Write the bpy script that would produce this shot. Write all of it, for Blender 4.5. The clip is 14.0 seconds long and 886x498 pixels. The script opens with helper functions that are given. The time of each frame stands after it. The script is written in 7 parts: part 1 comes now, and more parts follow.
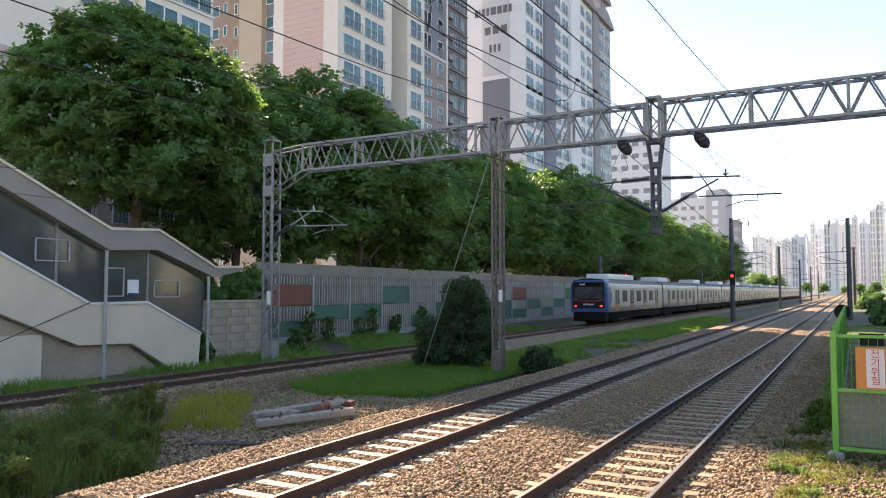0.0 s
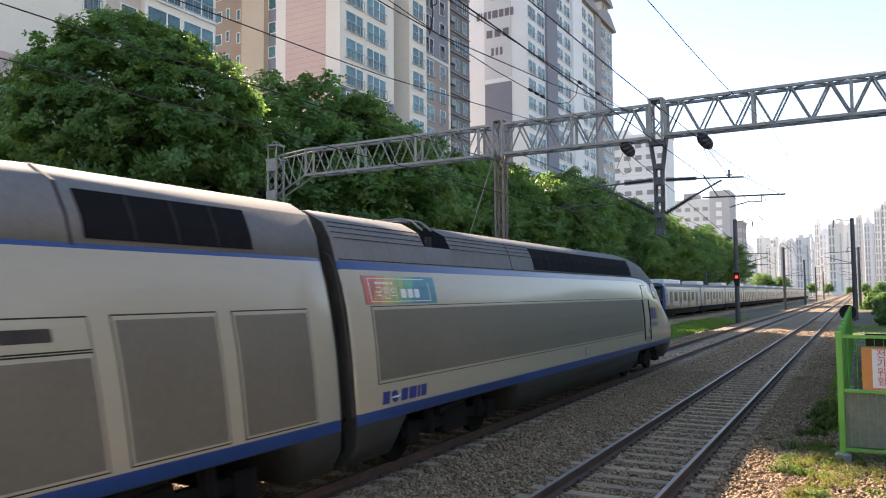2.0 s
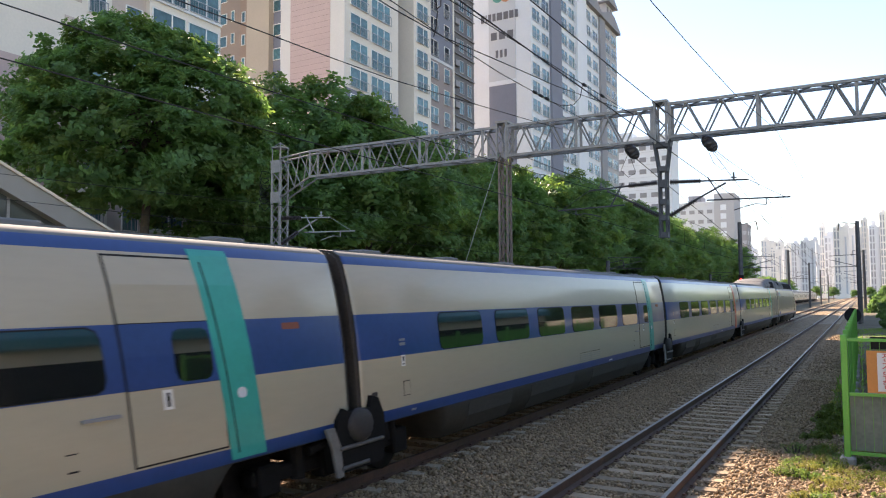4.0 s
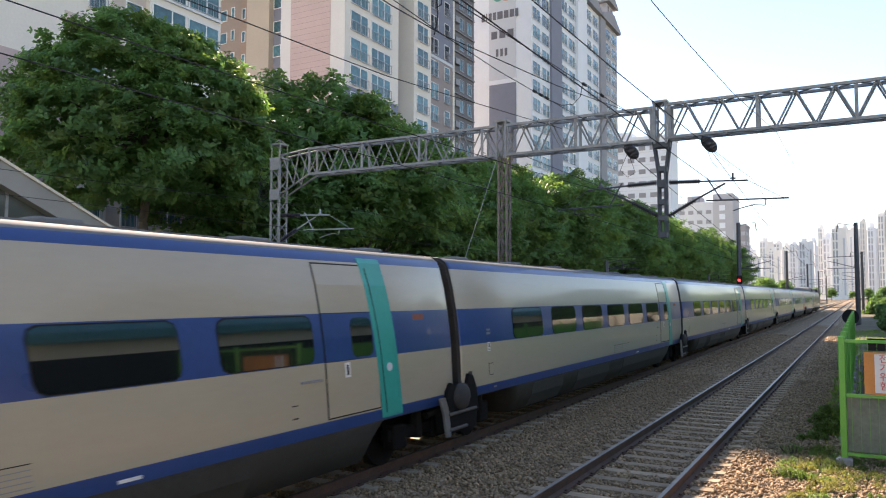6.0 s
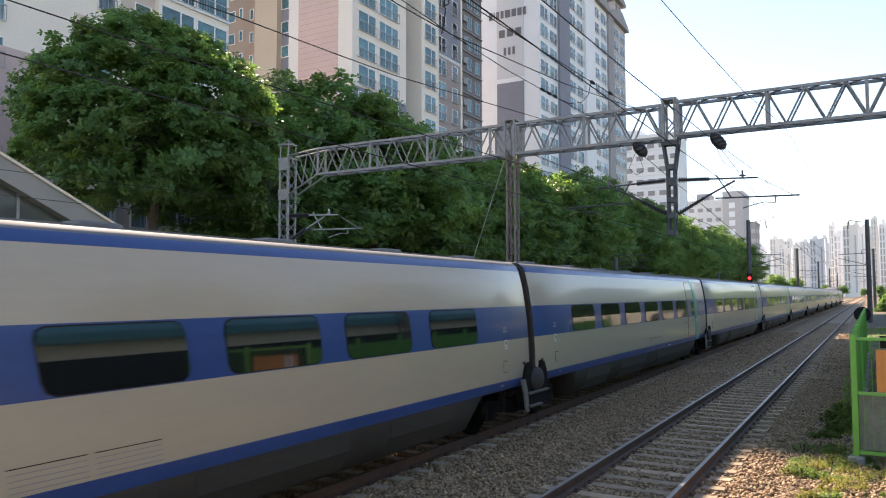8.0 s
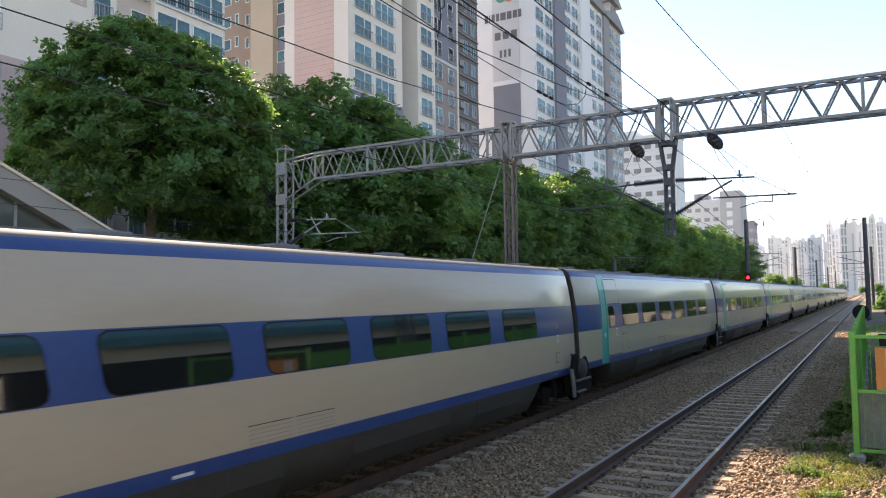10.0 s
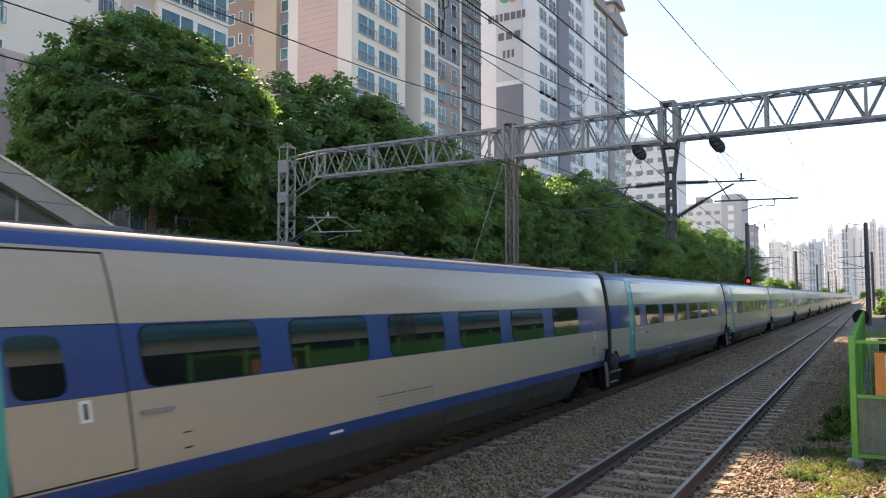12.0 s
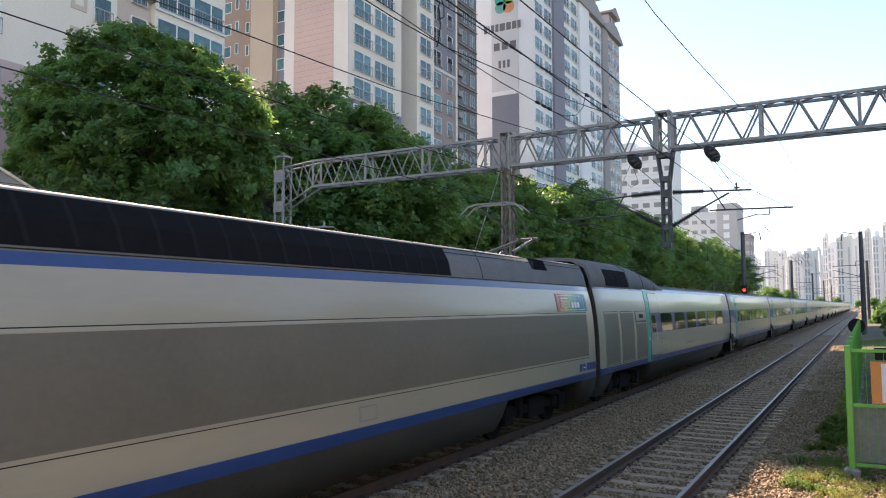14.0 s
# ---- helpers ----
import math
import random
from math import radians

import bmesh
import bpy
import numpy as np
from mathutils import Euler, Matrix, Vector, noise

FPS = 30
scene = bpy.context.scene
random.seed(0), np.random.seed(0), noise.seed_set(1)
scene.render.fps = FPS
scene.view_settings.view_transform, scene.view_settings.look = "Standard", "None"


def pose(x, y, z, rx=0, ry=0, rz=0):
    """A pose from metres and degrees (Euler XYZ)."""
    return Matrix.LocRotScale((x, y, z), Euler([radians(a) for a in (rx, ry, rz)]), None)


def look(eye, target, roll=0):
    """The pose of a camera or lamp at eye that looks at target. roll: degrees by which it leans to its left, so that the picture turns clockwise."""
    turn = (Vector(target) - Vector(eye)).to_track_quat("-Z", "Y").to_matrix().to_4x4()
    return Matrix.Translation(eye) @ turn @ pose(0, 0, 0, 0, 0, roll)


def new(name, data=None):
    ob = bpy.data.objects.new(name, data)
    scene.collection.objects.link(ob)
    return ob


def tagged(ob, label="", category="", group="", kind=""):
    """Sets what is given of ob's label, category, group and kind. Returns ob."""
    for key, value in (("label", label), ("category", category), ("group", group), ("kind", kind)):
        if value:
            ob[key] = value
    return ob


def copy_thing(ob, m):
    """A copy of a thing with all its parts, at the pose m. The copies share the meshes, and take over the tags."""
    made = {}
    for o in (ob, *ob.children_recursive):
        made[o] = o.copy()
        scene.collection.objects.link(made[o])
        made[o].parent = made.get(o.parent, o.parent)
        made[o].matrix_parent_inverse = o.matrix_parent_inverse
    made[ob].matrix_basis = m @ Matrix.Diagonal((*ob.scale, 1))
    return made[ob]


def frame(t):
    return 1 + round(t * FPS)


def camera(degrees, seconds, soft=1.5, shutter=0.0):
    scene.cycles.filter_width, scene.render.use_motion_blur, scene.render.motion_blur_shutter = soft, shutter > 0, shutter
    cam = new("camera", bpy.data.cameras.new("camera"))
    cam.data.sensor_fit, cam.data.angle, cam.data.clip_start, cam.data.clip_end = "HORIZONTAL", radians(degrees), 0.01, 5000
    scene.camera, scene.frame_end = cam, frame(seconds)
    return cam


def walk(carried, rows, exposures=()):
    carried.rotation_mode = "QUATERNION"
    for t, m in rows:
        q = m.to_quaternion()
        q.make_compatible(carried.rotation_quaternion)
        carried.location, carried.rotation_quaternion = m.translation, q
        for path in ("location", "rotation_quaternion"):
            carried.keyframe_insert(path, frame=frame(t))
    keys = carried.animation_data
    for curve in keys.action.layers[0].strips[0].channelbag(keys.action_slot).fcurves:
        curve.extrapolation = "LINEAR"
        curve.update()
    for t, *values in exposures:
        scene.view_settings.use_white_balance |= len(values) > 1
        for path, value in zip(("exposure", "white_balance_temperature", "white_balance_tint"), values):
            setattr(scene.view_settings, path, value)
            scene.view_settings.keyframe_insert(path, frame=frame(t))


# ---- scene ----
import itertools

EYE = (0.0, 0.0, 2.72)
cam = camera(61.54, 14.0, soft=1.1, shutter=0.85)
# the picture is read out from top to bottom, as in a telephone's camera
scene.cycles.rolling_shutter_type = "TOP"
scene.cycles.rolling_shutter_duration = 0.06
# seconds, turn to the left of the track, tilt up, lean: a hand-held camera that stands on one spot
POSES = [
    (0, 28.761, 3.216, 0.000),
    (0.5, 28.811, 3.313, -0.127),
    (1, 29.056, 3.190, -0.367),
    (1.5, 29.160, 3.189, -0.479),
    (2, 29.043, 3.482, -0.449),
    (2.5, 29.209, 3.665, -0.408),
    (3, 29.319, 3.630, -0.400),
    (5.5, 29.265, 3.606, 0.054),
    (6, 29.246, 3.514, 0.140),
    (6.5, 29.437, 3.245, -0.218),
    (7, 29.573, 3.246, -0.282),
    (7.5, 29.740, 3.627, -0.107),
    (8, 29.915, 3.450, -0.110),
    (10.5, 29.754, 3.701, -0.862),
    (11, 30.038, 3.586, -0.516),
    (11.5, 30.054, 3.590, -0.013),
    (12, 29.838, 3.656, -0.063),
    (12.5, 29.771, 3.821, -0.278),
    (13, 29.779, 4.102, -0.369),
    (13.5, 29.714, 4.293, -0.291),
    (14, 29.543, 4.383, -0.168),
]
walk(cam, [(t, pose(*EYE, 90 + tilt, 0, turn) @ pose(0, 0, 0, 0, 0, lean)) for t, turn, tilt, lean in POSES],
     exposures=[(0.0, 1.84, 7400, 19), (14.0, 1.78, 7300, 19)])

# ---- light ----
SUN_FROM = Vector((-0.754, 0.656, 0.0)).normalized()
SUN_HEIGHT = 32.0
world = bpy.data.worlds.new("sky")
scene.world = world
world.use_nodes = True
wn = world.node_tree
sky = wn.nodes.new("ShaderNodeTexSky")
sky.sky_type = "NISHITA"
sky.sun_disc = False
sky.sun_elevation = radians(SUN_HEIGHT)
sky.sun_rotation = math.atan2(SUN_FROM.x, SUN_FROM.y)
sky.air_density, sky.dust_density, sky.ozone_density = 1.0, 0.12, 2.0
wn.links.new(sky.outputs["Color"], wn.nodes["Background"].inputs["Color"])
wn.nodes["Background"].inputs["Strength"].default_value = 0.092
sun = new("sun", bpy.data.lights.new("sun", "SUN"))
sun.data.energy, sun.data.angle, sun.data.color = 4.2, radians(0.6), (1.0, 0.90, 0.76)
sun_dir = Vector((SUN_FROM.x * math.cos(radians(SUN_HEIGHT)), SUN_FROM.y * math.cos(radians(SUN_HEIGHT)), math.sin(radians(SUN_HEIGHT))))
sun.matrix_world = look(sun_dir * 200, (0, 0, 0))


# ---- materials ----
def mat(name, colour, rough=0.6, metal=0.0, vary=0.25, scale=3.0, fine=40.0, bump=0.15, tint=None, spec=0.5, island=0.0, each=0.0, emit=0.0, coat=0.0, stretch=(1, 1, 1)):
    """A surface with broad stains and fine grain in its colour, its gloss and its relief."""
    m = bpy.data.materials.new(name)
    m.use_nodes = True
    nt = m.node_tree
    b = nt.nodes["Principled BSDF"]
    b.inputs["Roughness"].default_value, b.inputs["Metallic"].default_value = rough, metal
    b.inputs["Specular IOR Level"].default_value = spec
    if coat:
        b.inputs["Coat Weight"].default_value = coat
        b.inputs["Coat Roughness"].default_value = 0.092
    co = nt.nodes.new("ShaderNodeTexCoord")
    mp = nt.nodes.new("ShaderNodeMapping")
    mp.inputs["Scale"].default_value = stretch
    nt.links.new(co.outputs["Object"], mp.inputs["Vector"])
    n1, n2 = nt.nodes.new("ShaderNodeTexNoise"), nt.nodes.new("ShaderNodeTexNoise")
    for n, s, d in ((n1, scale, 4.0), (n2, fine, 3.0)):
        n.inputs["Scale"].default_value, n.inputs["Detail"].default_value = s, d
        nt.links.new(mp.outputs["Vector"], n.inputs["Vector"])
    mix = nt.nodes.new("ShaderNodeMath")
    mix.operation = "MULTIPLY_ADD"
    mix.inputs[1].default_value = 0.45
    nt.links.new(n2.outputs["Fac"], mix.inputs[0])
    half = nt.nodes.new("ShaderNodeMath")
    half.operation = "MULTIPLY"
    half.inputs[1].default_value = 0.55
    nt.links.new(n1.outputs["Fac"], half.inputs[0])
    nt.links.new(half.outputs[0], mix.inputs[2])
    ramp = nt.nodes.new("ShaderNodeValToRGB")
    dark = [c * (1 - vary) for c in colour] if tint is None else tint
    light = [min(1, c * (1 + vary)) for c in colour]
    ramp.color_ramp.elements[0].position, ramp.color_ramp.elements[1].position = 0.32, 0.68
    ramp.color_ramp.elements[0].color, ramp.color_ramp.elements[1].color = (*dark, 1), (*light, 1)
    nt.links.new(mix.outputs[0], ramp.inputs["Fac"])
    out = ramp.outputs["Color"]
    for amount, node, socket in ((island, "ShaderNodeNewGeometry", "Random Per Island"), (each, "ShaderNodeObjectInfo", "Random")):
        if amount:
            g = nt.nodes.new(node)
            v = nt.nodes.new("ShaderNodeMapRange")
            v.inputs["To Min"].default_value, v.inputs["To Max"].default_value = 1 - amount, 1 + amount
            nt.links.new(g.outputs[socket], v.inputs["Value"])
            h = nt.nodes.new("ShaderNodeHueSaturation")
            nt.links.new(v.outputs["Result"], h.inputs["Value"])
            nt.links.new(out, h.inputs["Color"])
            out = h.outputs["Color"]
    nt.links.new(out, b.inputs["Base Color"])
    if emit:
        b.inputs["Emission Color"].default_value = (*colour, 1)
        b.inputs["Emission Strength"].default_value = emit
    if bump:
        bp = nt.nodes.new("ShaderNodeBump")
        bp.inputs["Strength"].default_value, bp.inputs["Distance"].default_value = bump, 0.02
        nt.links.new(mix.outputs[0], bp.inputs["Height"])
        nt.links.new(bp.outputs["Normal"], b.inputs["Normal"])
    rr = nt.nodes.new("ShaderNodeMapRange")
    rr.inputs["To Min"].default_value, rr.inputs["To Max"].default_value = max(0.02, rough - 0.1), min(1, rough + 0.1)
    if rough > 0.1:
        nt.links.new(n1.outputs["Fac"], rr.inputs["Value"])
        nt.links.new(rr.outputs["Result"], b.inputs["Roughness"])
    return m


def leaf_mat(name, colour, light):
    m = mat(name, colour, rough=0.5, vary=0.35, scale=0.6, fine=6.0, bump=0, island=0.35, spec=0.3)
    nt = m.node_tree
    b = nt.nodes["Principled BSDF"]
    t = nt.nodes.new("ShaderNodeBsdfTranslucent")
    t.inputs["Color"].default_value = (*light, 1)
    a = nt.nodes.new("ShaderNodeMixShader")
    a.inputs["Fac"].default_value = 0.45
    nt.links.new(b.outputs[0], a.inputs[1])
    nt.links.new(t.outputs[0], a.inputs[2])
    nt.links.new(a.outputs[0], nt.nodes["Material Output"].inputs["Surface"])
    return m


def stone_ground(name, a, b, scale):
    """Loose stones too small to stand apart: cells with a relief of their own."""
    m = mat(name, a, rough=0.9, vary=0.3, scale=0.5, fine=20, bump=0)
    nt = m.node_tree
    p = nt.nodes["Principled BSDF"]
    co = nt.nodes.new("ShaderNodeTexCoord")
    v = nt.nodes.new("ShaderNodeTexVoronoi")
    v.inputs["Scale"].default_value = scale
    nt.links.new(co.outputs["Object"], v.inputs["Vector"])
    r = nt.nodes.new("ShaderNodeValToRGB")
    r.color_ramp.elements[0].color, r.color_ramp.elements[1].color = (*[c * 0.5 for c in a], 1), (*b, 1)
    nt.links.new(v.outputs["Color"], r.inputs["Fac"])
    nt.links.new(r.outputs["Color"], p.inputs["Base Color"])
    bp = nt.nodes.new("ShaderNodeBump")
    bp.inputs["Strength"].default_value, bp.inputs["Distance"].default_value = 0.9, 0.04
    bp.invert = True
    nt.links.new(v.outputs["Distance"], bp.inputs["Height"])
    nt.links.new(bp.outputs["Normal"], p.inputs["Normal"])
    return m


M = {}
M["ground"] = mat("weedy_soil", (0.115, 0.095, 0.052), 0.95, vary=0.5, scale=0.35, fine=8, bump=0.6)
M["ballast"] = stone_ground("ballast_bed", (0.235, 0.155, 0.086), (0.47, 0.320, 0.182), 16)
M["stones"] = mat("ballast_stone", (0.375, 0.256, 0.150), 0.9, vary=0.3, scale=6, fine=60, bump=0.3, island=0.36)
M["sleeper"] = mat("concrete_sleeper", (0.48, 0.385, 0.28), 0.9, vary=0.25, scale=3, fine=40, bump=0.3, each=0.15)
# darker copy of the sleeper concrete, with shade put into the colour
M["sleeper_dark"] = mat("shade_toned_sleeper", (0.37, 0.262, 0.162), 0.9, vary=0.3, scale=3, fine=40, bump=0.3, each=0.2)
M["rail"] = mat("rusty_rail", (0.10, 0.055, 0.038), 0.8, vary=0.4, scale=4, fine=60, bump=0.25)
# dark colour that stands in for the shade in the barrier's gaps
M["gap_shade"] = mat("gap_shade_backing", (0.07, 0.066, 0.06), 0.9, vary=0.2, bump=0.05)
M["yard"] = mat("pale_bounce_paving", (0.52, 0.45, 0.36), 0.9, vary=0.15, scale=0.5, fine=12, bump=0.15)
M["rail_dull"] = mat("rusted_rail_head", (0.14, 0.088, 0.065), 0.55, 0.5, vary=0.2, scale=2, fine=50, bump=0.03, stretch=(1, 0.1, 1))
M["rust_steel"] = mat("rust_stained_steel", (0.21, 0.16, 0.13), 0.75, 0.2, vary=0.35, scale=3, fine=25, bump=0.15)
M["rail_top"] = mat("worn_rail_head", (0.27, 0.235, 0.20), 0.52, 1.0, vary=0.15, scale=2, fine=50, bump=0.03, stretch=(1, 0.1, 1))
M["steel"] = mat("galvanised_steel", (0.30, 0.285, 0.27), 0.6, 0.35, vary=0.3, scale=4, fine=30, bump=0.1)
# lighter copy of the galvanised steel: sunlight is put into its colour
M["lit_steel"] = mat("galvanised_steel_lit_tone", (0.42, 0.41, 0.39), 0.55, 0.3, vary=0.2, scale=4, fine=30, bump=0.08)
M["steel_dark"] = mat("weathered_steel", (0.10, 0.10, 0.105), 0.6, 0.5, vary=0.35, scale=4, fine=30, bump=0.1)
M["concrete"] = mat("concrete", (0.30, 0.285, 0.26), 0.9, vary=0.25, scale=0.8, fine=15, bump=0.3)
M["plaster"] = mat("pale_plaster", (0.74, 0.62, 0.47), 0.85, vary=0.1, scale=0.8, fine=20, bump=0.1)
M["plaster_low"] = mat("darker_plaster", (0.44, 0.36, 0.265), 0.9, vary=0.2, scale=0.7, fine=12, bump=0.15)
M["wire"] = mat("dark_wire", (0.04, 0.04, 0.045), 0.9, 0.0, vary=0.2, bump=0, spec=0.1)
M["rubber"] = mat("insulator_brown", (0.035, 0.028, 0.027), 0.35, vary=0.2, bump=0)
M["leaf"] = leaf_mat("leaf", (0.100, 0.190, 0.072), (0.28, 0.48, 0.11))
# yellower copy of the leaf: sunlight on foliage is put into its colour
M["leaf_light"] = leaf_mat("sun_toned_leaf", (0.115, 0.17, 0.055), (0.28, 0.42, 0.08))
M["leaf_dark"] = leaf_mat("conifer_leaf", (0.065, 0.11, 0.05), (0.11, 0.19, 0.06))
M["weed"] = leaf_mat("weed_leaf", (0.115, 0.145, 0.040), (0.27, 0.37, 0.07))
M["grass"] = leaf_mat("grass_blade", (0.130, 0.215, 0.048), (0.30, 0.50, 0.07))
M["grass_dry"] = leaf_mat("yellow_grass_blade", (0.36, 0.35, 0.06), (0.5, 0.48, 0.08))
M["weed_dry"] = leaf_mat("dry_weed_leaf", (0.21, 0.20, 0.055), (0.38, 0.37, 0.09))
M["bark"] = mat("bark", (0.11, 0.085, 0.065), 0.95, vary=0.4, scale=5, fine=25, bump=0.6)
M["cream"] = mat("cream_train_paint", (0.43, 0.375, 0.275), 0.36, vary=0.045, scale=0.8, fine=10, bump=0.02, coat=0.5, stretch=(1, 0.3, 1.5))
M["blue"] = mat("blue_train_paint", (0.018, 0.060, 0.205), 0.32, vary=0.12, scale=1.2, fine=12, bump=0.02, coat=0.25)
M["teal"] = mat("teal_door_paint", (0.012, 0.36, 0.30), 0.35, vary=0.1, scale=2, fine=12, bump=0.02, coat=0.2)
M["red"] = mat("red_door_paint", (0.62, 0.075, 0.04), 0.35, vary=0.1, scale=2, fine=12, bump=0.02, coat=0.2)
M["grey_panel"] = mat("grey_louvre_paint", (0.172, 0.147, 0.108), 0.5, vary=0.12, scale=1.0, fine=14, bump=0.03)
M["roof_grey"] = mat("grey_roof_paint", (0.205, 0.197, 0.188), 0.78, vary=0.15, scale=1.2, fine=14, bump=0.03, spec=0.15)
M["skirt"] = mat("dirty_skirt", (0.043, 0.040, 0.033), 0.75, vary=0.3, scale=1.5, fine=14, bump=0.08)
# near black: the shade beneath the cars is put into this colour
M["under"] = mat("shade_darkened_steel", (0.014, 0.0125, 0.0115), 0.85, 0.0, vary=0.35, scale=4, fine=30, bump=0.15, spec=0.12)
M["gasket"] = mat("black_rubber", (0.022, 0.02, 0.02), 0.75, vary=0.2, scale=4, fine=30, bump=0.05, spec=0.2)
M["gangway"] = mat("dull_black_gangway_rubber", (0.014, 0.012, 0.011), 0.95, vary=0.3, scale=4, fine=30, bump=0.05, spec=0.08)
M["seal"] = mat("brown_end_rubber", (0.062, 0.052, 0.045), 0.8, vary=0.3, scale=4, fine=30, bump=0.08, spec=0.2)
M["link_cover"] = mat("rusty_link_cover", (0.040, 0.034, 0.031), 0.75, vary=0.3, scale=5, fine=30, bump=0.1)
M["step_tan"] = mat("worn_yellow_step_paint", (0.36, 0.25, 0.13), 0.75, vary=0.3, scale=5, fine=30, bump=0.1)
# dusty tan, darkened in its colour for steps that lie in shade
M["link_step"] = mat("shaded_dusty_tan_steel", (0.105, 0.09, 0.078), 0.7, vary=0.3, scale=5, fine=30, bump=0.1)
M["link_bracket"] = mat("pale_grey_steel", (0.20, 0.19, 0.175), 0.6, 0.2, vary=0.25, scale=5, fine=30, bump=0.08)
M["black_mesh"] = mat("black_air_mesh", (0.012, 0.0115, 0.013), 0.9, vary=0.3, scale=6, fine=50, bump=0.2, spec=0.12)
M["glass"] = mat("tinted_window", (0.012, 0.014, 0.014), 0.04, vary=0.1, bump=0, spec=0.8, coat=0.6)
M["glass"].node_tree.nodes["Principled BSDF"].inputs["IOR"].default_value = 1.9
M["coach_glass"] = mat("dull_dark_window", (0.02, 0.024, 0.026), 0.3, vary=0.1, bump=0, spec=0.1)
M["cab_glass"] = mat("grey_cab_window", (0.045, 0.052, 0.056), 0.28, vary=0.1, bump=0, spec=0.3)
# beige raised to a paler tone: the sun on the shed is in the colour
M["shed_wall"] = mat("sun_toned_beige_wall", (0.82, 0.70, 0.50), 0.85, vary=0.08, scale=0.8, fine=12, bump=0.05)
M["mesh_sheet"] = mat("dusty_grey_sheet", (0.19, 0.21, 0.17), 0.6, vary=0.25, scale=2, fine=18, bump=0.05)
M["white"] = mat("white_paint", (0.78, 0.77, 0.74), 0.4, vary=0.06, scale=2, fine=14, bump=0.02)
M["label_red"] = mat("red_lettering", (0.65, 0.04, 0.05), 0.4, vary=0.05, bump=0)
M["label_blue"] = mat("dark_blue_lettering", (0.03, 0.045, 0.22), 0.4, vary=0.05, bump=0)
M["label_grey"] = mat("grey_lettering", (0.25, 0.25, 0.26), 0.5, vary=0.05, bump=0)
M["silver"] = mat("brushed_steel_body", (0.40, 0.395, 0.385), 0.4, 0.35, vary=0.08, scale=1.2, fine=14, bump=0.02)
M["navy"] = mat("navy_cab_paint", (0.028, 0.085, 0.235), 0.3, vary=0.1, scale=2, bump=0.02)
M["orange"] = mat("orange_paint", (0.70, 0.27, 0.06), 0.5, vary=0.1, scale=3, bump=0.03)
M["lamp_red"] = mat("red_lamp", (1.0, 0.02, 0.02), 0.3, vary=0, bump=0, emit=2.2)
for hue, rgb in (("red", (0.52, 0.13, 0.09)), ("orange", (0.58, 0.26, 0.10)), ("yellow", (0.54, 0.42, 0.12)), ("lime", (0.30, 0.42, 0.14)), ("green", (0.11, 0.34, 0.22)), ("teal", (0.035, 0.21, 0.27))):
    M["poster_" + hue] = mat(hue + "_poster_print", rgb, 0.4, vary=0.18, scale=2.5, fine=14, bump=0.02, coat=0.2)
M["fence_green"] = mat("lime_green_paint", (0.16, 0.47, 0.07), 0.45, vary=0.15, scale=3, bump=0.04)
M["panel_green"] = mat("green_barrier_panel", (0.05, 0.135, 0.085), 0.6, vary=0.2, scale=1.5, bump=0.08, each=0.1)
M["panel_red"] = mat("brick_red_barrier_panel", (0.24, 0.075, 0.045), 0.65, vary=0.2, scale=1.5, bump=0.08, each=0.1)
# pale panels and slats, their colours lowered to hold the trees' shade
M["panel_grey"] = mat("shade_dulled_barrier_panel", (0.30, 0.275, 0.24), 0.6, vary=0.15, scale=1.5, bump=0.08, each=0.08)
M["pale_slat"] = mat("shade_dulled_slat", (0.44, 0.40, 0.34), 0.6, vary=0.2, scale=1.5, bump=0.05, each=0.1)
M["cap_concrete"] = mat("brown_stained_concrete", (0.31, 0.265, 0.215), 0.9, vary=0.25, scale=0.6, fine=12, bump=0.25)
M["apt_cream"] = mat("cream_facade", (0.80, 0.725, 0.64), 0.85, vary=0.06, scale=0.25, fine=6, bump=0.05)
M["apt_white"] = mat("white_facade", (0.77, 0.79, 0.82), 0.85, vary=0.05, scale=0.25, fine=6, bump=0.05)
M["apt_grey"] = mat("grey_facade", (0.30, 0.295, 0.31), 0.85, vary=0.08, scale=0.3, fine=6, bump=0.05)
M["apt_mid"] = mat("light_grey_facade", (0.47, 0.46, 0.47), 0.85, vary=0.06, scale=0.3, fine=6, bump=0.05)
M["apt_pink"] = mat("pink_facade", (0.57, 0.425, 0.395), 0.85, vary=0.08, scale=0.3, fine=6, bump=0.05)
M["apt_brown"] = mat("brown_facade", (0.34, 0.26, 0.21), 0.85, vary=0.08, scale=0.3, fine=6, bump=0.05)
M["apt_tan"] = mat("tan_facade", (0.52, 0.43, 0.34), 0.85, vary=0.07, scale=0.3, fine=6, bump=0.05)
M["door_pad"] = mat("dull_orange_pad", (0.36, 0.17, 0.07), 0.5, vary=0.15, scale=3, bump=0.03)
M["apt_mauve"] = mat("mauve_brown_facade", (0.33, 0.275, 0.265), 0.85, vary=0.08, scale=0.3, fine=6, bump=0.05)
M["apt_pale"] = mat("pale_grey_facade", (0.60, 0.61, 0.63), 0.85, vary=0.05, scale=0.3, fine=6, bump=0.05)
M["apt_glass"] = mat("apartment_window", (0.065, 0.155, 0.175), 0.08, vary=0.3, scale=0.8, fine=3, bump=0, each=0.5, spec=0.8)
M["apt_frame"] = mat("window_frame", (0.85, 0.84, 0.81), 0.5, vary=0.05, bump=0)
M["apt_rail"] = mat("balcony_rail", (0.40, 0.40, 0.41), 0.5, 0.3, vary=0.1, bump=0)
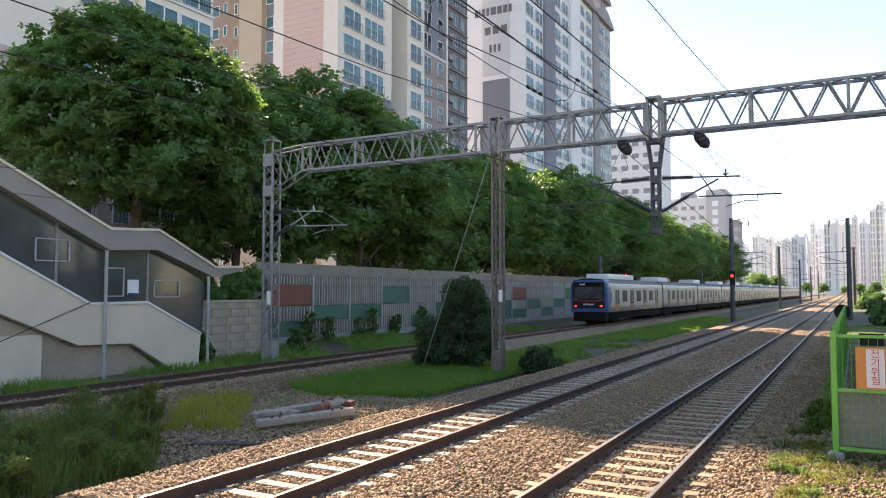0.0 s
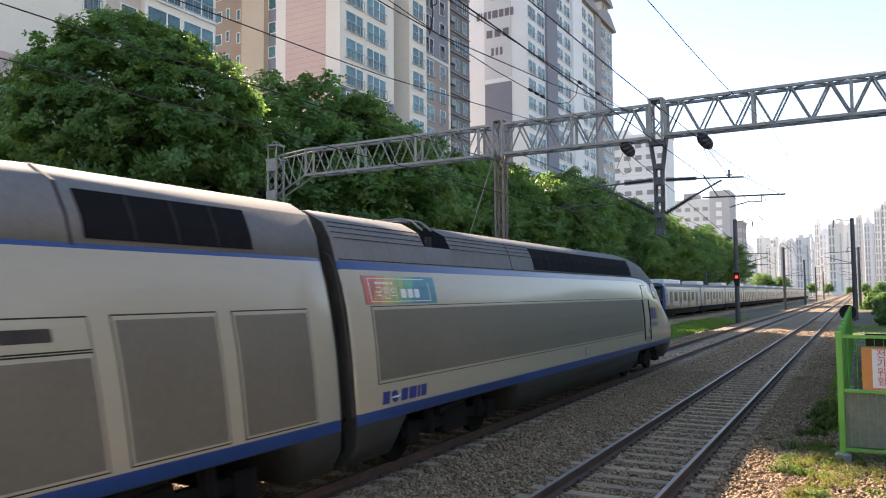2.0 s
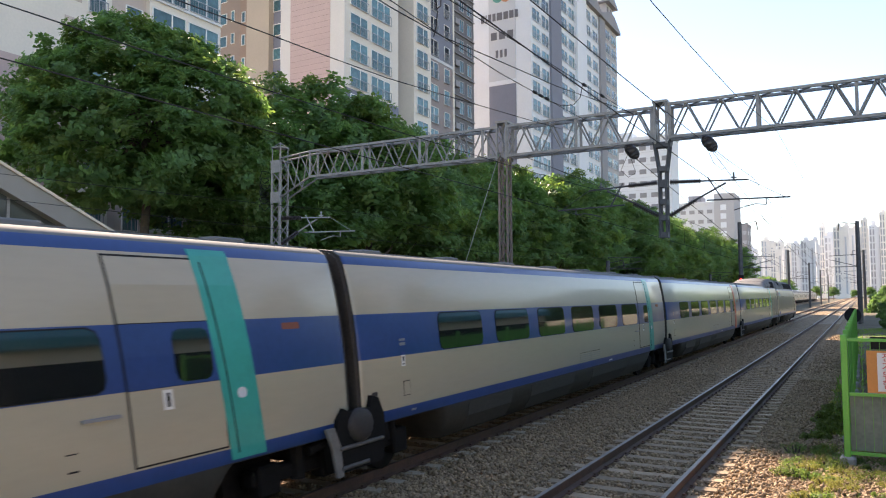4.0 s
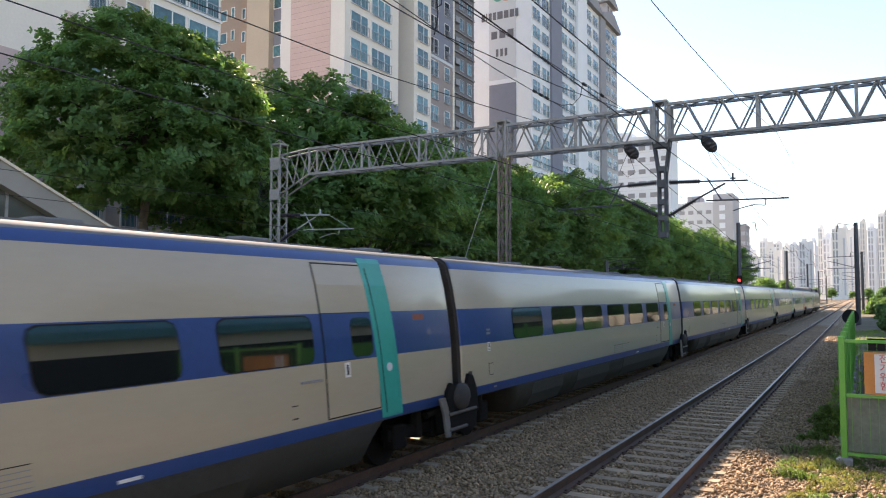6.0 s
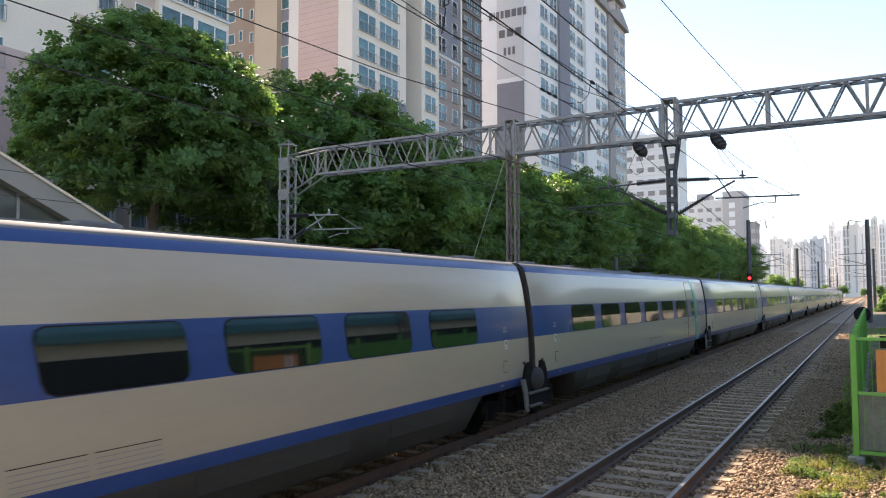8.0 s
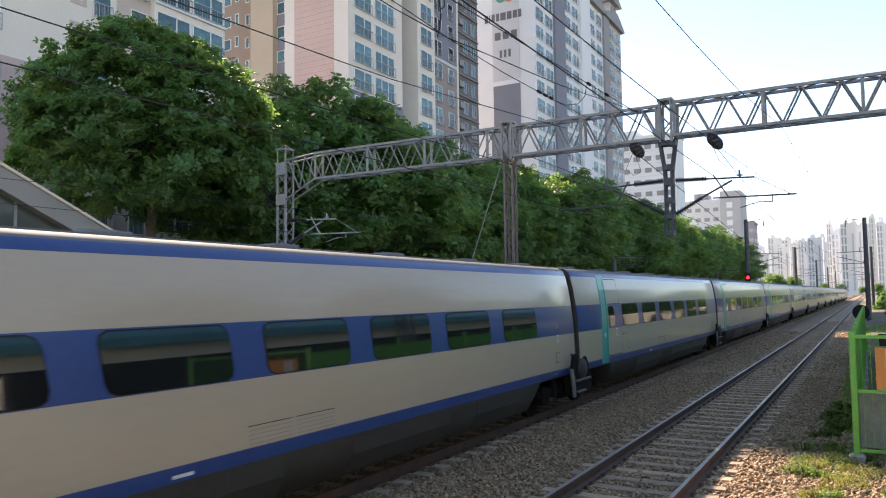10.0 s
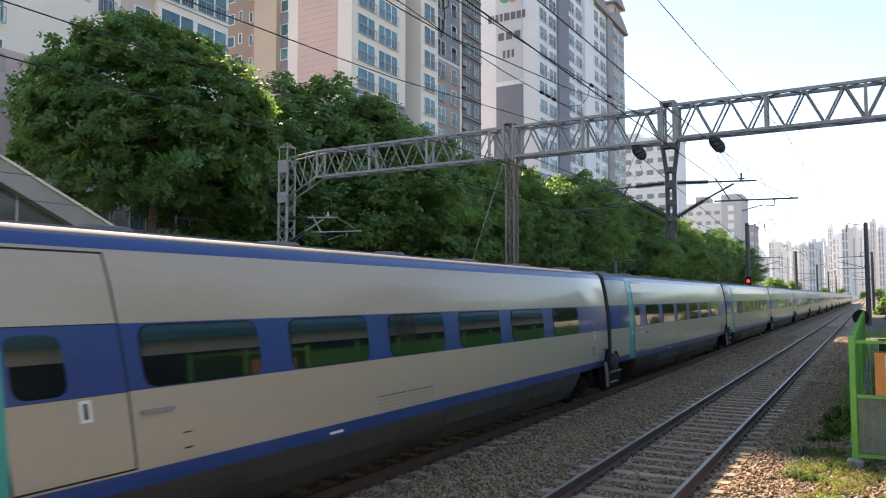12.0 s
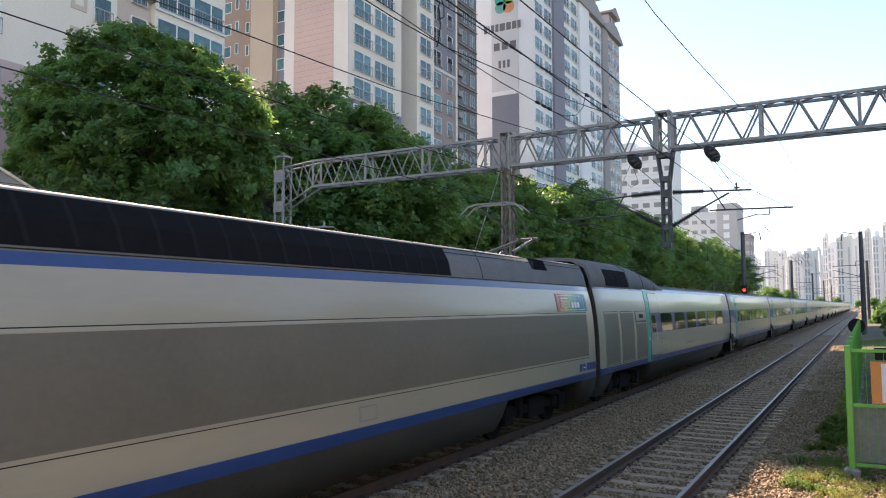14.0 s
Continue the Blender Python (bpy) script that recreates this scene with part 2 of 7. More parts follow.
# dark grey with facade shade put into the colour; sign bars use it too
M["apt_dark"] = mat("shade_toned_facade_paint", (0.16, 0.155, 0.165), 0.85, vary=0.1, scale=0.4, bump=0.05)
M["apt_offwhite"] = mat("off_white_boards", (0.70, 0.665, 0.625), 0.85, vary=0.05, scale=0.3, fine=6, bump=0.05)
M["apt_pinkish"] = mat("warm_beige_facade", (0.60, 0.49, 0.43), 0.85, vary=0.06, scale=0.3, fine=6, bump=0.05)
M["apt_slate"] = mat("slate_grey_facade", (0.225, 0.235, 0.285), 0.85, vary=0.08, scale=0.3, fine=6, bump=0.05)
M["apt_rust"] = mat("rust_brown_facade", (0.36, 0.25, 0.19), 0.85, vary=0.10, scale=0.3, fine=6, bump=0.05)
M["board_seam"] = mat("board_seam", (0.33, 0.24, 0.22), 0.9, vary=0.2, bump=0)
M["emblem_teal"] = mat("faded_teal_paint", (0.10, 0.36, 0.30), 0.6, vary=0.1, bump=0)
M["emblem_orange"] = mat("faded_orange_paint", (0.60, 0.26, 0.12), 0.6, vary=0.1, bump=0)
M["stair_glass"] = mat("smoky_glass", (0.085, 0.09, 0.08), 0.08, vary=0.3, scale=1, bump=0, spec=0.7)
M["roof_sheet"] = mat("grey_roof_sheet", (0.30, 0.27, 0.235), 0.5, 0.2, vary=0.12, scale=1, bump=0.04)
M["teal_roof"] = mat("teal_roof_sheet", (0.05, 0.27, 0.28), 0.5, vary=0.15, scale=1, bump=0.05)
M["wood"] = mat("old_sleeper_wood", (0.42, 0.36, 0.28), 0.9, vary=0.3, scale=3, fine=30, bump=0.4, stretch=(1, 6, 1))
M["yellow"] = mat("yellow_paint", (0.6, 0.45, 0.06), 0.5, vary=0.1, bump=0.03)
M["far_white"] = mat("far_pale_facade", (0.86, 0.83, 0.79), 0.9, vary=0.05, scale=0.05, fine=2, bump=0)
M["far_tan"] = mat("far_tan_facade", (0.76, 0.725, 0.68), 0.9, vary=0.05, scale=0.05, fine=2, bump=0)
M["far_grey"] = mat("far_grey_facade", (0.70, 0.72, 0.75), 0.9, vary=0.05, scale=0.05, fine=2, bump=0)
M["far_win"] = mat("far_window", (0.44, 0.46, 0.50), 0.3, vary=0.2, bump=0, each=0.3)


# ---- building blocks ----
def mesh_of(name, bm, *materials, smooth=False):
    bmesh.ops.recalc_face_normals(bm, faces=bm.faces)
    me = bpy.data.meshes.new(name)
    bm.to_mesh(me)
    bm.free()
    for m in materials:
        me.materials.append(m)
    if smooth:
        me.shade_smooth()
    return me


def part(name, bm, material, parent=None, label="", at=None, smooth=False):
    """Links a bmesh, or a mesh that is shared, as one object under a thing or a part."""
    mats = material if isinstance(material, (list, tuple)) else [material]
    me = bm if isinstance(bm, bpy.types.Mesh) else mesh_of(name, bm, *mats, smooth=smooth)
    ob = new(name, me)
    ob.parent = parent
    if at is not None:
        ob.matrix_basis = at
    return tagged(ob, label)


def thing(name, label, category, group="", kind="", at=None):
    ob = new(name)
    ob.empty_display_size = 0.3
    if at is not None:
        ob.matrix_basis = at
    return tagged(ob, label, category, group, kind)


def box(bm, x0, y0, z0, x1, y1, z1, bevel=0.0, mi=0):
    v = [bm.verts.new(p) for p in itertools.product((x0, x1), (y0, y1), (z0, z1))]
    fs = [bm.faces.new([v[i] for i in q]) for q in ((0, 1, 3, 2), (4, 6, 7, 5), (0, 4, 5, 1), (2, 3, 7, 6), (0, 2, 6, 4), (1, 5, 7, 3))]
    for f in fs:
        f.material_index = mi
    if bevel:
        es = list({e for f in fs for e in f.edges})
        bmesh.ops.bevel(bm, geom=es, offset=bevel, segments=1, affect="EDGES")
    return bm


def block(x0, y0, z0, x1, y1, z1, bevel=0.0):
    return box(bmesh.new(), x0, y0, z0, x1, y1, z1, bevel)


def rod(bm, a, b, r, n=6, r2=None, mi=0):
    """A round bar from a to b."""
    a, b = Vector(a), Vector(b)
    d = b - a
    s = d.cross(Vector((0, 0, 1)) if abs(d.normalized().z) < 0.95 else Vector((1, 0, 0))).normalized()
    u = d.cross(s).normalized()
    r2 = r if r2 is None else r2
    ra = [bm.verts.new(a + (s * math.cos(k * math.tau / n) + u * math.sin(k * math.tau / n)) * r) for k in range(n)]
    rb = [bm.verts.new(b + (s * math.cos(k * math.tau / n) + u * math.sin(k * math.tau / n)) * r2) for k in range(n)]
    for k in range(n):
        bm.faces.new((ra[k], ra[(k + 1) % n], rb[(k + 1) % n], rb[k])).material_index = mi
    bm.faces.new(ra[::-1]).material_index = mi
    bm.faces.new(rb).material_index = mi
    return bm


def bar(a, b, r, n=6, r2=None):
    return rod(bmesh.new(), a, b, r, n, r2)


def prism(bm, outline, axis, a, b, mi=0):
    """An outline (two numbers a point) pushed from a to b along an axis (0, 1 or 2)."""
    def at(p, w):
        q = list(p)
        q.insert(axis, w)
        return q
    lo, hi = [bm.verts.new(at(p, a)) for p in outline], [bm.verts.new(at(p, b)) for p in outline]
    n = len(outline)
    for k in range(n):
        bm.faces.new((lo[k], lo[(k + 1) % n], hi[(k + 1) % n], hi[k])).material_index = mi
    bm.faces.new(lo[::-1]).material_index = mi
    bm.faces.new(hi).material_index = mi
    return bm


def soup(name, verts, size, *materials):
    """A mesh of many loose faces with size corners each, from one array of corners."""
    n = len(verts) // size
    me = bpy.data.meshes.new(name)
    me.vertices.add(n * size)
    me.vertices.foreach_set("co", np.asarray(verts, np.float32).ravel())
    me.loops.add(n * size)
    me.loops.foreach_set("vertex_index", np.arange(n * size, dtype=np.int32))
    me.polygons.add(n)
    me.polygons.foreach_set("loop_start", np.arange(0, n * size, size, dtype=np.int32))
    me.polygons.foreach_set("loop_total", np.full(n, size, dtype=np.int32))
    for m in materials:
        me.materials.append(m)
    me.update(calc_edges=True)
    return me


TRACK_A, TRACK_B, TRACK_C = -3.19, -7.55, -18.75

# ---- ground and tracks ----
def lay_ground():
    bm = bmesh.new()
    xs = [-1500, -600, -200, -90, -60] + [-45 + 1.5 * i for i in range(44)] + [24, 40, 80, 200, 600, 1500]
    ys = [-400, -150, -60] + [-30 + 2.0 * i for i in range(90)] + [170, 220, 300, 450, 700, 1100, 1800, 3500]
    grid = []
    for y in ys:
        row = []
        for x in xs:
            z = -0.52 + 0.10 * noise.noise((x * 0.22, y * 0.22, 0)) + 0.04 * noise.noise((x * 0.9, y * 0.9, 3))
            if x > -1.2:
                z += 0.42 * min(1, (x + 1.2) / 1.2)
            row.append(bm.verts.new((x, y, z)))
        grid.append(row)
    for a, b in zip(grid, grid[1:]):
        for k in range(len(xs) - 1):
            bm.faces.new((a[k], a[k + 1], b[k + 1], b[k]))
    ob = part("ground", bm, M["ground"], smooth=True)
    tagged(ob, "weedy soil with gravel and short grass beside the tracks", "ground", kind="structure")


def bed(name, outline, y0, y1, label):
    bm = bmesh.new()
    prism(bm, outline, 1, y0, y1)
    tagged(part(name, bm, M["ballast"]), label, "ballast", kind="structure")


def rail_mesh(y0, y1, head):
    bm = bmesh.new()
    h = 0.172
    outline = [(-0.075, -h), (0.075, -h), (0.075, -h + 0.012), (0.012, -h + 0.04), (0.010, -0.05), (0.036, -0.04), (0.036, -0.010), (0.030, -0.003),
               (-0.030, -0.003), (-0.036, -0.010), (-0.036, -0.04), (-0.010, -0.05), (-0.012, -h + 0.04), (-0.075, -h + 0.012)]
    prism(bm, outline, 1, y0, y1)
    box(bm, -0.030, y0, -0.0025, 0.030, y1, 0.0, mi=1)
    return mesh_of("rail", bm, M["rail"], M[head])


def sleeper_mesh(length, material="sleeper"):
    bm = bmesh.new()
    w = length / 2
    for (a, b, za, zb) in ((-w, -0.45, -0.165, -0.185), (-0.45, 0.45, -0.185, -0.185), (0.45, w, -0.185, -0.165)):
        vs = []
        for x, z in ((a, za), (b, zb)):
            vs.append([bm.verts.new((x, y, q)) for y, q in ((-0.14, -0.37), (-0.105, z), (0.105, z), (0.14, -0.37))])
        for k in range(4):
            bm.faces.new((vs[0][k], vs[0][(k + 1) % 4], vs[1][(k + 1) % 4], vs[1][k]))
        if a == -w:
            bm.faces.new(vs[0])
        if b == w:
            bm.faces.new(vs[1])
    return mesh_of("sleeper", bm, M[material])


def fastener_mesh():
    bm = bmesh.new()
    box(bm, -0.13, -0.07, -0.18, 0.13, 0.07, -0.155, 0.008)
    box(bm, -0.12, -0.035, -0.155, -0.075, 0.035, -0.125, 0.008)
    box(bm, 0.075, -0.035, -0.155, 0.12, 0.035, -0.125, 0.008)
    return mesh_of("fastener", bm, M["rail"])


def lay_tracks():
    bed("ballast_bed_main", [(-11.3, -0.75), (-10.0, -0.25), (-8.95, -0.20), (-8.75, -0.23), (-6.35, -0.23), (-6.1, -0.20), (-5.4, -0.13), (-4.6, -0.19), (-4.4, -0.22), (-2.0, -0.22), (-1.75, -0.185), (-1.0, -0.22), (0.1, -0.75)], -60, 1200,
        "grey-brown crushed stone bed under the two main tracks")
    bed("ballast_bed_side", [(-21.2, -0.75), (-20.3, -0.175), (-17.2, -0.175), (-16.2, -0.75)], -60, 1200, "grey crushed stone bed under the side track")
    bright, dull, sleeper, clip = rail_mesh(-60, 1200, "rail_top"), rail_mesh(-60, 1200, "rail_dull"), sleeper_mesh(2.4), fastener_mesh()
    # sleepers whose shade is in their colour, for the nearest track
    dark = sleeper_mesh(2.4, "sleeper_dark")
    for x, label in ((TRACK_A, "straight track with polished rails on concrete sleepers"), (TRACK_B, "straight track with rusty-sided rails on concrete sleepers"),
                     (TRACK_C, "straight side track with rusty rails")):
        track = thing("railway_track", label, "railway track", "tracks", at=pose(x, 0, 0))
        for s in (-0.753, 0.753):
            part("rail", bright if x == TRACK_A else dull, None, track, at=pose(s, 0, 0))
        first = 4 if x > -10 else 6
        for k in range(130):
            sl = part("sleeper", dark if x == TRACK_A else sleeper, None, track, at=pose(0, first + 0.6 * k, 0.002 * math.sin(k * 7.1), 0, 0, 0.6 * math.sin(k * 3.7)))
            if x > -10 and k < 45:
                for s in (-0.753, 0.753):
                    part("fastener", clip, None, sl, at=pose(s, 0, 0))
        far = bmesh.new()
        for k in range(-80, 600):
            y = first + 0.6 * k
            if k < 0 or k >= 130:
                box(far, -1.2, y - 0.12, -0.3, 1.2, y + 0.12, -0.175)
        tagged(part("far_sleeper_rest", far, M["sleeper"], track), kind="stuff")


# ---- overhead line ----
def lattice(bm, p, q, w, d, panels, r_chord, r_web, axis=0):
    """A four-chord lattice from p to q; axis 0: it runs along x with width d along y and height w along z; axis 2: a post."""
    p, q = Vector(p), Vector(q)
    if axis == 0:
        corners = [Vector((0, -d / 2, 0)), Vector((0, d / 2, 0)), Vector((0, d / 2, w)), Vector((0, -d / 2, w))]
    else:
        corners = [Vector((-w / 2, -d / 2, 0)), Vector((w / 2, -d / 2, 0)), Vector((w / 2, d / 2, 0)), Vector((-w / 2, d / 2, 0))]
    for c in corners:
        a, b = p + c, q + c
        lo, hi = [min(a[i], b[i]) - r_chord for i in range(3)], [max(a[i], b[i]) + r_chord for i in range(3)]
        box(bm, *lo, *hi)
    for k in range(panels):
        a, b = p.lerp(q, k / panels), p.lerp(q, (k + 1) / panels)
        for i in range(4):
            c, e = corners[i], corners[(i + 1) % 4]
            if bool(k % 2) != (axis == 0 and i in (2, 3)):
                c, e = e, c
            rod(bm, a + c, b + e, r_web, 4)
    return bm


def insulator(bm, a, b, sheds=9, r=0.105):
    a, b = Vector(a), Vector(b)
    rod(bm, a, b, 0.05, 8)
    for k in range(sheds):
        m = a.lerp(b, (k + 0.5) / sheds)
        n = (b - a).normalized() * 0.012
        rod(bm, m - n, m + n, r, 10)


def cantilever(owner, x, y, z, reach, paint="steel_dark"):
    """A catenary bracket that reaches from a post at x over its track (reach is signed, to the tip of the lower tube)."""
    k = reach / 4.0
    at = lambda u, h: (x + k * u, y, z + h)
    arm = part("cantilever", bar(at(1.2, 1.49), at(2.76, 1.42), 0.032), M[paint], owner)
    part("stay_tube", bar(at(1.05, 0.85), at(2.06, 1.37), 0.036), M[paint], arm)
    bm = bmesh.new()
    rod(bm, at(1.42, 0.82), at(4.0, 0.76), 0.030)
    rod(bm, at(1.47, 1.60), at(1.94, 0.80), 0.026)
    part("steady_tube", bm, M[paint], arm)
    bm = bmesh.new()
    rod(bm, at(2.30, 1.42), at(2.30, 1.70), 0.036, 6)
    rod(bm, at(2.20, 1.52), at(2.40, 1.52), 0.026, 6)
    part("wire_clamp", bm, M[paint], arm)
    bm = bmesh.new()
    pts = [at(3.28, 0.80), at(3.28, 0.56), at(2.94, 0.60), at(2.62, 0.53), at(2.28, 0.43)]
    for a, b in zip(pts, pts[1:]):
        rod(bm, a, b, 0.019)
    part("registration_arm", bm, M[paint], arm)
    part("tie_wire", bar(at(2.76, 1.42), at(3.82, 0.78), 0.010, 4), M[paint], arm)
    for p, q, n in ((at(0.22, 1.53), at(1.25, 1.49), 13), (at(0.2, 0.36), at(1.08, 0.86), 11)):
        bm = bmesh.new()
        insulator(bm, p, q, n, 0.095)
        part("insulator", bm, M["rubber"], arm, "brown ribbed insulator")


GANTRY_Y, GANTRY_Z = 26.2, 8.1


def build_gantry():
    g = thing("catenary_gantry", "grey lattice steel gantry that spans all three tracks", "gantry")
    for x, w, top in ((-23.4, 0.50, 9.0), (-11.95, 0.33, 8.1), (4.6, 0.45, 9.1)):
        bm = bmesh.new()
        lattice(bm, (x, GANTRY_Y, -0.3), (x, GANTRY_Y, top), w, w, 19, 0.036, 0.027, axis=2)
        post = part("post", bm, M["rust_steel" if x > -20 else "steel"], g)
        foot = block(x - w / 2 - 0.02, GANTRY_Y - w / 2 - 0.02, -1.0, x + w / 2 + 0.02, GANTRY_Y + w / 2 + 0.02, 0.45, 0.03)
        part("footing", foot, M["concrete" if x < -20 else "rust_steel"], post, "grey concrete footing")
        if x == -11.95:
            part("plate", block(x + 0.12, GANTRY_Y - w / 2 - 0.07, 2.3, x + 0.27, GANTRY_Y - w / 2 - 0.05, 2.75), M["white"], post, "small white number plate")
        if x == -23.4:
            bm = bmesh.new()
            for sx, sy in itertools.product((-1, 1), (-1, 1)):
                rod(bm, (x + sx * 0.25, GANTRY_Y + sy * 0.25, 9.0), (x + sx * 0.25, GANTRY_Y + sy * 0.25, 9.65), 0.03, 4)
                rod(bm, (x + sx * 0.25, GANTRY_Y + sy * 0.25, 9.65), (x, GANTRY_Y, 9.9), 0.02, 4)
            box(bm, x - 0.29, GANTRY_Y - 0.29, 9.62, x + 0.29, GANTRY_Y + 0.29, 9.68)
            box(bm, x - 0.33, GANTRY_Y - 0.33, 8.95, x + 0.33, GANTRY_Y + 0.33, 9.02)
            part("head_frame", bm, M["steel"], post)
            part("plate", block(x - 0.28, GANTRY_Y - 0.33, 8.45, x + 0.28, GANTRY_Y - 0.29, 8.95), M["steel"], post, "grey steel gusset plate")
            part("plate", block(x - 0.28, GANTRY_Y - 0.33, 7.05, x + 0.28, GANTRY_Y - 0.29, 7.55), M["steel"], post, "grey steel gusset plate")
            part("plate", block(x + 0.05, GANTRY_Y - 0.33, 2.1, x + 0.25, GANTRY_Y - 0.29, 2.7), M["white"], post, "small white number plate")
    for x0, x1, z0, n in ((-21.4, -12.2, GANTRY_Z, 16), (-11.7, -6.2, GANTRY_Z, 10), (-5.6, 4.6, GANTRY_Z + 0.06, 18)):
        bm = bmesh.new()
        lattice(bm, (x0, GANTRY_Y, z0), (x1, GANTRY_Y, z0), 1.15, 0.55, n, 0.048, 0.033, axis=0)
        for k in range(0, n + 1, 5):
            x = x0 + (x1 - x0) * k / n
            for sy in (-0.275, 0.275):
                box(bm, x - 0.05, GANTRY_Y + sy - 0.02, z0, x + 0.05, GANTRY_Y + sy + 0.02, z0 + 1.15)
        part("beam", bm, M["steel"], g)
    for sy in (-0.275, 0.275):
        bm = bmesh.new()
        y = GANTRY_Y + sy
        rod(bm, (-21.4, y, GANTRY_Z), (-23.1, y, 7.3), 0.045, 4)
        rod(bm, (-21.4, y, GANTRY_Z + 1.15), (-23.1, y, GANTRY_Z + 1.0), 0.045, 4)
        for a, b in (((-21.4, y, 8.1), (-22.0, y, 9.2)), ((-22.0, y, 9.2), (-22.3, y, 7.7)), ((-22.3, y, 7.7), (-23.0, y, 9.1))):
            rod(bm, a, b, 0.03, 4)
        part("knee_brace", bm, M["steel"], g)
    for x in (-11.95, -5.9):
        bm = bmesh.new()
        lattice(bm, (x, GANTRY_Y, GANTRY_Z - 0.1), (x, GANTRY_Y, GANTRY_Z + 1.35), 0.40, 0.58, 3, 0.036, 0.025, axis=2)
        box(bm, x - 0.26, GANTRY_Y - 0.34, GANTRY_Z + 1.30, x + 0.26, GANTRY_Y + 0.34, GANTRY_Z + 1.38)
        part("joint_frame", bm, M["steel"], g)
    # the drop post between the two main tracks
    x = -5.9
    drop = part("drop_post", block(x - 0.145, GANTRY_Y - 0.19, 6.46, x + 0.145, GANTRY_Y + 0.19, 6.72), M["steel_dark"], g, "dark forked post hung under the beam")
    for sx, sy in itertools.product((-1, 1), (-1, 1)):
        y = GANTRY_Y + sy * 0.16
        part("fork_leg", bar((x + sx * 0.28, y, GANTRY_Z), (x + sx * 0.12, y, 6.95), 0.042, 4), M["steel_dark"], drop)
        part("leg", bar((x + sx * 0.12, y, 6.95), (x + sx * 0.11, y, 4.7), 0.04, 4), M["steel_dark"], drop)
    for z, w in ((7.95, 0.29), (7.1, 0.16), (5.95, 0.14), (5.4, 0.14), (4.8, 0.14)):
        part("gusset", block(x - w, GANTRY_Y - 0.18, z - 0.09, x + w, GANTRY_Y + 0.18, z + 0.09), M["steel_dark"], drop)
    cantilever(g, x, GANTRY_Y, 5.1, 4.0)
    cantilever(g, x, GANTRY_Y, 5.12, -3.9)
    cantilever(g, -23.2, GANTRY_Y - 0.3, 4.78, 4.3, "lit_steel")
    for k in range(5):
        z = 7.2 + 0.32 * k
        wire([(-23.75, GANTRY_Y - 0.35, z), (-24.15, GANTRY_Y - 0.4, z + 0.1), (-24.3, GANTRY_Y - 0.38, z - 0.25), (-24.0, GANTRY_Y - 0.36, z - 0.5), (-23.75, GANTRY_Y - 0.35, z - 0.35)], 0.016, "slack cable loop on the gantry post", "cable_loop")
    for bx in (-7.0, -4.35):
        bm = bmesh.new()
        m = pose(bx, GANTRY_Y + 0.05, 7.86, 0, -38, 0)
        for z0, z1, r0, r1 in ((-0.34, -0.26, 0.06, 0.15), (-0.26, -0.14, 0.15, 0.20), (-0.14, 0.10, 0.20, 0.20), (0.10, 0.24, 0.20, 0.15), (0.24, 0.34, 0.15, 0.05)):
            rod(bm, m @ Vector((0, 0, z0)), m @ Vector((0, 0, z1)), r0, 14, r1)
        rod(bm, (bx - 0.2, GANTRY_Y, 8.15), m @ Vector((0, 0, 0.3)), 0.03)
        part("wire_clamp", bm, M["rubber"], g, "dark wrapped anchor insulator", smooth=True)


def wire(points, r=0.012, label="thin dark wire over the tracks", name="overhead_wire"):
    cu = bpy.data.curves.new(name, "CURVE")
    cu.dimensions, cu.bevel_depth, cu.bevel_resolution = "3D", r, 1
    sp = cu.splines.new("POLY")
    sp.points.add(len(points) - 1)
    for p, q in zip(sp.points, points):
        p.co = (*q, 1)
    cu.materials.append(M["wire"])
    return tagged(new(name, cu), label, "wire", "overhead wires")


def span(a, b, sag, n=14):
    a, b = Vector(a), Vector(b)
    return [tuple(a.lerp(b, k / n) - Vector((0, 0, sag * 4 * (k / n) * (1 - k / n)))) for k in range(n + 1)]


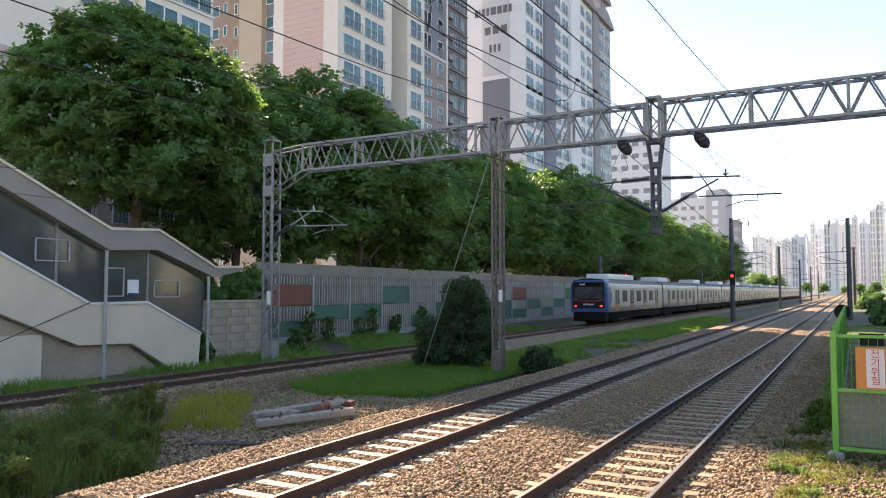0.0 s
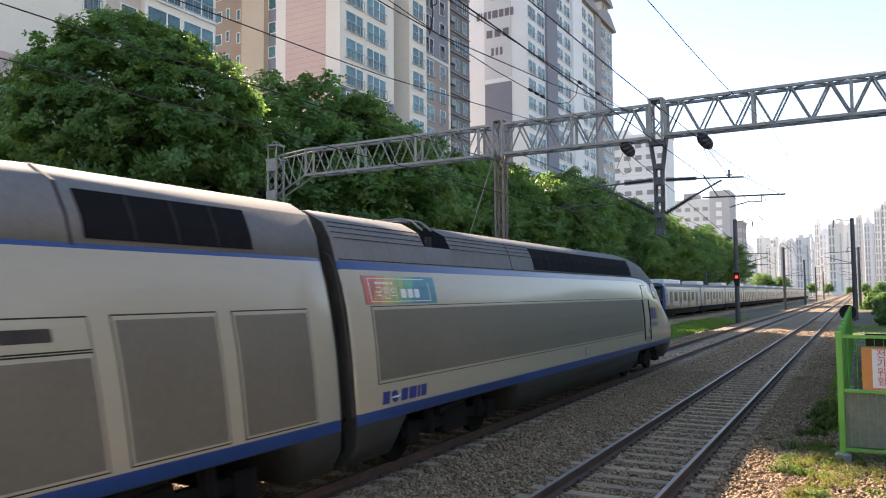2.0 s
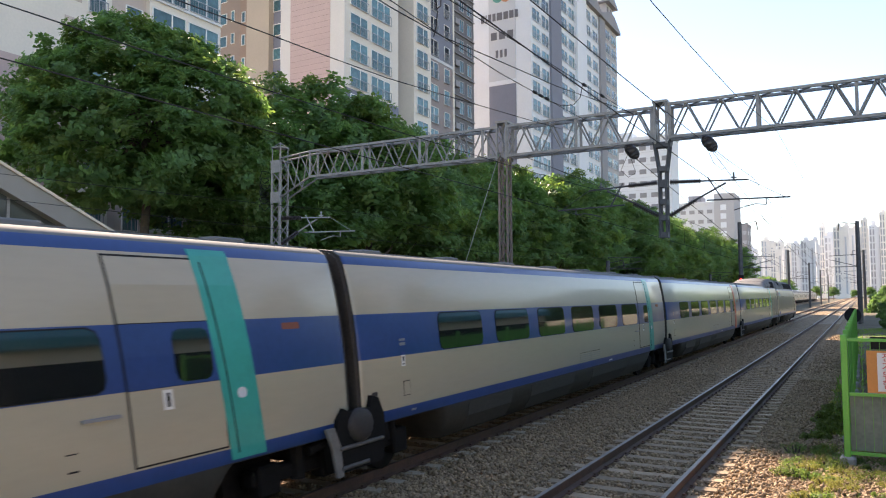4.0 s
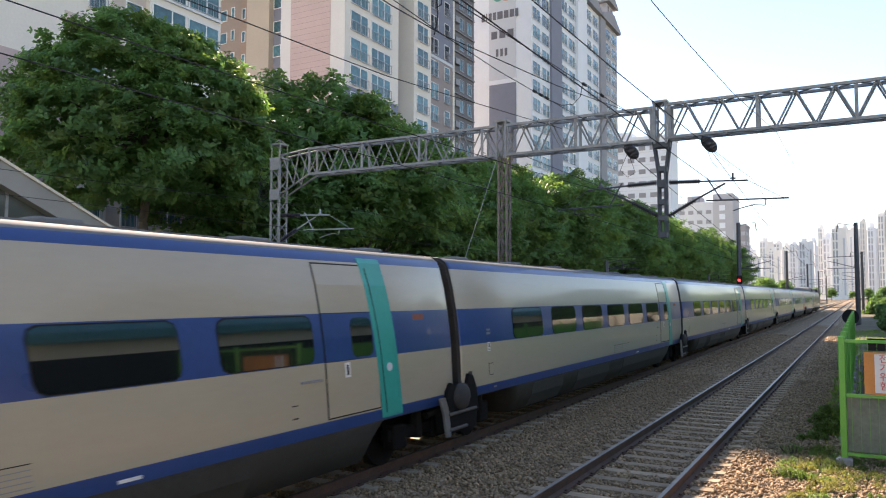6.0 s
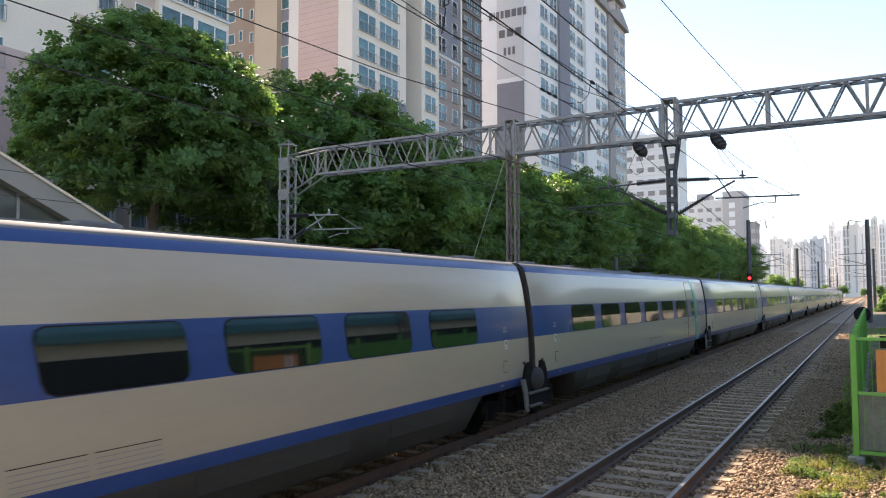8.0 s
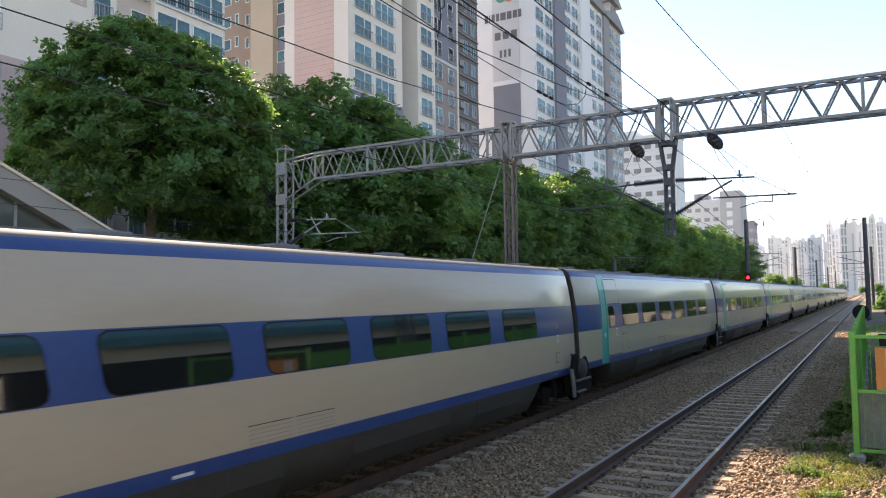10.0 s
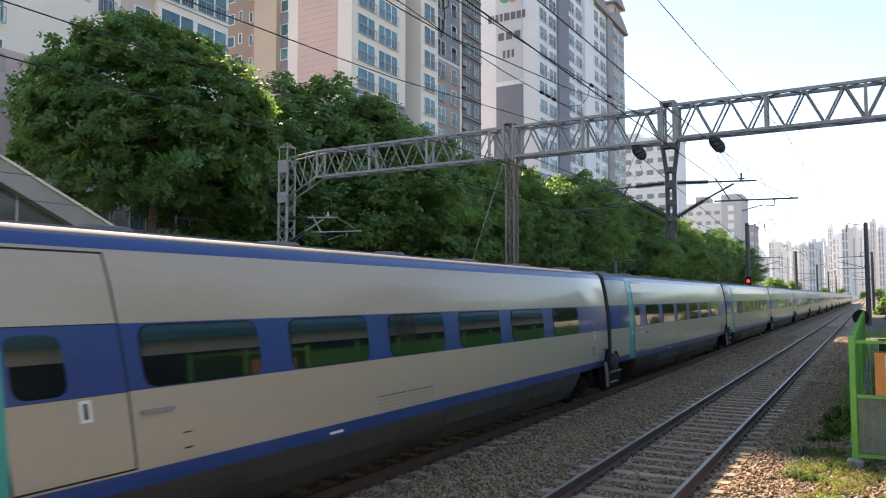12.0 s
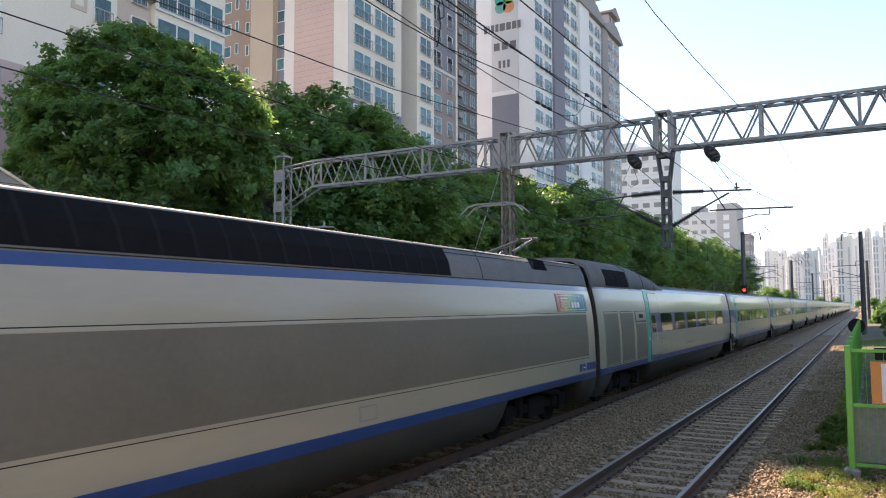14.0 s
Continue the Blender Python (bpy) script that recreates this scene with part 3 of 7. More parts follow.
def overhead_line():
    for x, z in ((TRACK_A, 5.45), (TRACK_B, 5.15), (TRACK_C, 5.2)):
        ys = [-24, 26.2, 81, 142, 200, 260, 320, 400]
        contact, carrier = [], []
        for k, (a, b) in enumerate(zip(ys, ys[1:])):
            sa, sb = (0.2 if k % 2 else -0.2), (-0.2 if k % 2 else 0.2)
            contact += [(x + sa, a, z), (x + sb, b, z)]
            carrier += span((x + sa, a, z + 1.1), (x + sb, b, z + 1.1), 0.55, 10)
            for j in range(1, 10):
                f = j / 10
                y, zz = a + (b - a) * f, z + 1.1 - 0.55 * 4 * f * (1 - f)
                if 28 < y < 130:
                    wire([(x + sa + (sb - sa) * f, y, z), (x + sa + (sb - sa) * f, y, zz)], 0.006, "thin dropper wire below the messenger wire", "dropper_wire")
        wire(contact, 0.008, "straight contact wire over the track", "contact_wire")
        wire(carrier, 0.008, "sagging messenger wire over the track", "messenger_wire")
    for pts in (((-6.8, -24, 7.6), (-6.8, 0, 7.9), (-6.8, 12.46, 8.48), (-6.8, 18.25, 8.71), (-6.8, 20.53, 8.80), (-6.8, 24.6, 9.0), (-6.8, 26.2, 9.1)),
                ((-7.0, -24, 8.6), (-7.0, 0, 7.9), (-7.0, 10.61, 7.76), (-7.0, 12.54, 7.81), (-7.0, 15.16, 8.05), (-7.0, 18.76, 8.37), (-7.0, 24.65, 9.07), (-7.0, 26.2, 9.25)),
                ((-8.5, -24, 9.6), (-8.5, 4, 9.15), (-8.5, 12.88, 8.99), (-8.5, 15.22, 8.90), (-8.5, 18.4, 8.86), (-8.5, 22.34, 8.95), (-8.5, 26.2, 9.05)),
                ((-9.6, -24, 6.9), (-9.6, 2, 7.3), (-9.6, 12.1, 7.75), (-9.6, 14.43, 7.87), (-9.6, 17.16, 8.11), (-9.6, 22.98, 8.64), (-9.6, 26.2, 8.95)),
                ((-2.2, -24, 6.2), (-2.2, 9.4, 6.44), (-2.2, 11.9, 6.60), (-2.2, 16.5, 6.95), (-2.2, 25.7, 7.95), (-2.2, 37.7, 8.08), (-2.2, 69.5, 8.40), (-2.2, 84, 9.1))):
        wire(pts, 0.0065 if pts[0][0] == -2.2 else 0.011, "dark feeder cable tied to the gantry", "feeder_wire")
    wire([(-8.5, 22.1, 8.94), (-8.2, 22.4, 8.80), (-7.8, 22.4, 8.78), (-7.4, 21.9, 8.86), (-7.1, 21.2, 8.97), (-6.9, 20.8, 8.95), (-6.8, 20.4, 8.80)], 0.011, "short jumper cable between two wires", "jumper_wire")
    for x, y, z in ((-8.5, 21.9, 8.95), (-8.5, 21.4, 8.93), (-8.5, 20.9, 8.92), (-6.8, 20.5, 8.80), (-6.8, 22.2, 8.88)):
        wire([(x, y - 0.12, z), (x, y + 0.12, z + 0.01)], 0.045, "dark clamp on a feeder cable", "wire_clamp")
    wire([(-7.5, 13.0, 8.06), (-7.5, 13.1, 8.3), (-7.48, 13.12, 8.6), (-7.49, 13.05, 8.9), (-7.5, 13.15, 9.15), (-7.5, 13.3, 9.05), (-7.5, 13.3, 8.8), (-7.5, 13.15, 8.7)], 0.014, "looped jumper cable on a clamp", "jumper_wire")
    for x, z in ((-7.0, 7.75), (-4.35, 7.75)):
        wire([(x, 25.7, z), (x, 50, 6.2), (x, 81, 5.4)], 0.013)
    wire([(-11.0, 26.2, 8.0), (-10.9, 81, 8.2), (-10.9, 142, 8.2)], 0.013)
    for x, dx in ((-7.0, -0.25), (-4.35, 0.2)):
        wire([(x, 25.7, 7.65), (x + dx, 25.7, 7.1), (x + dx + 0.25, 25.75, 6.85), (x + dx + 0.5, 25.8, 7.0), (x + 0.1, 25.6, 7.6)], 0.010, "looped jumper cable under the beam", "jumper_wire")
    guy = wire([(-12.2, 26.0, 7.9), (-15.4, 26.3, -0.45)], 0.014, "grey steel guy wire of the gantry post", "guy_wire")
    guy.data.materials[0] = M["lit_steel"]


def line_pole(x, y, height, arm, label="slim dark steel catenary pole beside the track"):
    p = thing("catenary_pole", label, "pole", "catenary poles", at=pose(x, y, -0.45))
    part("pole", bar((0, 0, 0), (0, 0, height), 0.25, 10, 0.20), M["steel_dark"], p)
    s = 1 if arm > 0 else -1
    for z, dz in ((5.9, 0.0), (7.1, -0.1), (5.9, 0.75)):
        part("bracket", bar((0, 0, z), (arm, 0, z + dz), 0.035, 5), M["steel_dark"], p)
    part("bracket", bar((0, 0, height - 0.3), (s * 1.6, 0, height), 0.04, 5), M["steel_dark"], p)
    bm = bmesh.new()
    insulator(bm, (s * 1.6, 0, height - 0.1), (s * 1.7, 0, height - 0.9), 5, 0.09)
    part("insulator", bm, M["rubber"], p)
    return p

# ---- the high-speed train ----
def loft(name, sections, face_mat, *materials, smooth=True):
    """A closed skin over rings of points; face_mat(ring, segment) names the slot."""
    bm = bmesh.new()
    rings = [[bm.verts.new(p) for p in s] for s in sections]
    n = len(rings[0])
    for i, (a, b) in enumerate(zip(rings, rings[1:])):
        for k in range(n):
            f = bm.faces.new((a[k], a[(k + 1) % n], b[(k + 1) % n], b[k]))
            f.material_index = face_mat(i, k)
            f.smooth = smooth
    bm.faces.new(rings[0][::-1]).material_index = face_mat(0, 0)
    bm.faces.new(rings[-1]).material_index = face_mat(len(rings) - 2, 0)
    me = mesh_of(name, bm, *materials)
    return me


# half outline of a passenger car, from the belly up: distance from the middle, height, slot of the segment above
CAR = [(0.9, 0.30, 0), (1.22, 0.32, 0), (1.40, 0.62, 0), (1.445, 0.90, 1), (1.452, 1.06, 2), (1.455, 1.40, 2), (1.452, 1.83, 1), (1.438, 2.15, 1), (1.41, 2.47, 2),
       (1.36, 2.85, 2), (1.29, 3.17, 1), (1.235, 3.285, 3), (1.12, 3.36, 3), (0.7, 3.41, 3), (0.0, 3.43, 3)]
POWER = [(0.9, 0.30, 0), (1.22, 0.32, 0), (1.40, 0.62, 0), (1.445, 0.90, 1), (1.452, 1.06, 2), (1.455, 1.45, 2), (1.452, 1.83, 2), (1.438, 2.15, 2), (1.41, 2.52, 2),
         (1.36, 2.85, 2), (1.30, 3.08, 1), (1.27, 3.20, 3), (1.20, 3.52, 3), (1.08, 3.76, 3), (0.76, 3.93, 3), (0.0, 4.00, 3)]
SLOTS = ("skirt", "blue", "cream", "roof_grey", "black_mesh")


def ring(half, y, wide=1.0, top=None, full=4.00, base=1.06, lift=0.0):
    """One cross-section; lift raises the skirt over a bogie."""
    pts = []
    for x, z, _ in half:
        if lift:
            z = max(z, 0.86 + (z - 0.3) * 0.05)
        if top is not None and z > base:
            z = base + (z - base) * (top - base) / (full - base)
        pts.append((x * wide, y, z))
    return pts + [(-x, y, z) for x, y, z in reversed(pts[:-1])]


def slots(half, override=None):
    n = len(half) - 1
    def pick(i, k):
        k = k if k < n else 2 * n - 1 - k
        s = half[k][2] if 0 <= k < n else 0
        return override(i, k, s) if override else s
    return pick


def half_x(half, z):
    for (x0, z0, _), (x1, z1, _) in zip(half, half[1:]):
        if z0 <= z <= z1 and z1 > z0:
            return x0 + (x1 - x0) * (z - z0) / (z1 - z0)
    return half[-1][0]


def side_panel(half, side, y0, y1, z0, z1, proud=0.006, lean=0.0, rounded=0.0, thick=0.03):
    """A panel that follows the curve of a car's side; lean: metres by which its top is shifted."""
    bm = bmesh.new()
    grid = []
    zs = sorted({z0, z1, *[z for _, z, _ in half if z0 < z < z1], *([z0 + rounded, z1 - rounded, z0 + rounded * 0.3, z1 - rounded * 0.3] if rounded else [])})
    for z in zs:
        f = (z - z0) / max(1e-6, z1 - z0)
        cut = 0.0
        if rounded:
            e = min(z - z0, z1 - z)
            if e < rounded:
                cut = rounded - math.sqrt(max(0, rounded ** 2 - (rounded - e) ** 2))
        x = half_x(half, z) + proud
        grid.append([[side * (x - d), y, z] for d in (0, thick) for y in (y0 + lean * f + cut, y1 + lean * f - cut)])
    rows_v = [[bm.verts.new(p) for p in g] for g in grid]
    for a, b in zip(rows_v, rows_v[1:]):
        bm.faces.new((a[0], a[1], b[1], b[0]))
        bm.faces.new((a[2], b[2], b[3], a[3]))
        bm.faces.new((a[0], b[0], b[2], a[2]))
        bm.faces.new((a[1], a[3], b[3], b[1]))
    bm.faces.new((rows_v[0][0], rows_v[0][2], rows_v[0][3], rows_v[0][1]))
    bm.faces.new((rows_v[-1][0], rows_v[-1][1], rows_v[-1][3], rows_v[-1][2]))
    return bm


def bogie(owner, y):
    bm = bmesh.new()
    for s in (-1, 1):
        box(bm, s * 1.05 - 0.09, y - 1.75, 0.42, s * 1.05 + 0.09, y + 1.75, 0.62, 0.03)
        box(bm, s * 1.05 - 0.12, y - 0.45, 0.3, s * 1.05 + 0.12, y + 0.45, 0.75, 0.03)
        for q in (-1.5, 1.5):
            box(bm, s * 1.08 - 0.11, y + q - 0.2, 0.3, s * 1.08 + 0.11, y + q + 0.2, 0.68, 0.03)
            rod(bm, (s * 1.12, y + q * 0.62, 0.4), (s * 1.12, y + q * 0.62, 0.95), 0.11, 8)
        rod(bm, (s * 1.3, y - 0.9, 0.75), (s * 1.3, y + 0.35, 0.9), 0.06, 8)
    box(bm, -1.1, y - 0.25, 0.4, 1.1, y + 0.25, 0.65)
    b = part("bogie", bm, M["under"], owner, "steel bogie with the underfloor shade in its dark colour")
    for q in (-1.5, 1.5):
        bm = bmesh.new()
        for s in (-1, 1):
            rod(bm, (s * 0.69, y + q, 0.46), (s * 0.82, y + q, 0.46), 0.46, 20)
            rod(bm, (s * 0.82, y + q, 0.46), (s * 0.86, y + q, 0.46), 0.16, 12)
        rod(bm, (-0.7, y + q, 0.46), (0.7, y + q, 0.46), 0.09, 8)
        part("wheelset", bm, M["under"], b)


def coupler(owner, y, linked=True):
    """The dark gangway and the link between two cars, over y."""
    inner = [(x - 0.20, max(z, 1.02 + z * 0.05) - 0.12 * (z > 1), s) for x, z, s in CAR]
    part("gangway", loft("gangway", [ring(inner, y - 0.32), ring(inner, y + 0.32)], lambda i, k: 0, M["gangway"], smooth=False), None, owner, "black rubber gangway between two cars")
    if not linked:
        part("buffer_beam", block(-1.2, y - 0.3, 0.5, 1.2, y + 0.3, 1.1, 0.05), M["gangway"], owner, "dark coupling gear under the gangway")
    for s in (-1, 1) if linked else ():
        bm = bmesh.new()
        prism(bm, [(y - 0.50, 0.40), (y + 0.50, 0.40), (y + 0.60, 0.80), (y + 0.58, 1.06), (y + 0.46, 1.30), (y + 0.30, 1.34), (y + 0.24, 1.18), (y - 0.24, 1.18), (y - 0.36, 1.24), (y - 0.50, 1.10), (y - 0.58, 0.80)], 0, s * 1.40 - 0.12, s * 1.40 + 0.12)
        link = part("link", bm, M["under"], owner, "dark steel articulation link")
        bm = bmesh.new()
        n = 14
        rings = []
        for dx, f in ((0.0, 1.0), (0.05, 0.96), (0.08, 0.80), (0.098, 0.48), (0.104, 0.0)):
            rings.append([bm.verts.new((s * (1.50 + dx), y - 0.02 + f * 0.29 * math.cos(q * math.tau / n), 0.98 + f * 0.235 * math.sin(q * math.tau / n))) for q in range(n)])
        for p, q in zip(rings, rings[1:]):
            for j in range(n):
                bm.faces.new((p[j], p[(j + 1) % n], q[(j + 1) % n], q[j]))
        part("link_cover", bm, M["link_cover"], link, "rounded grey-brown cover", smooth=True)
        for a, b, z in ((-0.52, 0.50, 0.70), (-0.50, 0.12, 0.44)):
            part("step", block(s * 1.50 - 0.09, min(y + s * a, y + s * b), z, s * 1.50 + 0.06, max(y + s * a, y + s * b), z + 0.05, 0.015), M["link_step"], link, "dusty tan steel step in a shade-darkened colour")
        bm = bmesh.new()
        prism(bm, [(y - s * 0.78, 1.02), (y - s * 0.60, 1.02), (y - s * 0.50, 0.78), (y - s * 0.46, 0.36), (y - s * 0.60, 0.36), (y - s * 0.66, 0.72)], 0, s * 1.49, s * 1.53)
        part("bracket", bm, M["link_bracket"], link, "pale grey steel bracket")
        bm = bmesh.new()
        rod(bm, (s * 1.30, y + s * 0.86, 0.62), (s * 1.30, y + s * 0.80, 1.02), 0.10, 10)
        rod(bm, (s * 1.30, y + s * 1.10, 0.55), (s * 1.30, y + s * 1.04, 1.0), 0.07, 10)
        part("damper", bm, M["under"], link)


def end_seal(car, half, y, way):
    """The brown rubber edge round a car's end."""
    inner = [(x - 0.045, max(z, 1.0 + z * 0.05) - 0.03 * (z > 1), s) for x, z, s in half]
    part("end_seal", loft("end_seal", [ring(inner, y - way * 0.05), ring(inner, y + way * 0.065)], lambda i, k: 0, M["seal"], smooth=False), None, car, "grey-brown rubber end seal")


def fittings(car, half, marks):
    """Small hatches, labels and grilles along both sides."""
    for side in (-1, 1):
        for y, z, w, h, m in marks:
            if m == "grille":
                lid = part("grille", side_panel(half, side, y, y + w, z, z + h, 0.003), M["cream"], car, "slatted cream grille")
                for k in range(5):
                    part("slat", side_panel(half, side, y, y + w, z + h * k / 4 - 0.004, z + h * k / 4 + 0.004, 0.006), M["label_grey" if k < 4 else "gasket"], lid)
                continue
            mark = part("hatch" if m in ("grey_panel", "cream_seam") else "notice", side_panel(half, side, y, y + w, z, z + h, 0.004), M[m if m != "cream_seam" else "seal"], car)
            if m == "cream_seam":
                part("hatch_lid", side_panel(half, side, y + 0.010, y + w - 0.010, z + 0.010, z + h - 0.012, 0.007), M["cream"], mark)
            elif m == "white" and h > 0.15:
                part("notice_bar", side_panel(half, side, y + 0.03, y + w - 0.03, z + 0.07, z + h - 0.02, 0.007), M["gasket"], mark)
                part("notice_bar", side_panel(half, side, y + 0.02, y + w - 0.02, z + 0.02, z + 0.045, 0.007), M["label_grey"], mark)


def roof_details(car, length, z):
    bm = bmesh.new()
    for s in (-1, 1):
        box(bm, s * 1.02 - 0.02, 0.3, z - 0.06, s * 1.02 + 0.02, length - 0.3, z - 0.01)
        for k in range(7):
            y = 1.5 + k * (length - 3) / 6
            box(bm, s * 0.7 - 0.15, y - 0.25, z - 0.02, s * 0.7 + 0.15, y + 0.25, z + 0.05, 0.02)
    part("roof_rib", bm, M["roof_grey"], car)


DOOR_WINDOW, LEAF, STRIPE = (15.72, 16.22), (15.05, 16.30), (16.33, 16.88)
WINDOWS = ((2.45, 4.05), (4.65, 6.25), (6.80, 8.40), (8.95, 10.55), (11.10, 12.70), (13.25, 14.85))


def dress_side(car, side, windows, stripe_mat, shift=0.0):
    for a, b in windows:
        fr = part("window_frame", side_panel(CAR, side, a - 0.012, b + 0.012, 1.84, 2.455, 0.005, 0, 0.12), M["gasket"], car)
        part("window", side_panel(CAR, side, a, b, 1.85, 2.44, 0.011, 0, 0.12), M["glass"], fr, "dark tinted window")
    a, b = LEAF[0] + shift, LEAF[1] + shift
    leaf = part("door", side_panel(CAR, side, a, b, 1.08, 3.14, 0.004), M["gasket"], car, "sliding passenger door")
    part("door_skin", side_panel(CAR, side, a + 0.025, b - 0.02, 2.475, 3.12, 0.008), M["cream"], leaf)
    part("door_skin", side_panel(CAR, side, a + 0.025, b - 0.02, 1.83, 2.465, 0.008), M["blue"], leaf)
    part("door_skin", side_panel(CAR, side, a + 0.025, b - 0.02, 1.10, 1.825, 0.008), M["cream"], leaf)
    part("door_window", side_panel(CAR, side, DOOR_WINDOW[0] + shift - 0.05, DOOR_WINDOW[1] + shift - 0.05, 1.86, 2.40, 0.014, 0, 0.1), M["glass"], leaf, "dark rounded door window")
    sg = part("door_sign", side_panel(CAR, side, a + 0.42, a + 0.54, 1.60, 1.80, 0.012), M["white"], leaf, "small white pictogram")
    part("pictogram", side_panel(CAR, side, a + 0.46, a + 0.50, 1.63, 1.77, 0.016), M["gasket"], sg)
    part("door_handle", side_panel(CAR, side, a - 0.5, a - 0.1, 1.60, 1.63, 0.03), M["label_grey"], leaf, "slim grey grab rail")
    st = part("door_stripe", side_panel(CAR, side, STRIPE[0] + shift, STRIPE[1] + shift, 0.93, 3.24, 0.010, -0.22), M[stripe_mat], car,
              "teal painted stripe" if stripe_mat == "teal" else "red painted stripe")
    part("stripe_label", side_panel(CAR, side, STRIPE[0] + shift + 0.16, STRIPE[0] + shift + 0.30, 1.60, 1.72, 0.015, 0, 0.05), M["apt_pale"], st)
    part("stripe_seam", side_panel(CAR, side, STRIPE[0] + shift + 0.10, STRIPE[0] + shift + 0.12, 1.0, 3.1, 0.013, -0.2), M["gasket"], st)


def trailer(stripe_mat, label):
    length = 18.7
    car = thing("passenger_car", label, "train car", "high-speed train")
    y0, y1 = 0.16, length - 0.16
    part("body", loft("body", [ring(CAR, y0, 0.985, lift=1), ring(CAR, y0 + 0.06, lift=1), ring(CAR, 2.35, lift=1), ring(CAR, 2.65), ring(CAR, y1 - 2.5), ring(CAR, y1 - 2.2, lift=1),
                              ring(CAR, y1 - 0.06, lift=1), ring(CAR, y1, 0.985, lift=1)], slots(CAR), *[M[s] for s in SLOTS]), None, car)
    for side in (-1, 1):
        dress_side(car, side, WINDOWS, stripe_mat)
        for a, b in ((3.4, 5.3), (6.3, 9.0), (10.4, 13.6)):
            part("skirt_hatch", side_panel(CAR, side, a, b, 0.36, 0.86, 0.006), M["skirt"], car)
    fittings(car, CAR, ((1.22, 2.05, 0.05, 0.035, "label_grey"), (1.29, 2.05, 0.08, 0.035, "label_grey"), (1.21, 1.98, 0.16, 0.045, "label_grey"), (1.24, 1.845, 0.09, 0.035, "label_blue"), (1.235, 1.67, 0.10, 0.165, "white"), (1.25, 1.22, 0.19, 0.225, "cream_seam"), (0.40, 1.30, 0.14, 0.06, "seal"), (1.45, 0.97, 0.13, 0.03, "label_grey"),
                                (9.4, 1.10, 0.75, 0.20, "grille"), (10.22, 1.10, 0.75, 0.20, "grille"), (14.35, 1.34, 0.11, 0.012, "gasket"), (14.35, 1.18, 0.11, 0.016, "gasket"), (11.8, 0.94, 0.28, 0.035, "white"), (17.35, 2.33, 0.32, 0.08, "panel_red")))
    roof_details(car, length, 3.40)
    end_seal(car, CAR, y0, -1)
    end_seal(car, CAR, y1, 1)
    bogie(car, 0.0)
    coupler(car, 0.0)
    return car


def hump_ring(y, top, grow=0.0):
    half = [(1.27, 3.19)] + [(x, 3.19 + (top - 3.19) * f) for x, f in ((1.24, 0.35), (1.12, 0.72), (0.8, 0.94))]
    return [(x + grow, y, z + grow) for x, z in half] + [(0, y, top + grow)] + [(-x - grow, y, z + grow) for x, z in reversed(half)]


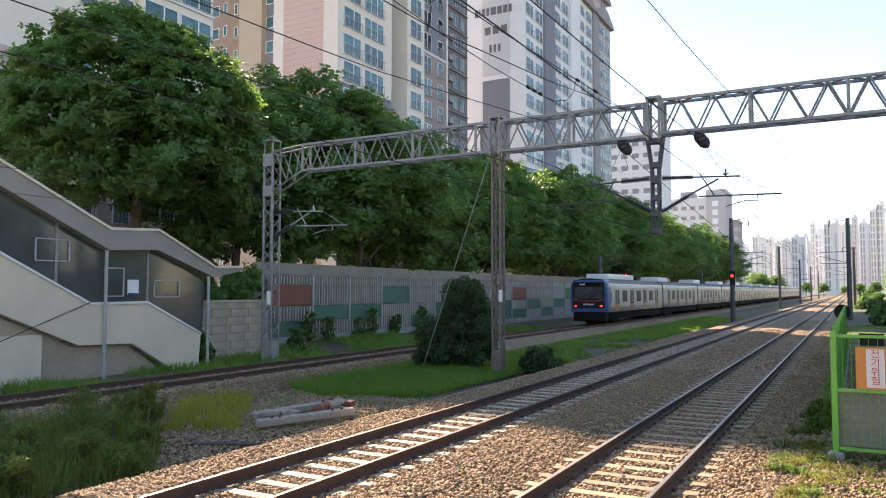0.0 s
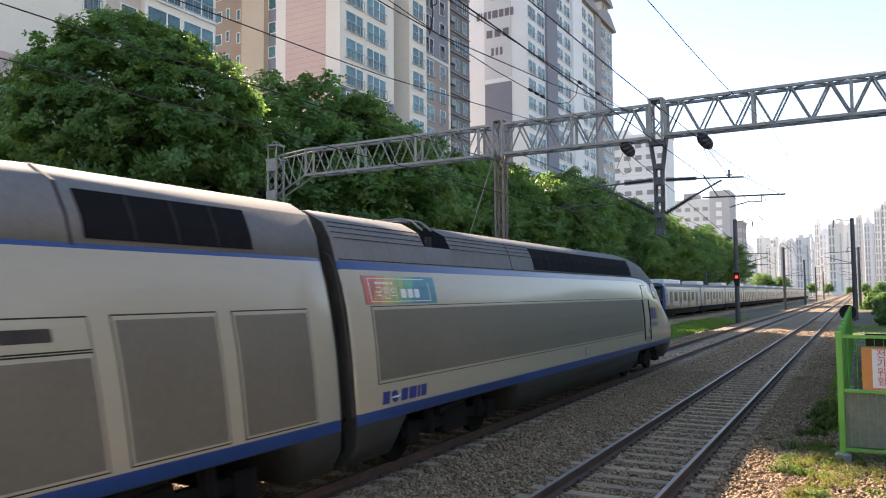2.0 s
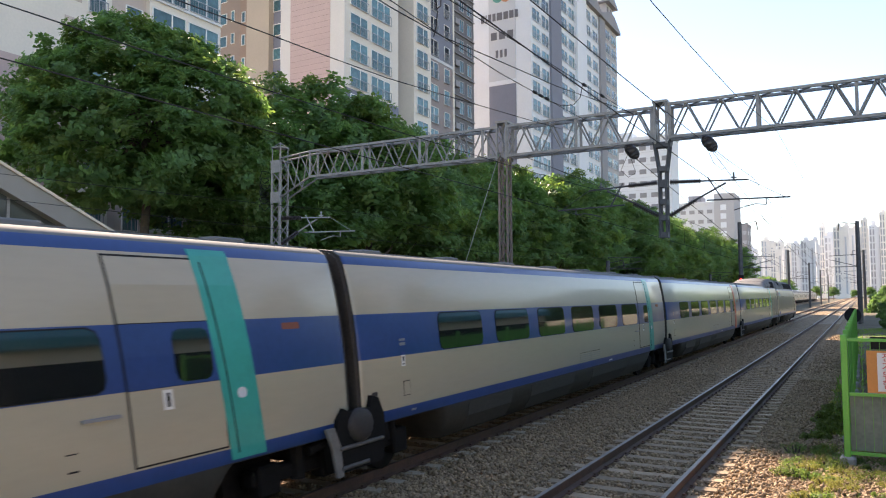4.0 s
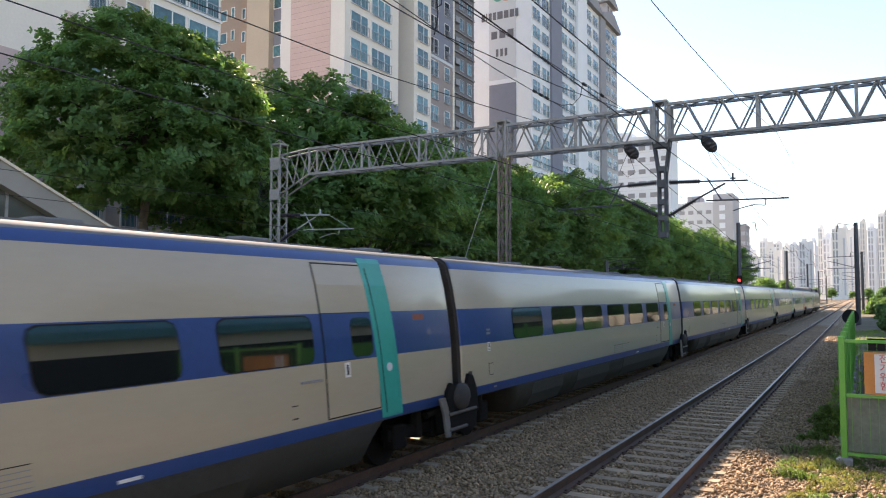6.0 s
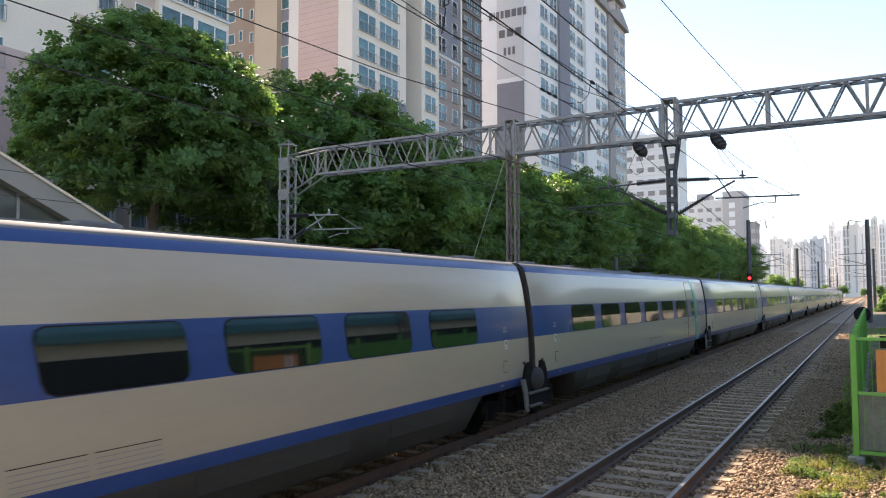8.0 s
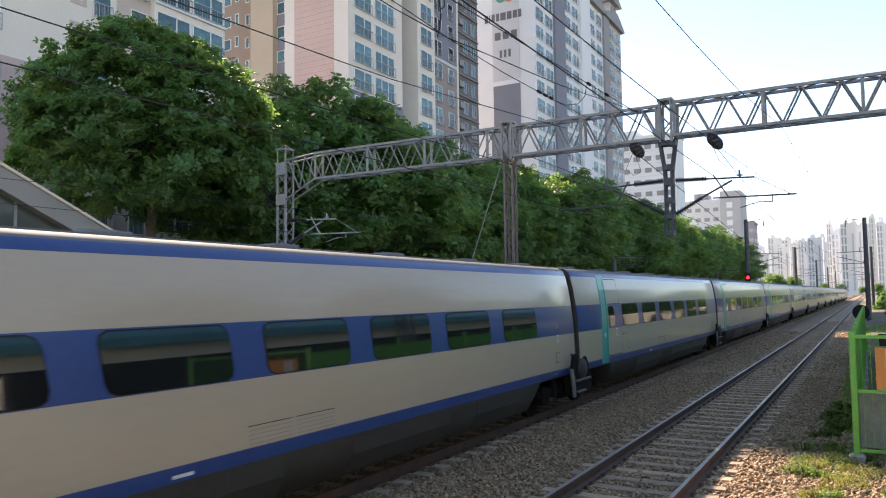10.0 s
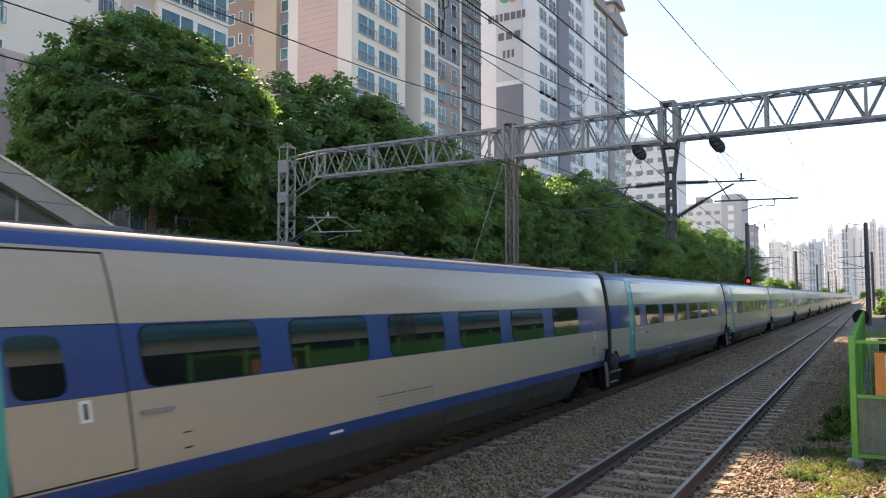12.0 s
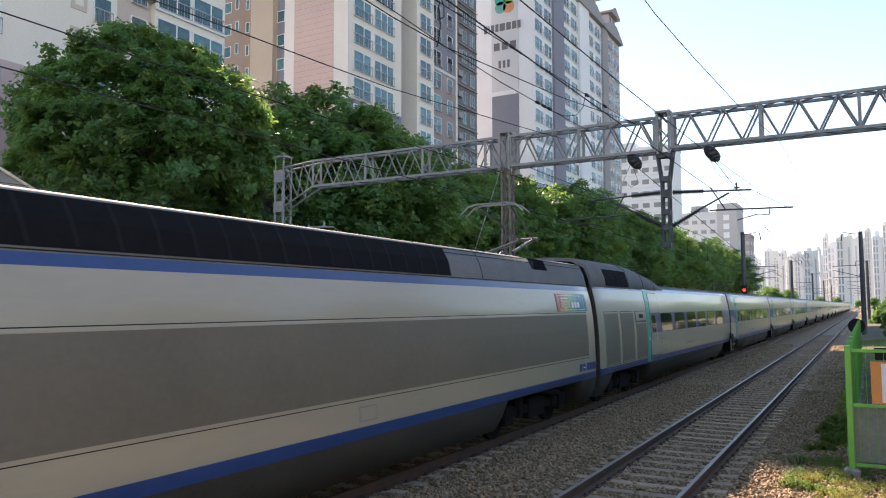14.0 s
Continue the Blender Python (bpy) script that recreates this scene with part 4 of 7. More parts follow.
def motor_trailer():
    """The car behind a power car: louvres and a roof hump at its front end."""
    length = 21.85
    car = thing("motor_car", "cream and blue train car with grey louvre panels", "train car", "high-speed train")
    y0, y1 = 0.16, length - 0.16
    def paint(i, k, s):
        return 2 if i >= 4 and 6 <= k <= 7 else s
    part("body", loft("body", [ring(CAR, y0, 0.985, lift=1), ring(CAR, y0 + 0.06, lift=1), ring(CAR, 2.35, lift=1), ring(CAR, 2.65), ring(CAR, 16.35), ring(CAR, 16.65, lift=1), ring(CAR, 20.6, lift=1), ring(CAR, 20.9),
                              ring(CAR, y1 - 0.06), ring(CAR, y1, 0.985)], slots(CAR, paint), *[M[s] for s in SLOTS]), None, car)
    hump = [hump_ring(y, top) for y, top in ((13.4, 3.36), (13.9, 3.50), (14.95, 3.75), (16.4, 3.95), (18.1, 4.03), (y1, 4.03))]
    roof = part("roof_hump", loft("roof_hump", hump, lambda i, k: 0, M["roof_grey"]), None, car, "grey rounded equipment hump on the roof")
    for y, top in ((14.95, 3.75), (16.4, 3.95), (18.1, 4.03)):
        part("seam", loft("seam", [hump_ring(y - 0.014, top, 0.006), hump_ring(y + 0.014, top, 0.006)], lambda i, k: 0, M["gasket"], smooth=False), None, roof)
    part("hump_end", loft("hump_end", [hump_ring(y1 - 0.02, 3.99, -0.05), hump_ring(y1 + 0.07, 3.99, -0.05)], lambda i, k: 0, M["gangway"], smooth=False), None, roof, "black rubber lip")
    tall = [(1.285, 3.18, 0), (1.245, 3.46, 0), (1.14, 3.76, 0)]
    for side in (-1, 1):
        dress_side(car, side, WINDOWS, "teal", 0.0)
        for a, b in ((16.90, 18.02), (18.34, 19.59), (19.90, 21.14)):
            top = 2.52 if a > 17.5 else 2.19
            f = part("louvre_frame", side_panel(CAR, side, a - 0.045, b + 0.045, 1.09, top + 0.035, 0.003), M["gasket"], car)
            part("frame_strip", side_panel(CAR, side, a - 0.03, b + 0.03, 1.105, top + 0.02, 0.008), M["cream"], f)
            part("louvre", side_panel(CAR, side, a, b, 1.13, top - 0.02, 0.012), M["grey_panel"], f, "grey louvre panel")
        f = part("vent_box", side_panel(CAR, side, 16.86, 18.06, 2.235, 2.55, 0.006), M["gasket"], car)
        part("vent_lid", side_panel(CAR, side, 16.875, 18.045, 2.25, 2.535, 0.011), M["cream"], f)
        part("vent", side_panel(CAR, side, 17.2, 17.68, 2.33, 2.45, 0.015, 0, 0.02), M["seal"], f, "brown-grey oblong vent")
        f = part("roof_louvre", side_panel(tall, side, 18.25, 20.42, 3.27, 3.74, 0.022), M["black_mesh"], car, "black roof air intake")
        for k in range(1, 4):
            part("louvre_bar", side_panel(tall, side, 18.25 + k * 0.5425 - 0.02, 18.25 + k * 0.5425 + 0.02, 3.28, 3.73, 0.03), M["gasket"], f)
    fittings(car, CAR, ((1.34, 2.0, 0.15, 0.05, "label_grey"), (1.39, 1.68, 0.07, 0.13, "white"), (9.4, 1.10, 0.75, 0.20, "grille"), (10.22, 1.10, 0.75, 0.20, "grille"), (14.35, 1.34, 0.11, 0.012, "gasket"), (14.35, 1.18, 0.11, 0.016, "gasket")))
    roof_details(car, 13.0, 3.40)
    end_seal(car, CAR, y0, -1)
    end_seal(car, CAR, y1, 1)
    bogie(car, 0.0)
    bogie(car, 18.6)
    coupler(car, 0.0)
    return car


NOSE = ((0.2, 0.985, 3.98), (0.26, 1, 4.0), (1.3, 1, 4.0), (1.5, 1, 4.0), (5.7, 1, 4.0), (5.9, 1, 4.0), (15.4, 1, 4.0), (15.6, 1, 4.0), (16.6, 1, 3.95), (17.3, 0.998, 3.84), (18.1, 0.99, 3.62),
        (18.8, 0.975, 3.38), (19.4, 0.955, 3.06), (20.0, 0.93, 2.68), (20.35, 0.91, 2.47), (20.8, 0.875, 2.27), (21.3, 0.825, 2.05), (21.8, 0.75, 1.82), (22.3, 0.64, 1.56), (22.65, 0.50, 1.36), (22.85, 0.34, 1.22), (22.95, 0.16, 1.13))


def nose_x(y, z):
    """Half the width of the power car at y along it and z up."""
    for (a, wa, ta), (b, wb, tb) in zip(NOSE, NOSE[1:]):
        if a <= y <= b:
            f = (y - a) / (b - a)
            w, top = wa + (wb - wa) * f, ta + (tb - ta) * f
            q = z if z <= 1.06 else 1.06 + (z - 1.06) * (4.00 - 1.06) / (top - 1.06)
            return half_x(POWER, min(q, 3.99)) * w
    return 0.2


def on_nose(side, corners, proud=0.012, n=5):
    """A thin plate over the nose between four corners (along, up), in order round it."""
    bm = bmesh.new()
    (a, b, c, d) = [Vector((0, *p)) for p in corners]
    grid = []
    for i in range(n + 1):
        row = []
        for j in range(n + 1):
            p = a.lerp(b, i / n).lerp(d.lerp(c, i / n), j / n)
            row.append(bm.verts.new((side * (nose_x(p.y, p.z) + proud), p.y, p.z)))
        grid.append(row)
    for r, q in zip(grid, grid[1:]):
        for j in range(n):
            bm.faces.new((r[j], r[j + 1], q[j + 1], q[j]))
    bmesh.ops.solidify(bm, geom=bm.faces[:], thickness=0.02)
    return bm


def power_car(raised):
    car = thing("power_car", "streamlined cream high-speed train power car with a blue stripe", "train car", "high-speed train")
    path = sorted(NOSE + ((2.74, 1, 4.0), (2.76, 1, 4.0), (3.64, 1, 4.0), (3.66, 1, 4.0)))
    secs = []
    for y, w, top in path:
        r = ring(POWER, y, w, top, lift=1 if 1.4 < y < 5.8 or 15.5 < y < 20.3 else 0)
        # the roof's shoulder is lower on one side
        r = [(x, q, z - max(0.0, z - 3.77) * 0.62) if x < 0.5 else (x, q, z) for x, q, z in r]
        if 2.75 < y < 3.65:
            r = [(x, q, min(z, 3.52 + (z - 3.52) * 0.05)) for x, q, z in r]
        if y > 20:
            f = (y - 20) / 3.0
            r = [(x, q - 0.35 * f * max(0, (1.06 - z)) * 2.2, z + (max(0.0, 0.60 - z) * f * 0.5 if z < 0.6 else 0)) for x, q, z in r]
        secs.append(r)
    def paint(i, k, s):
        y = path[i][0]
        if 2.73 < y < 3.65 and k >= 12:
            return 4
        if 17.2 < y < 18.9 and k in (9, 10):
            return 1
        if 19.9 < y < 21.3 and k in (10, 11):
            return 1
        if y > 19.5 and s == 0:
            return 3
        if y > 19.9 and s in (1, 3) and k > 5:
            return 2
        return s
    part("body", loft("body", secs, slots(POWER, paint), *[M[s] for s in SLOTS]), None, car)
    for side in (-1, 1):
        fr = part("louvre_frame", side_panel(POWER, side, 0.76, 16.16, 1.42, 2.555, 0.003), M["gasket"], car)
        part("frame_strip", side_panel(POWER, side, 0.775, 16.145, 1.432, 2.543, 0.008), M["cream"], fr)
        part("louvre", side_panel(POWER, side, 0.81, 16.12, 1.475, 2.50, 0.013), M["grey_panel"], fr, "long flat grey side panel")
        band = part("roof_louvre", side_panel(POWER, side, 7.45, 15.5, 3.25, 3.74, 0.014), M["black_mesh"], car, "black roof air intake band")
        for k in range(16):
            part("louvre_bar", side_panel(POWER, side, 7.92 + k * 0.47, 7.942 + k * 0.47, 3.27, 3.72, 0.020), M["gasket"], band)
        for a, b in ((0.26, 2.72), (3.68, 7.42)):
            for z in (3.52, 3.60, 3.68, 3.745) if side > 0 else (3.66, 3.735):
                part("roof_rib", side_panel(POWER, side, a, b, z, z + 0.012, 0.008), M["gasket"], car)
        part("roof_seam", side_panel(POWER, side, 0.26, 16.2, 3.215, 3.228, 0.005), M["gasket"], car)
        part("roof_seam", side_panel(POWER, side, 6.2, 6.22, 3.23, 3.78, 0.005), M["gasket"], car)
        part("roof_seam", side_panel(POWER, side, 15.62, 15.64, 3.23, 3.78, 0.005), M["gasket"], car)
        h = part("hatch", side_panel(POWER, side, 10.2, 10.62, 1.13, 1.34, 0.004), M["label_grey"], car)
        part("hatch_lid", side_panel(POWER, side, 10.215, 10.605, 1.145, 1.325, 0.008), M["cream"], h)
        d = part("cab_door", side_panel(POWER, side, 16.44, 17.04, 1.24, 2.97, 0.004, -0.10), M["gasket"], car, "cream driver's door between two black handrails")
        part("door_skin", side_panel(POWER, side, 16.46, 17.02, 1.255, 2.955, 0.008, -0.10), M["cream"], d)
        part("door_handle", side_panel(POWER, side, 16.90, 16.97, 1.40, 1.52, 0.02, -0.10), M["gasket"], d, "small black door handle")
        part("door_step", side_panel(POWER, side, 16.56, 17.10, 1.08, 1.235, 0.008, -0.02), M["step_tan"], d, "worn yellow-brown step plate")
        for y in (16.30, 17.10):
            part("handrail", side_panel(POWER, side, y, y + 0.055, 1.16, 2.50, 0.02, -0.1), M["gasket"], car, "black handrail")
    for side in (-1, 1):
        fr = part("window_frame", on_nose(side, ((17.82, 3.06), (18.26, 3.06), (18.78, 2.52), (17.92, 2.50)), 0.010), M["roof_grey"], car)
        part("cab_window", on_nose(side, ((17.88, 3.02), (18.22, 3.02), (18.66, 2.565), (17.98, 2.55)), 0.018), M["cab_glass"], fr, "dark slanted cab side window")
        part("seam", on_nose(side, ((18.98, 2.60), (19.0, 2.60), (19.12, 1.12), (19.1, 1.12)), 0.006), M["label_grey"], car)
        part("seam", on_nose(side, ((20.9, 2.05), (20.915, 2.05), (20.98, 1.35), (20.965, 1.35)), 0.006), M["label_grey"], car)
        h = part("hatch", on_nose(side, ((20.15, 1.72), (20.42, 1.72), (20.42, 1.38), (20.15, 1.38)), 0.004), M["label_grey"], car)
        part("hatch_lid", on_nose(side, ((20.17, 1.70), (20.40, 1.70), (20.40, 1.40), (20.17, 1.40)), 0.008), M["cream"], h)
        h = part("hatch", on_nose(side, ((21.15, 1.78), (21.55, 1.74), (21.55, 1.42), (21.15, 1.42)), 0.004), M["label_grey"], car)
        part("hatch_lid", on_nose(side, ((21.16, 1.765), (21.54, 1.725), (21.54, 1.435), (21.16, 1.435)), 0.008), M["cream"], h)
        for k in range(3):
            part("number_bar", on_nose(side, ((21.2 + 0.1 * k, 1.68), (21.26 + 0.1 * k, 1.68), (21.26 + 0.1 * k, 1.56), (21.2 + 0.1 * k, 1.56)), 0.012, 2), M["label_grey"], h)
    # windscreen: the upper skin of the nose, a little proud
    rows = []
    for y, w, top in ((18.35, 0.982, 3.55), (18.8, 0.975, 3.39), (19.4, 0.955, 3.07), (20.0, 0.93, 2.69), (20.2, 0.92, 2.57)):
        r = ring(POWER, y, w * 1.004, top + 0.012)
        rows.append(r[11:len(r) - 11])
    bm = bmesh.new()
    vs = [[bm.verts.new(p) for p in r] for r in rows]
    for p, q in zip(vs, vs[1:]):
        for j in range(len(p) - 1):
            bm.faces.new((p[j], p[j + 1], q[j + 1], q[j]))
    bmesh.ops.solidify(bm, geom=bm.faces[:], thickness=0.03)
    part("windscreen", bm, M["cab_glass"], car, "dark sloping windscreen", smooth=True)
    bm = bmesh.new()
    rod(bm, (0, 20.25, 2.58), (0.25, 19.5, 3.04), 0.012, 4)
    part("wiper", bm, M["gasket"], car)
    for side in (-1, 1):
        logo = part("logo", on_nose(side, ((17.22, 2.22), (17.33, 2.22), (17.29, 1.84), (17.18, 1.84)), 0.012, 2), M["label_blue"], car, "blue and red painted emblem")
        for c in (((17.37, 2.22), (17.62, 2.22), (17.58, 1.84), (17.33, 1.84)), ((17.70, 2.22), (17.96, 2.22), (17.92, 1.84), (17.66, 1.84)),
                  ((18.08, 2.04), (18.18, 2.04), (18.28, 1.84), (18.16, 1.84))):
            part("logo_bar", on_nose(side, c, 0.014, 2), M["label_blue"], logo)
        part("logo_bar", on_nose(side, ((17.96, 1.84), (18.08, 1.84), (18.54, 2.38), (18.36, 2.30)), 0.018, 4), M["label_red"], logo)
        for k in range(6):
            a = 17.20 + k * 0.165
            part("logo_bar", on_nose(side, ((a, 1.73), (a + 0.11, 1.73), (a + 0.11, 1.58), (a, 1.58)), 0.012, 2), M["label_grey"], logo)
        mark = part("logo", side_panel(POWER, side, 1.10, 1.26, 1.12, 1.30, 0.012, 0, 0.07), M["label_blue"], car, "dark blue painted emblem")
        turn = 1 if side > 0 else -1
        for u, w in ((-0.34, 0.17), (0.17, 0.17), (0.40, 0.20), (0.65, 0.06), (0.76, 0.15)):
            u = 1.18 + u if side > 0 else 1.18 - u - w
            part("logo_bar", side_panel(POWER, side, u, u + w, 1.12, 1.30, 0.012, 0.04 * turn), M["label_blue"], mark)
        part("logo_bar", side_panel(POWER, side, 1.08, 1.28, 1.19, 1.215, 0.014, 0.05 * turn), M["white"], mark)
        lo, hi = 0.66, 2.72
        ad = part("poster", side_panel(POWER, side, lo, hi, 2.58, 3.0, 0.009), M["poster_teal"], car, "multicoloured painted advertisement")
        flip = lambda u, v: (lo + u, lo + v) if side > 0 else (hi - v, hi - u)
        edges = (0.0, 0.16, 0.40, 0.66, 0.92, 1.20)
        for k, m in enumerate(("poster_red", "poster_orange", "poster_yellow", "poster_lime", "poster_green")):
            ya, yb = flip(edges[k], edges[k + 1])
            lean = 0.22 * side if k else 0.0
            if k == 0:
                ya, yb = flip(0.0, 0.42)
            part("poster_field", side_panel(POWER, side, ya, yb, 2.582, 2.998, 0.0105 + 0.0012 * k, lean), M[m], ad)
        for u, v, z0, z1 in ((0.14, 1.72, 2.955, 2.965), (0.14, 1.84, 2.615, 2.625), (1.835, 1.845, 2.615, 2.90), (0.13, 0.14, 2.615, 2.965)):
            ya, yb = flip(u, v)
            part("poster_line", side_panel(POWER, side, ya, yb, z0, z1, 0.019), M["white"], ad)
        for k in range(5):
            ya, yb = flip(0.30 + k * 0.1, 0.36 + k * 0.1)
            part("poster_bar", side_panel(POWER, side, ya, yb, 2.875, 2.91, 0.019), M["white"], ad)
        for k, ch in enumerate("국민의"):
            cu = bpy.data.curves.new("lettering", "FONT")
            cu.body, cu.size, cu.extrude, cu.align_x, cu.align_y = ch, 0.21, 0.002, "CENTER", "CENTER"
            cu.materials.append(M["white"])
            u = flip(0.36 + k * 0.2, 0.36 + k * 0.2)[0]
            t = new("lettering", cu)
            t.parent, t.matrix_basis = ad, pose(side * 1.399, u, 2.735, 90 - 8, 0, 90 * side)
        for u in (0.96, 1.16, 1.36):
            ya, yb = flip(u, u + 0.15)
            part("poster_bar", side_panel(POWER, side, ya, yb, 2.67, 2.81, 0.019, 0, 0.03), M["white"], ad)
    end_seal(car, CAR, 0.2, -1)
    bogie(car, 3.6)
    bogie(car, 17.6)
    coupler(car, 0.0, False)
    pan = part("pantograph", block(-0.75, 2.82, 3.50, 0.75, 3.58, 3.60, 0.03), M["under"], car, "raised dark pantograph" if raised else "folded dark pantograph")
    for sx in (-0.9, 0.9):
        bm = bmesh.new()
        insulator(bm, (sx, 3.0, 3.55), (sx, 3.0, 3.74), 4, 0.06)
        insulator(bm, (sx, 3.4, 3.55), (sx, 3.4, 3.74), 4, 0.06)
        part("insulator", bm, M["link_cover"], pan, "grey-brown ribbed insulators")
    base, knee, head = ((0, 2.75, 3.98), (0, 1.05, 4.42), (0, 2.95, 5.05)) if raised else ((0, 3.4, 3.80), (0, 1.9, 3.96), (0, 3.5, 4.02))
    for q in (-0.35, 0.35):
        part("lower_arm", bar((q, base[1], base[2]), (q * 0.5, knee[1], knee[2]), 0.038, 8), M["steel_dark"], pan)
        part("upper_arm", bar((q * 0.5, knee[1], knee[2]), (q * 1.2, head[1], head[2]), 0.02, 8), M["steel_dark"], pan)
    part("thrust_rod", bar((0, base[1] + 0.5, 3.7), (0, base[1] - 0.2, base[2]), 0.06, 8), M["steel_dark"], pan)
    part("knee_joint", bar((-0.3, knee[1], knee[2]), (0.3, knee[1], knee[2]), 0.045, 8), M["steel_dark"], pan)
    for dy in (-0.16, 0.16):
        bm = bmesh.new()
        pts = [(-0.82, head[1] + dy, head[2] - 0.16), (-0.6, head[1] + dy, head[2] + 0.02), (-0.4, head[1] + dy, head[2] + 0.06), (0.4, head[1] + dy, head[2] + 0.06), (0.6, head[1] + dy, head[2] + 0.02), (0.82, head[1] + dy, head[2] - 0.16)]
        for p, q in zip(pts, pts[1:]):
            rod(bm, p, q, 0.02, 6)
        part("collector_strip", bm, M["steel"], pan)
    return car


FRONT_LENGTH, MOTOR_LENGTH, CAR_LENGTH = 22.5, 21.85, 18.7


def joint(t):
    """Where the joint behind the leading power car is at t seconds."""
    s = t - 6.0
    return 126.57 + 29.55 * s - 0.02 * s * s


def build_fast_train():
    """Twenty cars: the second half stands the other way round. Returns (car, offset of its origin from the first joint, turned)."""
    out = []
    lead = power_car(False)
    out.append((lead, 0.0, False))
    motor = motor_trailer()
    out.append((motor, -MOTOR_LENGTH, False))
    plain = trailer("teal", "cream and blue high-speed train passenger car with a teal door stripe")
    first = trailer("red", "cream and blue high-speed train passenger car with a red door stripe")
    y = -MOTOR_LENGTH
    for k in range(16):
        y -= CAR_LENGTH
        if k == 0:
            out.append((first, y, False))
        elif k < 8:
            out.append((plain if k == 1 else copy_thing(plain, Matrix()), y, False))
        else:
            out.append((copy_thing(plain, Matrix()), y + CAR_LENGTH, True))
    out.append((copy_thing(motor, Matrix()), y, True))
    y -= MOTOR_LENGTH
    out.append((power_car(True), y, True))
    return out


# ---- the commuter train ----
COMMUTER = [(0.9, 0.35, 0), (1.30, 0.38, 0), (1.32, 0.98, 1), (1.50, 1.0, 1), (1.52, 1.5, 1), (1.52, 2.2, 1), (1.50, 3.0, 1), (1.46, 3.32, 2), (1.36, 3.50, 2), (0.9, 3.68, 2), (0.0, 3.74, 2)]


def commuter_car(cab):
    car = thing("commuter_car", "blue-fronted silver commuter train car seen from behind" if cab else "silver commuter train car with dark windows and orange door edges", "train car", "commuter train")
    y0, y1 = 0.2, 19.8
    part("body", loft("body", [ring(COMMUTER, y0, 0.97 if cab else 1), ring(COMMUTER, y0 + 0.25), ring(COMMUTER, y1)], slots(COMMUTER), M["under"], M["silver"], M["roof_grey"]), None, car)
    for side in (-1, 1):
        for k in range(4):
            yc = 2.9 + k * 4.75
            d = part("door", side_panel(COMMUTER, side, yc - 0.68, yc + 0.68, 1.08, 3.05, 0.006), M["silver"], car)
            for q in (-0.34, 0.34):
                part("door_window", side_panel(COMMUTER, side, yc + q - 0.26, yc + q + 0.26, 1.62, 2.80, 0.012), M["coach_glass"], d)
            for q in (-0.66, 0.02):
                part("door_edge", side_panel(COMMUTER, side, yc + q, yc + q + 0.62, 1.12, 1.6, 0.013), M["door_pad"], d)
            if k < 3:
                part("window", side_panel(COMMUTER, side, yc + 1.6, yc + 3.15, 1.78, 2.75, 0.008), M["coach_glass"], car, "dark window")
        part("belt_stripe", side_panel(COMMUTER, side, y0 + 1.3, y1 - 0.1, 3.08, 3.22, 0.006), M["blue"], car, "thin blue stripe under the roof")
    bm = bmesh.new()
    box(bm, -0.95, 2.2 if cab else 0.6, 3.66, 0.95, 10.5 if cab else 5.2, 4.14, 0.08)
    part("roof_unit", bm, M["white"], car, "white air-conditioning unit on the roof")
    for y in (3.0, 16.8):
        bm = bmesh.new()
        box(bm, -1.25, y - 1.3, 0.25, 1.25, y + 1.3, 0.7, 0.05)
        for q in (-1.05, 1.05):
            rod(bm, (-0.85, y + q, 0.43), (0.85, y + q, 0.43), 0.43, 16)
        part("bogie", bm, M["under"], car)
    for y in (6.0, 8.5, 11.0, 13.2):
        part("equipment_box", block(-1.3, y, 0.4, 1.3, y + 1.7, 1.0, 0.03), M["under"], car)
    if cab:
        bm = bmesh.new()
        outline = [(-1.5, 1.0), (1.5, 1.0), (1.53, 2.2), (1.48, 3.2), (1.25, 3.62), (-1.25, 3.62), (-1.48, 3.2), (-1.53, 2.2)]
        prism(bm, outline, 1, -0.05, 1.3)
        front = part("cab_front", bm, M["navy"], car, "navy blue cab front")
        part("mask", block(-1.36, -0.085, 1.30, 1.30, -0.045, 3.42, 0.03), M["gasket"], front, "dark face panel round the windscreen")
        part("windscreen", block(-1.18, -0.11, 2.08, 1.14, -0.08, 3.02, 0.012), M["cab_glass"], front, "grey reflecting windscreen")
        part("wiper", bar((0.1, -0.13, 2.1), (0.55, -0.13, 2.55), 0.02, 5), M["gasket"], front)
        part("destination_board", block(-0.95, -0.11, 3.10, 0.95, -0.08, 3.36, 0.012), M["gangway"], front)
        for k in range(3):
            part("notice", block(-0.75 + k * 0.16, -0.12, 3.18, -0.64 + k * 0.16, -0.10, 3.30), M["white"], front)
        bm = bmesh.new()
        prism(bm, [(-1.3, 1.99), (-0.6, 1.86), (0.6, 1.86), (1.26, 1.99), (1.26, 2.05), (0.55, 1.92), (-0.55, 1.92), (-1.3, 2.05)], 1, -0.12, -0.08)
        part("trim_line", bm, M["label_red"], front)
        for x in (-1.1, 1.04):
            part("tail_lamp", block(x - 0.085, -0.13, 1.43, x + 0.085, -0.08, 1.55, 0.02), M["lamp_red"], front, "glowing red tail lamp")
        for k in range(6):
            part("notice", block(-0.45 + k * 0.15, -0.12, 1.56, -0.34 + k * 0.15, -0.08, 1.68), M["white"], front)
        bm = side_panel(COMMUTER, 1, -0.02, 0.75, 1.02, 3.4, 0.02, 0.25)
        part("side_band", bm, M["navy"], front)
        part("skirt", block(-1.35, 0.0, 0.25, 1.35, 0.9, 1.0, 0.08), M["under"], front)
    return car


